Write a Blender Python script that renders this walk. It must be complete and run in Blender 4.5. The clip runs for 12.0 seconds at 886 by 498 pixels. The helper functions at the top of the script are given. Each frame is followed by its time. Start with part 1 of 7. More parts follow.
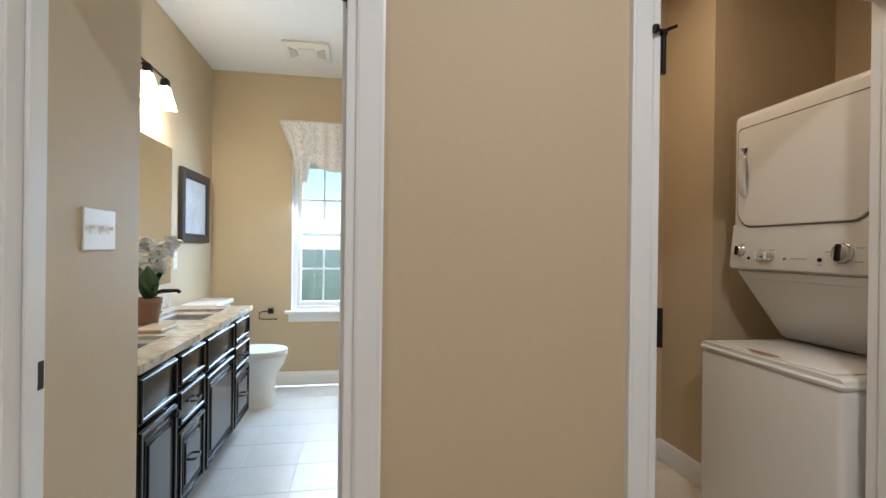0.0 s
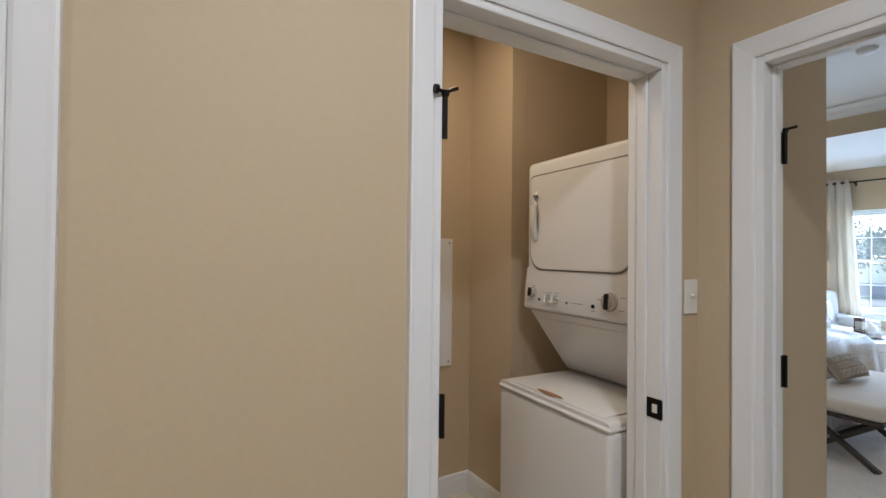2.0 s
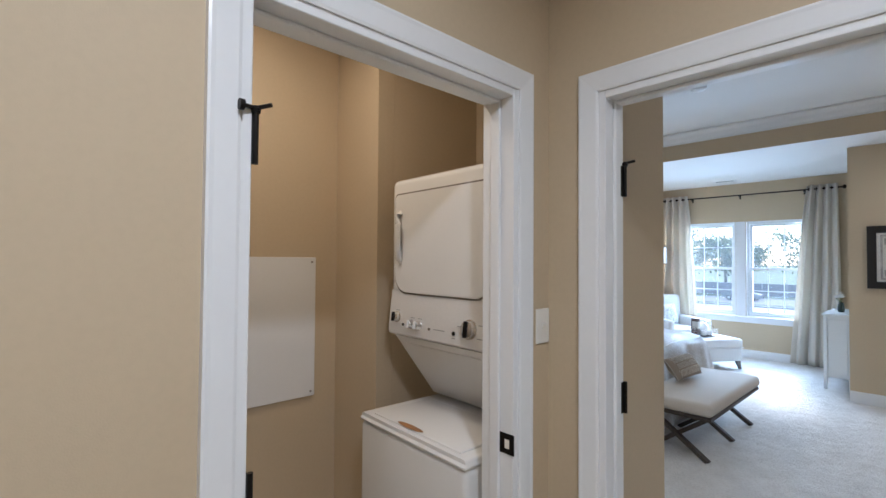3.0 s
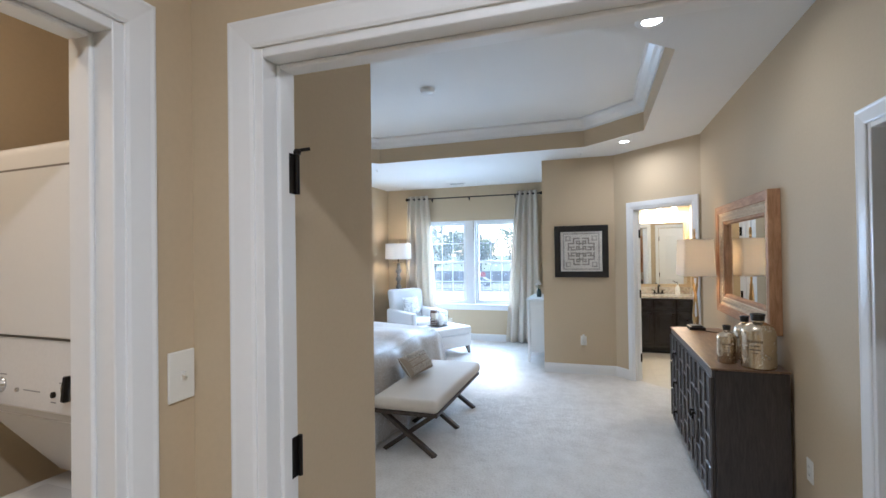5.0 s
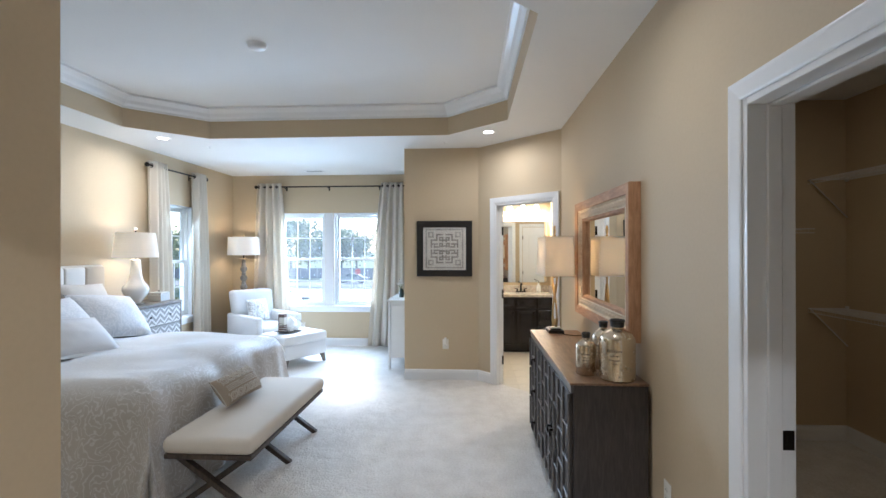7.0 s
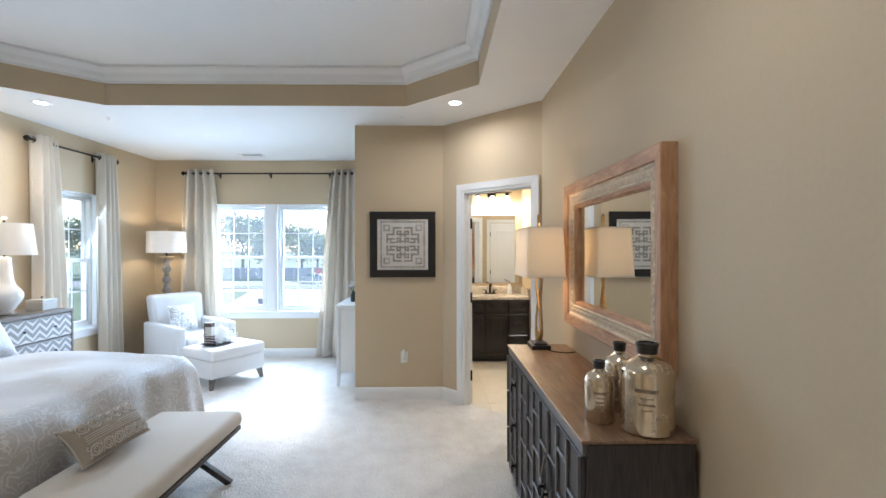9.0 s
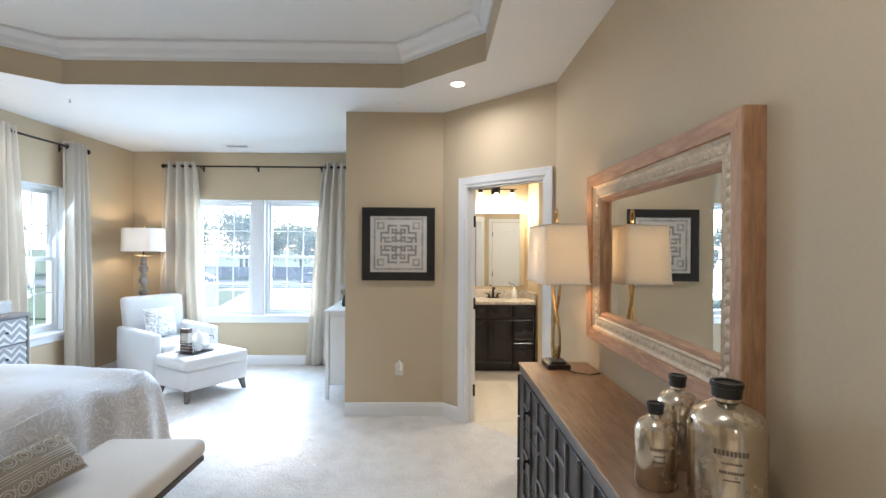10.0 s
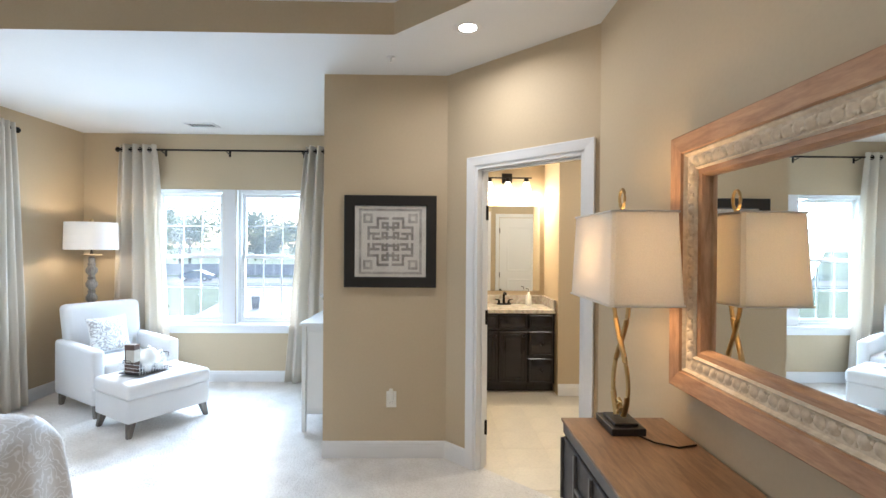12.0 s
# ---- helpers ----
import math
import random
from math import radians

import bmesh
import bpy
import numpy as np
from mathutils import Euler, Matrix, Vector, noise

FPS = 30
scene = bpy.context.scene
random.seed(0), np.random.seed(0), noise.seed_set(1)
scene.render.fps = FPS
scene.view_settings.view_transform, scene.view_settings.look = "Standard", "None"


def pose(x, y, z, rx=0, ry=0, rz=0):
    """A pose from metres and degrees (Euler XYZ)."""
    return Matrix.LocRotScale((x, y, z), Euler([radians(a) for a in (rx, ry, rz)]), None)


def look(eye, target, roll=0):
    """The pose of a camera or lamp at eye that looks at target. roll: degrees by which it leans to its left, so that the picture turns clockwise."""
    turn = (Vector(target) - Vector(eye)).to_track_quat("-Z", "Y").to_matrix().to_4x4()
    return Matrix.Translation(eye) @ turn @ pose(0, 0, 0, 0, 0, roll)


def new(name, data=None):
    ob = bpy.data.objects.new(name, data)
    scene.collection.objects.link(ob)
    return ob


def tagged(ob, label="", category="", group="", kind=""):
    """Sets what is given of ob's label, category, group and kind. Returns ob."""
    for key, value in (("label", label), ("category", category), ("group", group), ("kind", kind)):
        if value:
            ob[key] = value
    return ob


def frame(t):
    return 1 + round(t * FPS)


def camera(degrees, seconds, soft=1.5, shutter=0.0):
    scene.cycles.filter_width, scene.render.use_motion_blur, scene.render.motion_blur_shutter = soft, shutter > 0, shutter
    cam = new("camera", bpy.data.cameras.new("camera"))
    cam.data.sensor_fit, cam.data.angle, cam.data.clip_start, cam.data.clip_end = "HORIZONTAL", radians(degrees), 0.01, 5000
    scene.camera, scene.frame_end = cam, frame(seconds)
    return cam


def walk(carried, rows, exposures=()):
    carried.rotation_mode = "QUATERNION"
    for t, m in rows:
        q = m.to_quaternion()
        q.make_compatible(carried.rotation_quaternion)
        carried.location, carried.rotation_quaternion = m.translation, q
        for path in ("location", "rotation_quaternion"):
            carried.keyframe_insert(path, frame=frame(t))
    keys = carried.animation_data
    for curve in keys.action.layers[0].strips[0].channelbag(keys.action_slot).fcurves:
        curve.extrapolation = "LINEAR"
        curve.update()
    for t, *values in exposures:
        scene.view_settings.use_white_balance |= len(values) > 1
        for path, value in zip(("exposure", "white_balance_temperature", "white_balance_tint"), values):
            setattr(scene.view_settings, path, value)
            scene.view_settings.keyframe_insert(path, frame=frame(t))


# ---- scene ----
cam = camera(87.2, 12.0)
PATH = [
    (0, (0.037, 0.064, 1.225), (0.388, 2.033, 1.223), 0.7),
    (0.5, (0.071, 0.124, 1.288), (0.558, 2.063, 1.291), 0.7),
    (1, (0.097, 0.144, 1.345), (0.742, 2.037, 1.361), 0.7),
    (1.5, (0.155, 0.166, 1.368), (0.969, 1.993, 1.397), 0.8),
    (2, (0.245, 0.196, 1.402), (1.25, 1.925, 1.43), 0.6),
    (2.5, (0.343, 0.214, 1.441), (1.525, 1.827, 1.477), 0.7),
    (3, (0.44, 0.223, 1.491), (1.811, 1.679, 1.538), 0.4),
    (3.5, (0.539, 0.235, 1.521), (2.093, 1.494, 1.564), 0.0),
    (3.7, (0.589, 0.236, 1.519), (2.207, 1.411, 1.566), -0.1),
    (5.3, (0.999, 0.193, 1.551), (2.932, 0.705, 1.564), -0.5),
    (5.5, (1.055, 0.18, 1.54), (3.006, 0.62, 1.552), -0.2),
    (6, (1.217, 0.131, 1.55), (3.191, 0.45, 1.559), -0.4),
    (6.5, (1.379, 0.106, 1.548), (3.366, 0.329, 1.552), -0.3),
    (7, (1.577, 0.097, 1.54), (3.573, 0.214, 1.542), -0.1),
    (7.2, (1.662, 0.101, 1.535), (3.661, 0.173, 1.538), -0.0),
    (9, (2.415, 0.086, 1.508), (4.415, 0.049, 1.506), -0.1),
    (9.5, (2.639, 0.093, 1.502), (4.639, 0.049, 1.502), 0.1),
    (10, (2.874, 0.083, 1.509), (4.873, 0.044, 1.508), 0.3),
    (10.5, (3.079, 0.082, 1.507), (5.079, 0.044, 1.504), 0.3),
    (11, (3.314, 0.076, 1.513), (5.314, 0.038, 1.508), 0.4),
    (11.5, (3.527, 0.078, 1.509), (5.527, 0.042, 1.502), 0.4),
    (12, (3.747, 0.087, 1.519), (5.746, 0.051, 1.507), 0.4),
]
walk(cam, [(t, look(eye, target, roll)) for t, eye, target, roll in PATH], [(0, 1.36, 5700, 10), (1.5, 1.40, 5580, 10), (3, 1.55, 5120, 10), (5.5, 1.73, 5240, 10), (7, 1.78, 5380, 10), (9.5, 1.80, 5540, 10), (12, 1.81, 5700, 10)])

# ---- world, sun and window light ----
world = bpy.data.worlds.new("sky")
scene.world = world
world.use_nodes = True
_n = world.node_tree.nodes
_sky = _n.new("ShaderNodeTexSky")
_sky.sky_type, _sky.sun_disc = "NISHITA", False
_sky.sun_elevation, _sky.sun_rotation = radians(35), radians(77)
_sky.dust_density, _sky.air_density = 0.6, 1.0
_n["Background"].inputs["Strength"].default_value = 0.105
world.node_tree.links.new(_sky.outputs[0], _n["Background"].inputs["Color"])

SUN_WAY = Vector((-0.974, -0.195, -0.70))


def sun_lamp():
    d = bpy.data.lights.new("sun", "SUN")
    d.energy, d.angle, d.color = 2.8, radians(9.0), (1.0, 0.96, 0.90)
    ob = new("sun", d)
    ob.matrix_world = look((20, 5, 15), Vector((20, 5, 15)) + SUN_WAY)


def area_lamp(name, eye, target, w, h, watts, color=(1, 1, 1), disk=False, spread=180):
    d = bpy.data.lights.new(name, "AREA")
    d.shape = "DISK" if disk else "RECTANGLE"
    d.size, d.size_y, d.energy, d.color = w, h, watts, color
    d.spread = radians(spread)
    ob = new(name, d)
    ob.matrix_world = look(eye, target)
    return ob


def point_lamp(name, eye, watts, color=(1, 0.78, 0.5), size=0.04):
    d = bpy.data.lights.new(name, "POINT")
    d.energy, d.color, d.shadow_soft_size = watts, color, size
    ob = new(name, d)
    ob.location = eye
    return ob


DAY = (0.67, 0.84, 1.0)
WARM = (1.0, 0.91, 0.80)
LAMP = (1.0, 0.76, 0.48)
sun_lamp()
for wy in (2.72, 1.81):
    area_lamp("window_light", (9.36, wy, 1.46), (9.36 - 1.0, wy + 0.12, 0.98), 0.80, 1.50, 30, DAY, False, 140)
area_lamp("window_light", (7.45, 4.14, 1.38), (7.45, 3.3, 0.95), 0.74, 1.46, 4.0, DAY)
area_lamp("window_light", (-0.19, 4.53, 1.35), (-0.19, 3.7, 0.8), 0.72, 1.3, 23, (0.62, 0.81, 1.0))
DOWNLIGHTS = [(6.35, -0.09), (6.39, 3.39), (3.55, -0.08), (3.55, 3.39)]
for lx, ly in DOWNLIGHTS:
    area_lamp("downlight_or_fill_lamp", (lx, ly, 2.728), (lx, ly, 0), 0.10, 0.10, (2.5 if ly < 1 else 3.6) if lx > 5 else 1.9, WARM, True, 168)
HALL_WARM = (1.0, 0.93, 0.84)
# both hall lamps are unseen, added and placed to brighten its walls
HALL_FILLS = [(0.62, -0.05), (-0.75, -0.12)]
LAUNDRY_LIGHT = (1.15, 1.85)
# unseen closet lamp, added so its walls and shelves are not black
CLOSET_FILL = (4.3, -1.9)
BATH2_LIGHT = (7.3, -1.5)
area_lamp("downlight_or_fill_lamp", (*LAUNDRY_LIGHT, 2.728), (*LAUNDRY_LIGHT, 0), 0.14, 0.14, 3.3, (1.0, 0.76, 0.50), True, 180)
for lx, ly in HALL_FILLS:
    area_lamp("downlight_or_fill_lamp", (lx, ly, 2.728), (lx, ly, 0), 0.14, 0.14, 8.8 if lx > 0 else 3.4, HALL_WARM, True, 165)
area_lamp("downlight_or_fill_lamp", (*BATH2_LIGHT, 2.728), (*BATH2_LIGHT, 0), 0.14, 0.14, 7.0, (1.0, 0.86, 0.66), True, 175)
area_lamp("downlight_or_fill_lamp", (*CLOSET_FILL, 2.728), (*CLOSET_FILL, 0), 0.14, 0.14, 0.8, (1.0, 0.78, 0.52), True, 175)

# ---- materials ----


def mat(name, color, rough=0.5, metal=0.0, var=0.06, vscale=6.0, grain=0.04, gscale=120.0, bump=0.0, bscale=200.0,
        stretch=(1, 1, 1), spec=0.5, tint=None, random_tint=0.0):
    """A node material with slow and fine variation of colour, and fine relief."""
    m = bpy.data.materials.new(name)
    m.use_nodes = True
    nt = m.node_tree
    n, ln = nt.nodes, nt.links
    b = n["Principled BSDF"]
    b.inputs["Roughness"].default_value = rough
    b.inputs["Metallic"].default_value = metal
    b.inputs["Specular IOR Level"].default_value = spec
    co = n.new("ShaderNodeTexCoord")
    mp = n.new("ShaderNodeMapping")
    mp.inputs["Scale"].default_value = stretch
    ln.new(co.outputs["Object"], mp.inputs["Vector"])
    big = n.new("ShaderNodeTexNoise")
    big.inputs["Scale"].default_value, big.inputs["Detail"].default_value = vscale, 3
    fine = n.new("ShaderNodeTexNoise")
    fine.inputs["Scale"].default_value, fine.inputs["Detail"].default_value = gscale, 2
    ln.new(mp.outputs[0], big.inputs["Vector"]), ln.new(mp.outputs[0], fine.inputs["Vector"])
    dark = tint or tuple(c * 0.55 for c in color)
    ramp = n.new("ShaderNodeMix")
    ramp.data_type = "RGBA"
    ramp.inputs[6].default_value, ramp.inputs[7].default_value = (*color, 1), (*dark, 1)
    f1 = n.new("ShaderNodeMapRange")
    f1.inputs["From Min"].default_value, f1.inputs["From Max"].default_value = 0.35, 0.75
    f1.inputs["To Max"].default_value = var * 2
    ln.new(big.outputs[0], f1.inputs["Value"])
    f2 = n.new("ShaderNodeMapRange")
    f2.inputs["From Min"].default_value, f2.inputs["From Max"].default_value = 0.4, 0.7
    f2.inputs["To Max"].default_value = grain * 2
    ln.new(fine.outputs[0], f2.inputs["Value"])
    add = n.new("ShaderNodeMath")
    add.use_clamp = True
    ln.new(f1.outputs[0], add.inputs[0]), ln.new(f2.outputs[0], add.inputs[1])
    last = add
    if random_tint:
        oi = n.new("ShaderNodeObjectInfo")
        mul = n.new("ShaderNodeMath")
        mul.operation, mul.use_clamp = "MULTIPLY_ADD", True
        mul.inputs[1].default_value = random_tint
        ln.new(oi.outputs["Random"], mul.inputs[0]), ln.new(add.outputs[0], mul.inputs[2])
        last = mul
    ln.new(last.outputs[0], ramp.inputs[0])
    ln.new(ramp.outputs[2], b.inputs["Base Color"])
    if bump:
        bt = n.new("ShaderNodeTexNoise")
        bt.inputs["Scale"].default_value, bt.inputs["Detail"].default_value = bscale, 4
        ln.new(mp.outputs[0], bt.inputs["Vector"])
        bp = n.new("ShaderNodeBump")
        bp.inputs["Strength"].default_value, bp.inputs["Distance"].default_value = bump, 0.004
        ln.new(bt.outputs[0], bp.inputs["Height"])
        ln.new(bp.outputs[0], b.inputs["Normal"])
    return m


def emit(name, color, strength):
    m = bpy.data.materials.new(name)
    m.use_nodes = True
    b = m.node_tree.nodes["Principled BSDF"]
    b.inputs["Base Color"].default_value = (*color, 1)
    b.inputs["Emission Color"].default_value = (*color, 1)
    b.inputs["Emission Strength"].default_value = strength
    return m


def glass(name, rough=0.0, veil=0.0):
    m = bpy.data.materials.new(name)
    m.use_nodes = True
    n, ln = m.node_tree.nodes, m.node_tree.links
    b = n["Principled BSDF"]
    tr = n.new("ShaderNodeBsdfTransparent")
    gl = n.new("ShaderNodeBsdfGlossy")
    gl.inputs["Roughness"].default_value = rough
    mx = n.new("ShaderNodeMixShader")
    lw = n.new("ShaderNodeLayerWeight")
    pw = n.new("ShaderNodeMath")
    pw.operation = "POWER"
    pw.inputs[1].default_value = 4.5
    ln.new(lw.outputs["Facing"], pw.inputs[0])
    fr = n.new("ShaderNodeMath")
    fr.operation, fr.use_clamp = "MULTIPLY_ADD", True
    fr.inputs[1].default_value, fr.inputs[2].default_value = 0.8, 0.045
    ln.new(pw.outputs[0], fr.inputs[0])
    # translucent white share lays a veil of glare over what lies behind
    veil_layer = n.new("ShaderNodeBsdfTranslucent")
    veil_mix = n.new("ShaderNodeMixShader")
    veil_mix.inputs[0].default_value = veil
    ln.new(tr.outputs[0], veil_mix.inputs[1]), ln.new(veil_layer.outputs[0], veil_mix.inputs[2])
    ln.new(fr.outputs[0], mx.inputs[0]), ln.new(veil_mix.outputs[0], mx.inputs[1]), ln.new(gl.outputs[0], mx.inputs[2])
    ln.new(mx.outputs[0], n["Material Output"].inputs["Surface"])
    n.remove(b)
    return m


def cloth_shade(name, color, amount=0.55):
    """Lampshade linen, lit through from within."""
    m = bpy.data.materials.new(name)
    m.use_nodes = True
    n, ln = m.node_tree.nodes, m.node_tree.links
    b = n["Principled BSDF"]
    b.inputs["Roughness"].default_value = 0.9
    co = n.new("ShaderNodeTexCoord")
    w = n.new("ShaderNodeTexNoise")
    w.inputs["Scale"].default_value = 260
    ln.new(co.outputs["Object"], w.inputs["Vector"])
    cr = n.new("ShaderNodeMix")
    cr.data_type = "RGBA"
    cr.inputs[6].default_value, cr.inputs[7].default_value = (*color, 1), (*(c * 0.82 for c in color), 1)
    ln.new(w.outputs[0], cr.inputs[0])
    ln.new(cr.outputs[2], b.inputs["Base Color"])
    t = n.new("ShaderNodeBsdfTranslucent")
    ln.new(cr.outputs[2], t.inputs["Color"])
    mx = n.new("ShaderNodeMixShader")
    mx.inputs[0].default_value = amount
    ln.new(b.outputs[0], mx.inputs[1]), ln.new(t.outputs[0], mx.inputs[2])
    ln.new(mx.outputs[0], n["Material Output"].inputs["Surface"])
    return m


def wood(name, light, dark, rough=0.4, scale=7.0, stretch=(1, 8, 8), bump=0.12):
    """Wood with long grain along its first axis of the stretch."""
    m = bpy.data.materials.new(name)
    m.use_nodes = True
    n, ln = m.node_tree.nodes, m.node_tree.links
    b = n["Principled BSDF"]
    b.inputs["Roughness"].default_value = rough
    co = n.new("ShaderNodeTexCoord")
    mp = n.new("ShaderNodeMapping")
    mp.inputs["Scale"].default_value = stretch
    ln.new(co.outputs["Object"], mp.inputs["Vector"])
    a = n.new("ShaderNodeTexNoise")
    a.inputs["Scale"].default_value, a.inputs["Detail"].default_value, a.inputs["Distortion"].default_value = scale, 6, 1.2
    c = n.new("ShaderNodeTexNoise")
    c.inputs["Scale"].default_value, c.inputs["Detail"].default_value = scale * 7, 3
    ln.new(mp.outputs[0], a.inputs["Vector"]), ln.new(mp.outputs[0], c.inputs["Vector"])
    mixf = n.new("ShaderNodeMath")
    mixf.operation = "MULTIPLY_ADD"
    mixf.inputs[1].default_value = 0.35
    ln.new(c.outputs[0], mixf.inputs[0]), ln.new(a.outputs[0], mixf.inputs[2])
    mr = n.new("ShaderNodeMapRange")
    mr.inputs["From Min"].default_value, mr.inputs["From Max"].default_value = 0.45, 0.85
    ln.new(mixf.outputs[0], mr.inputs["Value"])
    cr = n.new("ShaderNodeMix")
    cr.data_type = "RGBA"
    cr.inputs[6].default_value, cr.inputs[7].default_value = (*light, 1), (*dark, 1)
    ln.new(mr.outputs[0], cr.inputs[0])
    ln.new(cr.outputs[2], b.inputs["Base Color"])
    bp = n.new("ShaderNodeBump")
    bp.inputs["Strength"].default_value, bp.inputs["Distance"].default_value = bump, 0.003
    ln.new(mixf.outputs[0], bp.inputs["Height"])
    ln.new(bp.outputs[0], b.inputs["Normal"])
    return m


def damask(name, ground, figure, scale, rough=0.7, sheen=0.3, ring=9.0, soft=0.12, outline=False):
    """Woven scrolls: three arms wound round scattered centres, in two thread colours."""
    m = bpy.data.materials.new(name)
    m.use_nodes = True
    n, ln = m.node_tree.nodes, m.node_tree.links
    b = n["Principled BSDF"]
    b.inputs["Roughness"].default_value = rough
    b.inputs["Sheen Weight"].default_value = sheen
    co = n.new("ShaderNodeTexCoord")
    ns = n.new("ShaderNodeTexNoise")
    ns.inputs["Scale"].default_value, ns.inputs["Detail"].default_value = scale * 1.3, 2
    ln.new(co.outputs["UV"], ns.inputs["Vector"])
    va = n.new("ShaderNodeVectorMath")
    va.operation = "MULTIPLY_ADD"
    va.inputs[1].default_value = (0.22, 0.22, 0)
    ln.new(ns.outputs["Color"], va.inputs[0]), ln.new(co.outputs["UV"], va.inputs[2])
    vo = n.new("ShaderNodeTexVoronoi")
    vo.inputs["Scale"].default_value, vo.inputs["Randomness"].default_value = scale, 0.55
    ln.new(va.outputs[0], vo.inputs["Vector"])
    away = n.new("ShaderNodeVectorMath")
    away.operation = "SUBTRACT"
    ln.new(va.outputs[0], away.inputs[0]), ln.new(vo.outputs["Position"], away.inputs[1])
    ax = n.new("ShaderNodeSeparateXYZ")
    ln.new(away.outputs[0], ax.inputs[0])
    ang = n.new("ShaderNodeMath")
    ang.operation = "ARCTAN2"
    ln.new(ax.outputs[1], ang.inputs[0]), ln.new(ax.outputs[0], ang.inputs[1])
    arms = n.new("ShaderNodeMath")
    arms.operation = "MULTIPLY"
    arms.inputs[1].default_value = 3.0
    ln.new(ang.outputs[0], arms.inputs[0])
    si = n.new("ShaderNodeMath")
    si.operation = "MULTIPLY_ADD"
    si.inputs[1].default_value = ring * 3.1
    ln.new(vo.outputs["Distance"], si.inputs[0]), ln.new(arms.outputs[0], si.inputs[2])
    sn = n.new("ShaderNodeMath")
    sn.operation = "SINE"
    ln.new(si.outputs[0], sn.inputs[0])
    n2 = n.new("ShaderNodeTexNoise")
    n2.inputs["Scale"].default_value, n2.inputs["Detail"].default_value = scale * 5, 3
    ln.new(co.outputs["UV"], n2.inputs["Vector"])
    ad = n.new("ShaderNodeMath")
    ad.operation = "MULTIPLY_ADD"
    ad.inputs[1].default_value = 3.2
    ln.new(n2.outputs[0], ad.inputs[0]), ln.new(sn.outputs[0], ad.inputs[2])
    mr = n.new("ShaderNodeMapRange")
    mr.inputs["From Min"].default_value, mr.inputs["From Max"].default_value = 1.75 - soft, 1.75 + soft
    ln.new(ad.outputs[0], mr.inputs["Value"])
    if outline:
        less = n.new("ShaderNodeMath")
        less.operation = "SUBTRACT"
        less.inputs[1].default_value = 1.75
        ln.new(ad.outputs[0], less.inputs[0])
        rim = n.new("ShaderNodeMath")
        rim.operation = "ABSOLUTE"
        ln.new(less.outputs[0], rim.inputs[0])
        ln.new(rim.outputs[0], mr.inputs["Value"])
        mr.inputs["From Min"].default_value, mr.inputs["From Max"].default_value = 0.15 + soft, 0.15
    cr = n.new("ShaderNodeMix")
    cr.data_type = "RGBA"
    cr.inputs[6].default_value, cr.inputs[7].default_value = (*ground, 1), (*figure, 1)
    ln.new(mr.outputs[0], cr.inputs[0])
    ln.new(cr.outputs[2], b.inputs["Base Color"])
    th = n.new("ShaderNodeTexNoise")
    th.inputs["Scale"].default_value = 350
    ln.new(co.outputs["Object"], th.inputs["Vector"])
    ad2 = n.new("ShaderNodeMath")
    ad2.operation = "MULTIPLY_ADD"
    ad2.inputs[1].default_value = 0.5
    ln.new(th.outputs[0], ad2.inputs[0]), ln.new(mr.outputs[0], ad2.inputs[2])
    bp = n.new("ShaderNodeBump")
    bp.inputs["Strength"].default_value, bp.inputs["Distance"].default_value = 0.25, 0.002
    ln.new(ad2.outputs[0], bp.inputs["Height"])
    ln.new(bp.outputs[0], b.inputs["Normal"])
    return m


def granite(name, base, spot, vein, scale=9.0):
    m = bpy.data.materials.new(name)
    m.use_nodes = True
    n, ln = m.node_tree.nodes, m.node_tree.links
    b = n["Principled BSDF"]
    b.inputs["Roughness"].default_value = 0.12
    co = n.new("ShaderNodeTexCoord")
    a = n.new("ShaderNodeTexNoise")
    a.inputs["Scale"].default_value, a.inputs["Detail"].default_value, a.inputs["Distortion"].default_value = scale, 8, 1.5
    v = n.new("ShaderNodeTexVoronoi")
    v.inputs["Scale"].default_value = scale * 9
    ln.new(co.outputs["Object"], a.inputs["Vector"]), ln.new(co.outputs["Object"], v.inputs["Vector"])
    cr = n.new("ShaderNodeValToRGB")
    e = cr.color_ramp.elements
    e[0].position, e[0].color = 0.35, (*spot, 1)
    e[1].position, e[1].color = 0.62, (*base, 1)
    k = e.new(0.48)
    k.color = (*vein, 1)
    ln.new(a.outputs[0], cr.inputs[0])
    mx = n.new("ShaderNodeMix")
    mx.data_type, mx.blend_type = "RGBA", "MULTIPLY"
    mx.inputs[0].default_value = 0.5
    ln.new(cr.outputs[0], mx.inputs[6]), ln.new(v.outputs["Color"], mx.inputs[7])
    mv = n.new("ShaderNodeMix")
    mv.data_type = "RGBA"
    mv.inputs[0].default_value = 0.25
    ln.new(cr.outputs[0], mv.inputs[6]), ln.new(mx.outputs[2], mv.inputs[7])
    ln.new(mv.outputs[2], b.inputs["Base Color"])
    return m


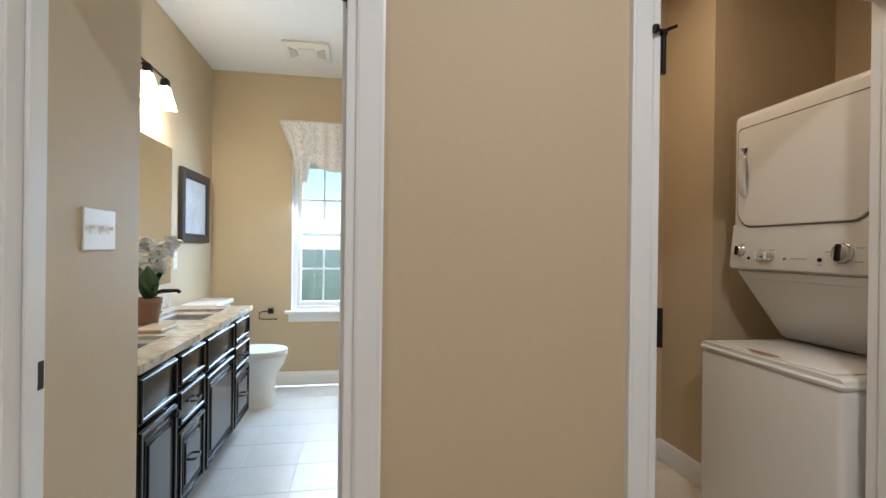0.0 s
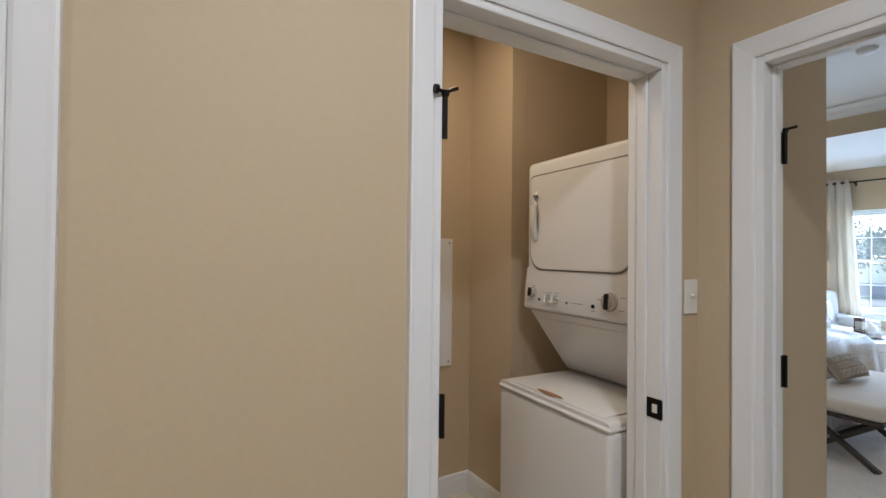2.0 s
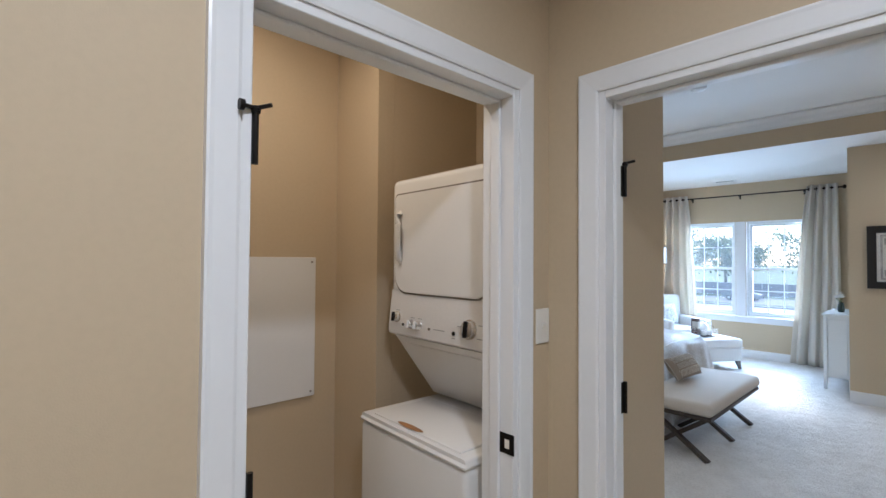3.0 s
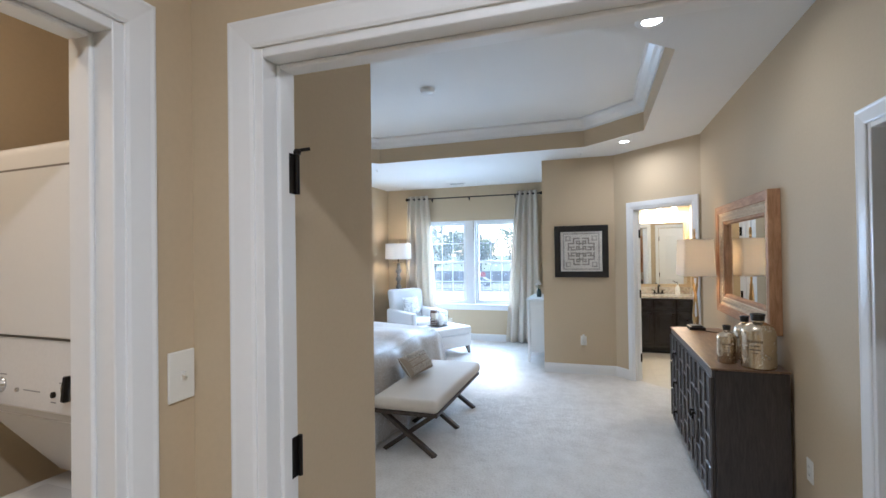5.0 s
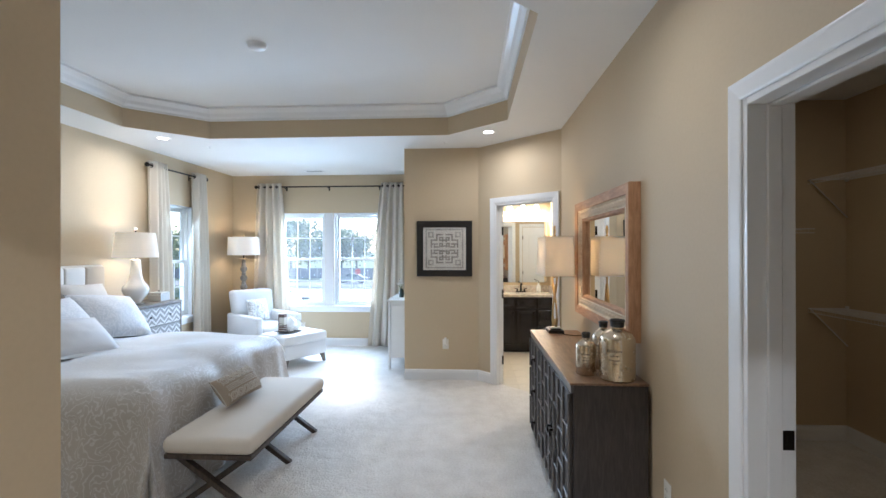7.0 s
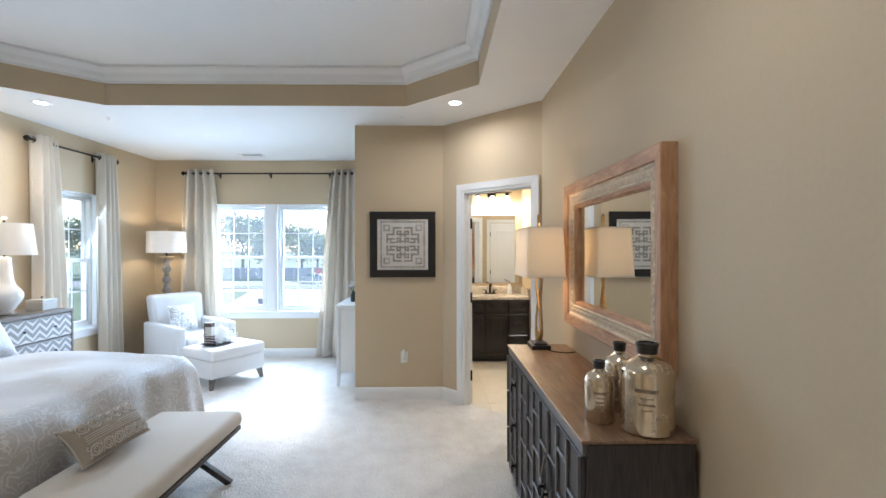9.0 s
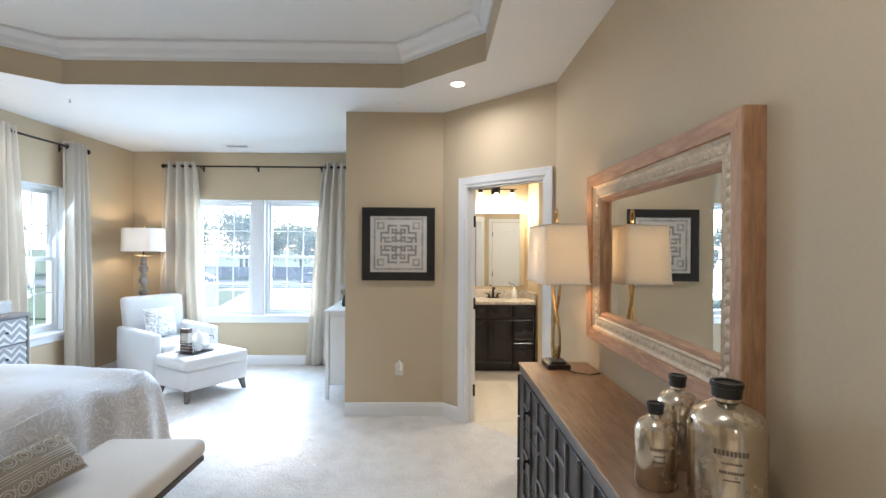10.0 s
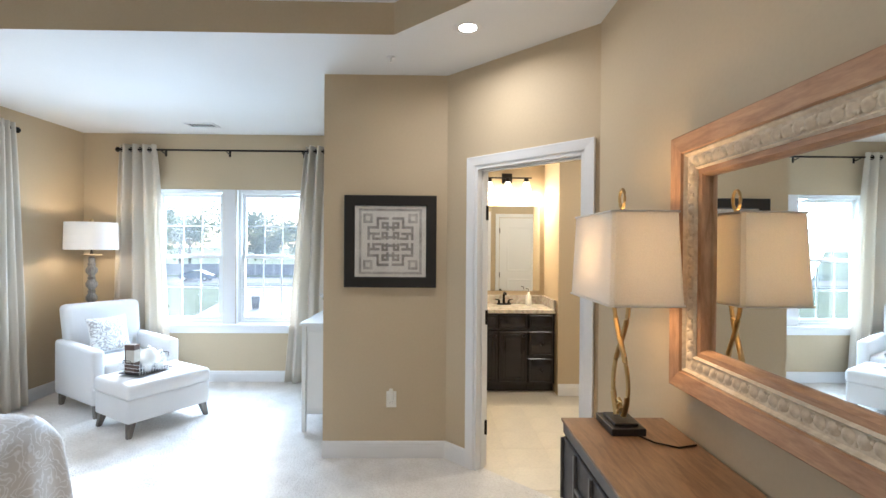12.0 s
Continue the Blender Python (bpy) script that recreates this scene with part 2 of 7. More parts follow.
def carpet_material():
    m = mat("carpet", (0.86, 0.83, 0.79), 0.95, 0, 0.22, 6, 0.16, 60, 0.0, spec=0.1, tint=(0.60, 0.56, 0.51))
    n, ln = m.node_tree.nodes, m.node_tree.links
    co = n.new("ShaderNodeTexCoord")
    a = n.new("ShaderNodeTexVoronoi")
    a.inputs["Scale"].default_value = 105
    c = n.new("ShaderNodeTexNoise")
    c.inputs["Scale"].default_value, c.inputs["Detail"].default_value = 11, 5
    ln.new(co.outputs["Object"], a.inputs["Vector"]), ln.new(co.outputs["Object"], c.inputs["Vector"])
    s = n.new("ShaderNodeMath")
    s.operation = "MULTIPLY_ADD"
    s.inputs[1].default_value = 4.0
    ln.new(c.outputs[0], s.inputs[0]), ln.new(a.outputs["Distance"], s.inputs[2])
    bp = n.new("ShaderNodeBump")
    bp.inputs["Strength"].default_value, bp.inputs["Distance"].default_value = 0.6, 0.015
    ln.new(s.outputs[0], bp.inputs["Height"])
    ln.new(bp.outputs[0], n["Principled BSDF"].inputs["Normal"])
    n["Principled BSDF"].inputs["Sheen Weight"].default_value = 0.25
    return m


def mirror_material():
    m = bpy.data.materials.new("mirror_silver")
    m.use_nodes = True
    b = m.node_tree.nodes["Principled BSDF"]
    b.inputs["Base Color"].default_value = (0.86, 0.88, 0.87, 1)
    b.inputs["Metallic"].default_value, b.inputs["Roughness"].default_value = 1.0, 0.01
    return m


WALL = mat("wall_paint", (0.562, 0.456, 0.308), 0.62, 0, 0.03, 1.5, 0.03, 60, 0.10, 320, spec=0.3)
CEIL = mat("ceiling_paint", (0.78, 0.78, 0.77), 0.8, 0, 0.02, 2, 0.02, 80, 0.08, 260, spec=0.2)
TRIM = mat("white_trim_paint", (0.80, 0.80, 0.80), 0.28, 0, 0.02, 3, 0.01, 60, 0.03, 40)
CARPET = carpet_material()
TILE = mat("cream_floor_tile", (0.76, 0.70, 0.59), 0.35, 0, 0.12, 3, 0.08, 40, 0.05, 60, random_tint=0.02)
BTILE = mat("white_floor_tile", (0.74, 0.71, 0.66), 0.35, 0, 0.08, 4, 0.05, 40, 0.05, 60, random_tint=0.05)
GROUT = mat("tile_grout", (0.75, 0.69, 0.58), 0.9, 0, 0.1, 20, 0.1, 200, 0.2, 300)
HALLFLOOR = mat("hall_floor_tile", (0.62, 0.55, 0.44), 0.4, 0, 0.1, 4, 0.05, 50, 0.05, 80)
BLACK_METAL = mat("oil_rubbed_bronze", (0.018, 0.015, 0.013), 0.42, 0.75, 0.1, 30, 0.1, 200)
VINYL = mat("window_vinyl", (0.78, 0.79, 0.78), 0.35, 0, 0.02, 5, 0.01, 80)
PLATE = mat("switch_plate_plastic", (0.80, 0.78, 0.72), 0.35, 0, 0.02, 10, 0.01, 100)
GLASS = glass("picture_glass")
# window panes carry a thin white haze that softens the outdoor contrast
PANE = glass("veiled_window_glass", 0.0, 0.010)
SILVER = mirror_material()
GLOW = emit("lamp_glow", (1.0, 0.92, 0.80), 5)
ENAMEL = mat("white_enamel", (0.78, 0.77, 0.75), 0.22, 0, 0.015, 4, 0.01, 80)
PORCELAIN = mat("porcelain", (0.82, 0.82, 0.80), 0.08, 0, 0.01, 4, 0.01, 60)

# ---- mesh helpers ----


def box(bm, x0, x1, y0, y1, z0, z1):
    v = [bm.verts.new(p) for p in ((x0, y0, z0), (x1, y0, z0), (x1, y1, z0), (x0, y1, z0), (x0, y0, z1), (x1, y0, z1), (x1, y1, z1), (x0, y1, z1))]
    for f in ((3, 2, 1, 0), (4, 5, 6, 7), (0, 1, 5, 4), (1, 2, 6, 5), (2, 3, 7, 6), (3, 0, 4, 7)):
        bm.faces.new([v[i] for i in f])
    return v


def bbox(x0, x1, y0, y1, z0, z1, r=0.004, seg=2):
    """A box with rounded edges, as a bmesh."""
    bm = bmesh.new()
    box(bm, x0, x1, y0, y1, z0, z1)
    r = min(r, 0.48 * min(x1 - x0, y1 - y0, z1 - z0))
    bmesh.ops.bevel(bm, geom=bm.edges[:], offset=r, segments=seg, profile=0.5, affect="EDGES")
    return bm


def join(*bms):
    """Joins several bmeshes into the first."""
    out = bms[0]
    for b in bms[1:]:
        me = bpy.data.meshes.new("join")
        b.to_mesh(me)
        b.free()
        out.from_mesh(me)
        bpy.data.meshes.remove(me)
    return out


def lathe(profile, seg=24, caps=True):
    """A turned body from rows of (radius, height)."""
    bm = bmesh.new()
    rings = []
    for r, z in profile:
        rings.append([bm.verts.new((max(r, 1e-4) * math.cos(2 * math.pi * k / seg), max(r, 1e-4) * math.sin(2 * math.pi * k / seg), z)) for k in range(seg)])
    for a, b in zip(rings, rings[1:]):
        for k in range(seg):
            bm.faces.new((a[k], a[(k + 1) % seg], b[(k + 1) % seg], b[k]))
    if caps:
        bm.faces.new(rings[0][::-1]), bm.faces.new(rings[-1])
    return bm


def tube(points, r, seg=8, flat=1.0, closed=False):
    """A round or flattened bar along points; r may be a list."""
    bm = bmesh.new()
    pts = [Vector(p) for p in points]
    rings = []
    up = Vector((0, 0, 1))
    for k, p in enumerate(pts):
        if closed:
            d = (pts[(k + 1) % len(pts)] - pts[k - 1]).normalized()
        else:
            d = (pts[min(k + 1, len(pts) - 1)] - pts[max(k - 1, 0)]).normalized()
        ref = up if abs(d.dot(up)) < 0.95 else Vector((0, 1, 0))
        a = d.cross(ref).normalized()
        b = a.cross(d)
        rr = r[k] if isinstance(r, (list, tuple)) else r
        rings.append([bm.verts.new(p + rr * (math.cos(2 * math.pi * j / seg) * a + flat * math.sin(2 * math.pi * j / seg) * b)) for j in range(seg)])
    pairs = list(zip(rings, rings[1:])) + ([(rings[-1], rings[0])] if closed else [])
    for a, b in pairs:
        for j in range(seg):
            bm.faces.new((a[j], a[(j + 1) % seg], b[(j + 1) % seg], b[j]))
    if not closed:
        bm.faces.new(rings[0][::-1]), bm.faces.new(rings[-1])
    bmesh.ops.recalc_face_normals(bm, faces=bm.faces[:])
    return bm


def prism(poly, z0, z1):
    """A flat polygon drawn up from z0 to z1."""
    bm = bmesh.new()
    lo, hi = [bm.verts.new((x, y, z0)) for x, y in poly], [bm.verts.new((x, y, z1)) for x, y in poly]
    n = len(poly)
    for k in range(n):
        bm.faces.new((lo[k], lo[(k + 1) % n], hi[(k + 1) % n], hi[k]))
    bm.faces.new(lo[::-1]), bm.faces.new(hi)
    bmesh.ops.recalc_face_normals(bm, faces=bm.faces[:])
    return bm


def moved(bm, m):
    bm.transform(m)
    return bm


def frame_loop(w, h, profile):
    """A mitred picture frame in the xz plane, centred; profile rows of (inset from the outer edge, depth towards -y), ending where it began."""
    bm = bmesh.new()
    rows = []
    for o, d in profile:
        a, b = w / 2 - o, h / 2 - o
        rows.append([bm.verts.new(p) for p in ((-a, -d, -b), (a, -d, -b), (a, -d, b), (-a, -d, b))])
    n = len(rows)
    for i in range(n):
        p, q = rows[i], rows[(i + 1) % n]
        for k in range(4):
            bm.faces.new((p[k], p[(k + 1) % 4], q[(k + 1) % 4], q[k]))
    bmesh.ops.recalc_face_normals(bm, faces=bm.faces[:])
    return bm


def casing_bm(u0, u1, h, width, profile_depth=0.018):
    """Moulded door trim round three sides of an opening, on the front of a wall (towards -y)."""
    prof = [(0.005, 0.0), (0.005, 0.010), (0.012, 0.013), (width * 0.80, profile_depth - 0.001), (width * 0.92, profile_depth + 0.001), (width, profile_depth), (width, 0.0)]
    bm = bmesh.new()
    rows = [[bm.verts.new(p) for p in ((u0 - o, -d, 0), (u0 - o, -d, h + o), (u1 + o, -d, h + o), (u1 + o, -d, 0))] for o, d in prof]
    for p, q in zip(rows, rows[1:]):
        for k in range(3):
            bm.faces.new((p[k], p[k + 1], q[k + 1], q[k]))
    bmesh.ops.recalc_face_normals(bm, faces=bm.faces[:])
    return bm


def obj(name, bm, material, smooth=False):
    me = bpy.data.meshes.new(name)
    bm.to_mesh(me)
    bm.free()
    for mm in (material if isinstance(material, (list, tuple)) else (material,)):
        me.materials.append(mm)
    if smooth:
        me.shade_smooth()
        me.set_sharp_from_angle(angle=radians(38))
    return new(name, me)


def part(name, bm, material, parent, label="", smooth=False):
    ob = obj(name, bm, material, smooth)
    ob.parent = parent
    if label:
        ob["label"] = label
    return ob


def share(name, me, parent, m):
    """Another piece on the same mesh."""
    ob = new(name, me)
    ob.parent = parent
    ob.matrix_basis = m
    return ob


def thing(name, m, label, category, group="", kind=""):
    ob = new(name)
    ob.empty_display_size = 0.1
    ob.matrix_basis = m
    return tagged(ob, label, category, group, kind)


def structure(name, bm, material, label="", smooth=False):
    return tagged(obj(name, bm, material, smooth), label, "", "", "structure")


def wall_bm(length, thick, z0, z1, openings=()):
    """A wall from u = 0 to length, front at y = 0, back at y = thick; openings as (u0, u1, z0, z1) go through it."""
    us = sorted({0, length, *(o[0] for o in openings), *(o[1] for o in openings)})
    zs = sorted({z0, z1, *(o[2] for o in openings), *(o[3] for o in openings)})

    def solid(i, k):
        if not (0 <= i < len(us) - 1 and 0 <= k < len(zs) - 1):
            return False
        u, z = (us[i] + us[i + 1]) / 2, (zs[k] + zs[k + 1]) / 2
        return not any(o[0] < u < o[1] and o[2] < z < o[3] for o in openings)

    bm = bmesh.new()
    made = {}

    def v(u, y, z):
        key = (round(u, 4), round(y, 4), round(z, 4))
        if key not in made:
            made[key] = bm.verts.new((u, y, z))
        return made[key]

    for i in range(len(us) - 1):
        for k in range(len(zs) - 1):
            if not solid(i, k):
                continue
            a, b, c, d = us[i], us[i + 1], zs[k], zs[k + 1]
            bm.faces.new((v(a, 0, c), v(b, 0, c), v(b, 0, d), v(a, 0, d)))
            bm.faces.new((v(b, thick, c), v(a, thick, c), v(a, thick, d), v(b, thick, d)))
            if not solid(i - 1, k):
                bm.faces.new((v(a, thick, c), v(a, 0, c), v(a, 0, d), v(a, thick, d)))
            if not solid(i + 1, k):
                bm.faces.new((v(b, 0, c), v(b, thick, c), v(b, thick, d), v(b, 0, d)))
            if not solid(i, k - 1):
                bm.faces.new((v(a, thick, c), v(b, thick, c), v(b, 0, c), v(a, 0, c)))
            if not solid(i, k + 1):
                bm.faces.new((v(a, 0, d), v(b, 0, d), v(b, thick, d), v(a, thick, d)))
    return bm


def wall(name, x0, y0, x1, y1, thick, openings=(), z1=2.74, z0=0.0, material=None):
    """A wall whose front runs from (x0, y0) to (x1, y1), left to right as seen from its front."""
    m = pose(x0, y0, 0, 0, 0, math.degrees(math.atan2(y1 - y0, x1 - x0)))
    ob = structure(name, wall_bm(math.hypot(x1 - x0, y1 - y0), thick, z0, z1, openings), material or WALL, "tan painted plaster wall")
    ob.matrix_basis = m
    return m


BASE_PROF = [(0.0, 0.0), (0.014, 0.0), (0.014, 0.085), (0.011, 0.095), (0.011, 0.104), (0.006, 0.116), (0.0, 0.12)]


def baseboard(m, u0, u1):
    """A moulded skirting on the front of a wall."""
    bm = bmesh.new()
    a, b = [bm.verts.new((u0, -d, z)) for d, z in BASE_PROF], [bm.verts.new((u1, -d, z)) for d, z in BASE_PROF]
    n = len(BASE_PROF)
    for k in range(n - 1):
        bm.faces.new((a[k], b[k], b[k + 1], a[k + 1]))
    bm.faces.new(a), bm.faces.new(b[::-1])
    bmesh.ops.recalc_face_normals(bm, faces=bm.faces[:])
    ob = structure("baseboard", bm, TRIM, "white moulded skirting board")
    ob.matrix_basis = m
    return ob


CAS = 0.068


def doorway(name, m, u0, u1, thick, back=True, h=2.03):
    """Jambs, head, stops and trim of a door opening without its leaf."""
    d = thing(name, m, "white painted door frame, its door removed", "door frame", "", "structure")
    t = 0.018
    bm = join(bbox(u0 - 0.009, u0 + t, -0.004, thick + 0.004, 0, h + 0.009, 0.002, 1), bbox(u1 - t, u1 + 0.009, -0.004, thick + 0.004, 0, h + 0.009, 0.002, 1),
              bbox(u0 + t, u1 - t, -0.004, thick + 0.004, h - t, h + 0.009, 0.002, 1))
    part("jamb", bm, TRIM, d)
    s0, s1 = thick * 0.38, thick * 0.70
    part("door_stop", join(bbox(u0 + t, u0 + t + 0.011, s0, s1, 0, h - t, 0.003, 1), bbox(u1 - t - 0.011, u1 - t, s0, s1, 0, h - t, 0.003, 1),
                           bbox(u0 + t + 0.011, u1 - t - 0.011, s0, s1, h - t - 0.011, h - t, 0.003, 1)), TRIM, d)
    part("casing", casing_bm(u0, u1, h, CAS), TRIM, d)
    if back:
        bm = casing_bm(u0, u1, h, CAS)
        bm.transform(Matrix.Translation((0, thick, 0)) @ Matrix.Diagonal((1, -1, 1, 1)))
        bmesh.ops.recalc_face_normals(bm, faces=bm.faces[:])
        part("casing", bm, TRIM, d)
    return d


def hinge(d, u, y, z, side, pin=False, out=-1):
    """A black butt hinge leaf on a jamb, with its knuckle, and where pin is set the stop arm on its top."""
    s = 1 if side == "l" else -1
    h = part("hinge", bbox(min(u, u + s * 0.003), max(u, u + s * 0.003), y, y + (0.038 if out < 0 else 0.050), z - 0.05, z + 0.05, 0.001, 1), BLACK_METAL, d, "black butt hinge without its door")
    yk = y if out < 0 else y + 0.050
    part("knuckle", moved(lathe([(0.0062, -0.05), (0.0062, 0.05)], 10), Matrix.Translation((u + s * 0.006, yk, z))), BLACK_METAL, h, smooth=True)
    if pin:
        bm = moved(lathe([(0.009, 0), (0.010, 0.008), (0.006, 0.014)], 10), Matrix.Translation((u + s * 0.006, yk, z + 0.05)))
        bm = join(bm, tube([(u - s * 0.03, yk + out * 0.014, z + 0.057), (u + s * 0.006, yk, z + 0.06), (u + s * 0.03, yk + out * 0.02, z + 0.067)], 0.0045, 8),
                  moved(lathe([(0.0, 0), (0.011, 0.001), (0.011, 0.010), (0.0, 0.012)], 10), Matrix.Translation((u - s * 0.032, yk + out * 0.014, z + 0.057)) @ pose(0, 0, 0, 0, 90, 0)))
        part("stop_pin", bm, BLACK_METAL, h, smooth=True)
    return h


def strike_plate(d, u, y, z, side, hole=None):
    s = 1 if side == "l" else -1
    a, b = sorted((u, u + s * 0.003))
    p = part("strike_plate", bbox(a, b, y - 0.030, y + 0.030, z - 0.032, z + 0.032, 0.0012, 1), BLACK_METAL, d, "black strike plate")
    a, b = sorted((u + s * 0.003, u + s * 0.0045))
    part("latch_hole", bbox(a, b, y - 0.012, y + 0.006, z - 0.014, z + 0.014, 0.0005, 1), hole or PLATE, p)


def switch_plate(m, label, gangs=1, kind="switch", group=""):
    """A cover plate on a wall front, with toggles or outlets."""
    w = 0.072 + 0.046 * (gangs - 1)
    t = thing("light_switch" if kind == "switch" else "outlet", m, label, "switch" if kind == "switch" else "outlet", group)
    part("plate", bbox(-w / 2, w / 2, -0.006, 0, -0.058, 0.058, 0.003, 2), PLATE, t)
    for g in range(gangs):
        x = 0.046 * (g - (gangs - 1) / 2)
        if kind == "switch":
            part("toggle", join(bbox(x - 0.005, x + 0.005, -0.0075, -0.006, -0.012, 0.012, 0.0005, 1), bbox(x - 0.0035, x + 0.0035, -0.018, -0.007, 0.001, 0.010, 0.001, 1)), PLATE, t)
        else:
            for z in (-0.02, 0.02):
                part("socket", bbox(x - 0.016, x + 0.016, -0.0085, -0.006, z - 0.014, z + 0.014, 0.004, 2), PLATE, t)
                part("slot", join(bbox(x - 0.008, x - 0.006, -0.0092, -0.0085, z - 0.004, z + 0.006, 0.0003, 1), bbox(x + 0.006, x + 0.008, -0.0092, -0.0085, z - 0.004, z + 0.006, 0.0003, 1)), BLACK_METAL, t)
    return t


# ---- the large structure ----
# hall: front of the wall with the bath and laundry doors at y = 1.138
H1 = wall("wall_hall_north", -1.6, 1.138, 1.88, 1.138, 0.122, [(0.917, 1.62, 0, 2.03), (2.367, 3.22, 0, 2.03)])
H2 = wall("wall_hall_east", 1.80, 1.138, 1.80, -0.93, 0.11, [(0.193, 1.69, 0, 2.02)])
wall("wall_hall_west", -1.6, -2.2, -1.6, 1.26, 0.12)
wall("wall_hall_south", 1.88, -2.2, -1.6, -2.2, 0.12)
wall("wall_hall_southeast", 1.80, -0.93, 1.80, -2.2, 0.11)
for a, b in ((0, 0.917 - CAS), (1.62 + CAS, 2.367 - CAS), (3.22 + CAS, 3.40)):
    baseboard(H1, a, b)
d1 = doorway("door_1", H1, 0.917, 1.62, 0.122)
hinge(d1, 1.62 - 0.018, -0.004, 1.83, "r", True)
hinge(d1, 1.62 - 0.018, -0.004, 0.25, "r")
strike_plate(d1, 0.917 + 0.018, 0.088, 0.93, "l")
d2 = doorway("door_2", H1, 2.367, 3.22, 0.122)
hinge(d2, 2.367 + 0.018, -0.006, 1.725, "l", True)
hinge(d2, 2.367 + 0.018, -0.006, 1.03, "l")
hinge(d2, 2.367 + 0.018, -0.006, 0.25, "l")
strike_plate(d2, 3.22 - 0.018, 0.02, 0.915, "r")
d3 = doorway("door_3", H2, 0.193, 1.69, 0.11, False, h=2.02)
hinge(d3, 0.193 + 0.018, 0.064, 1.752, "l", True, 1)
hinge(d3, 0.193 + 0.018, 0.064, 1.05, "l", False, 1)
hinge(d3, 0.193 + 0.018, 0.064, 0.25, "l", False, 1)
switch_plate(H1 @ pose(3.360, 0, 1.272), "ivory single toggle switch beside the laundry doorway")

# bathroom
BATH_W = wall("wall_bath_west", -1.227, 1.2, -1.227, 4.354, 0.12)
BATH_N = wall("wall_bath_north", -1.227, 4.354, 0.5, 4.354, 0.16, [(0.667, 1.407, 0.66, 2.02)])
wall("wall_bath_east", 0.5, 4.354, 0.5, 1.26, 0.10)
BATH_S = wall("wall_bath_stub", -0.69, 1.262, -0.69, 1.77, 0.10)
wall("wall_bath_stub_end", -0.791, 1.77, -1.226, 1.77, 0.10)
baseboard(BATH_N, 0.42, 1.727)
switch_plate(BATH_S @ pose(0.264, 0, 1.266), "ivory three-gang switch plate by the bathroom door", 3)

# laundry closet
LAU_N = wall("wall_laundry_north", 0.62, 2.544, 1.80, 2.544, 0.1)
LAU_J = wall("wall_laundry_jog", 1.80, 2.543, 1.80, 2.15, 0.1)
LAU_B = wall("wall_laundry_back", 1.901, 2.15, 2.53, 2.15, 0.1)
wall("wall_laundry_east", 2.53, 2.15, 2.53, 1.26, 0.11)
wall("wall_laundry_west", 0.60, 1.26, 0.60, 2.544, 0.08)
baseboard(LAU_N, 0, 1.18), baseboard(LAU_J, 0, 0.393), baseboard(LAU_B, -0.1, 0.629)

# bedroom
ENTRY = wall("wall_entry_north", 1.91, 1.085, 2.645, 1.085, 0.05)
wall("wall_bed_west", 2.645, 1.136, 2.645, 3.96, 0.11)
BED_N = wall("wall_bed_north", 2.645, 3.96, 8.95, 3.96, 0.16, [(4.43, 5.18, 0.64, 2.13)])
BED_E = wall("wall_bed_east", 8.95, 3.96, 8.95, 0.88, 0.16, [(0.76, 1.53, 0.64, 2.13), (1.67, 2.43, 0.64, 2.13)])
BED_R = wall("wall_bath2_return", 8.95, 0.88, 7.186, 0.88, 0.10)
BED_A = wall("wall_art", 7.085, 0.88, 7.085, 0.0, 0.10)
D45 = wall("wall_angled", 7.085, 0.0, 6.265, -0.82, 0.11, [(0.268, 1.056, 0, 2.055)])
BED_S = wall("wall_bed_south", 6.265, -0.81, 1.91, -0.81, 0.145, [(3.095, 3.905, 0, 2.03)])
for mm, a, b in ((ENTRY, 0.02, 0.735), (BED_N, 0, 6.305), (BED_E, 0, 3.08), (BED_R, 0, 1.764), (BED_A, 0, 0.88), (D45, 0, 0.268 - CAS), (D45, 1.056 + CAS, 1.16), (BED_S, 0, 3.095 - CAS), (BED_S, 3.905 + CAS, 4.255)):
    baseboard(mm, a, b)
d4 = doorway("door_4", D45, 0.268, 1.056, 0.11, h=2.055)
for z in (1.75, 1.03, 0.27):
    hinge(d4, 0.268 + 0.018, 0.05, z, "l", False, 1)
d5 = doorway("door_5", BED_S, 3.095, 3.905, 0.145)
strike_plate(d5, 3.095 + 0.018, 0.112, 0.918, "l", BLACK_METAL)
switch_plate(BED_A @ pose(0.49, 0, 0.42), "white outlet with a plugged-in night light", 1, "outlet", "bedroom outlets")
switch_plate(BED_S @ pose(2.49, 0, 0.41), "white wall outlet above the skirting", 1, "outlet", "bedroom outlets")
switch_plate(LAU_N @ pose(0.655, 0, 0.61), "white outlet below the wall panel", 1, "outlet")

# closet and second bathroom
CLO_E = wall("wall_closet_east", 5.5, -0.93, 5.5, -2.92, 0.10)
CLO_S = wall("wall_closet_south", 5.5, -2.92, 2.01, -2.92, 0.10)
wall("wall_closet_west", 2.02, -2.92, 2.02, -0.93, 0.10)
baseboard(CLO_E, 0, 1.99), baseboard(CLO_S, 0, 3.49)
B2_E = wall("wall_bath2_east", 9.10, 0.78, 9.10, -1.18, 0.12)
B2_S = wall("wall_bath2_nook", 9.10, -1.18, 8.592, -1.18, 0.02)
B2_T = wall("wall_bath2_stub", 8.47, -1.18, 8.47, -1.42, 0.12)
wall("wall_bath2_far", 9.4, -1.2, 9.4, -3.2, 0.1)
wall("wall_bath2_south", 9.4, -3.2, 6.2, -3.2, 0.1)
B2_W = wall("wall_bath2_west", 6.20, -3.2, 6.20, -0.94, 0.1)
wall("wall_bath2_north", 7.19, 0.775, 9.1, 0.775, 0.004)
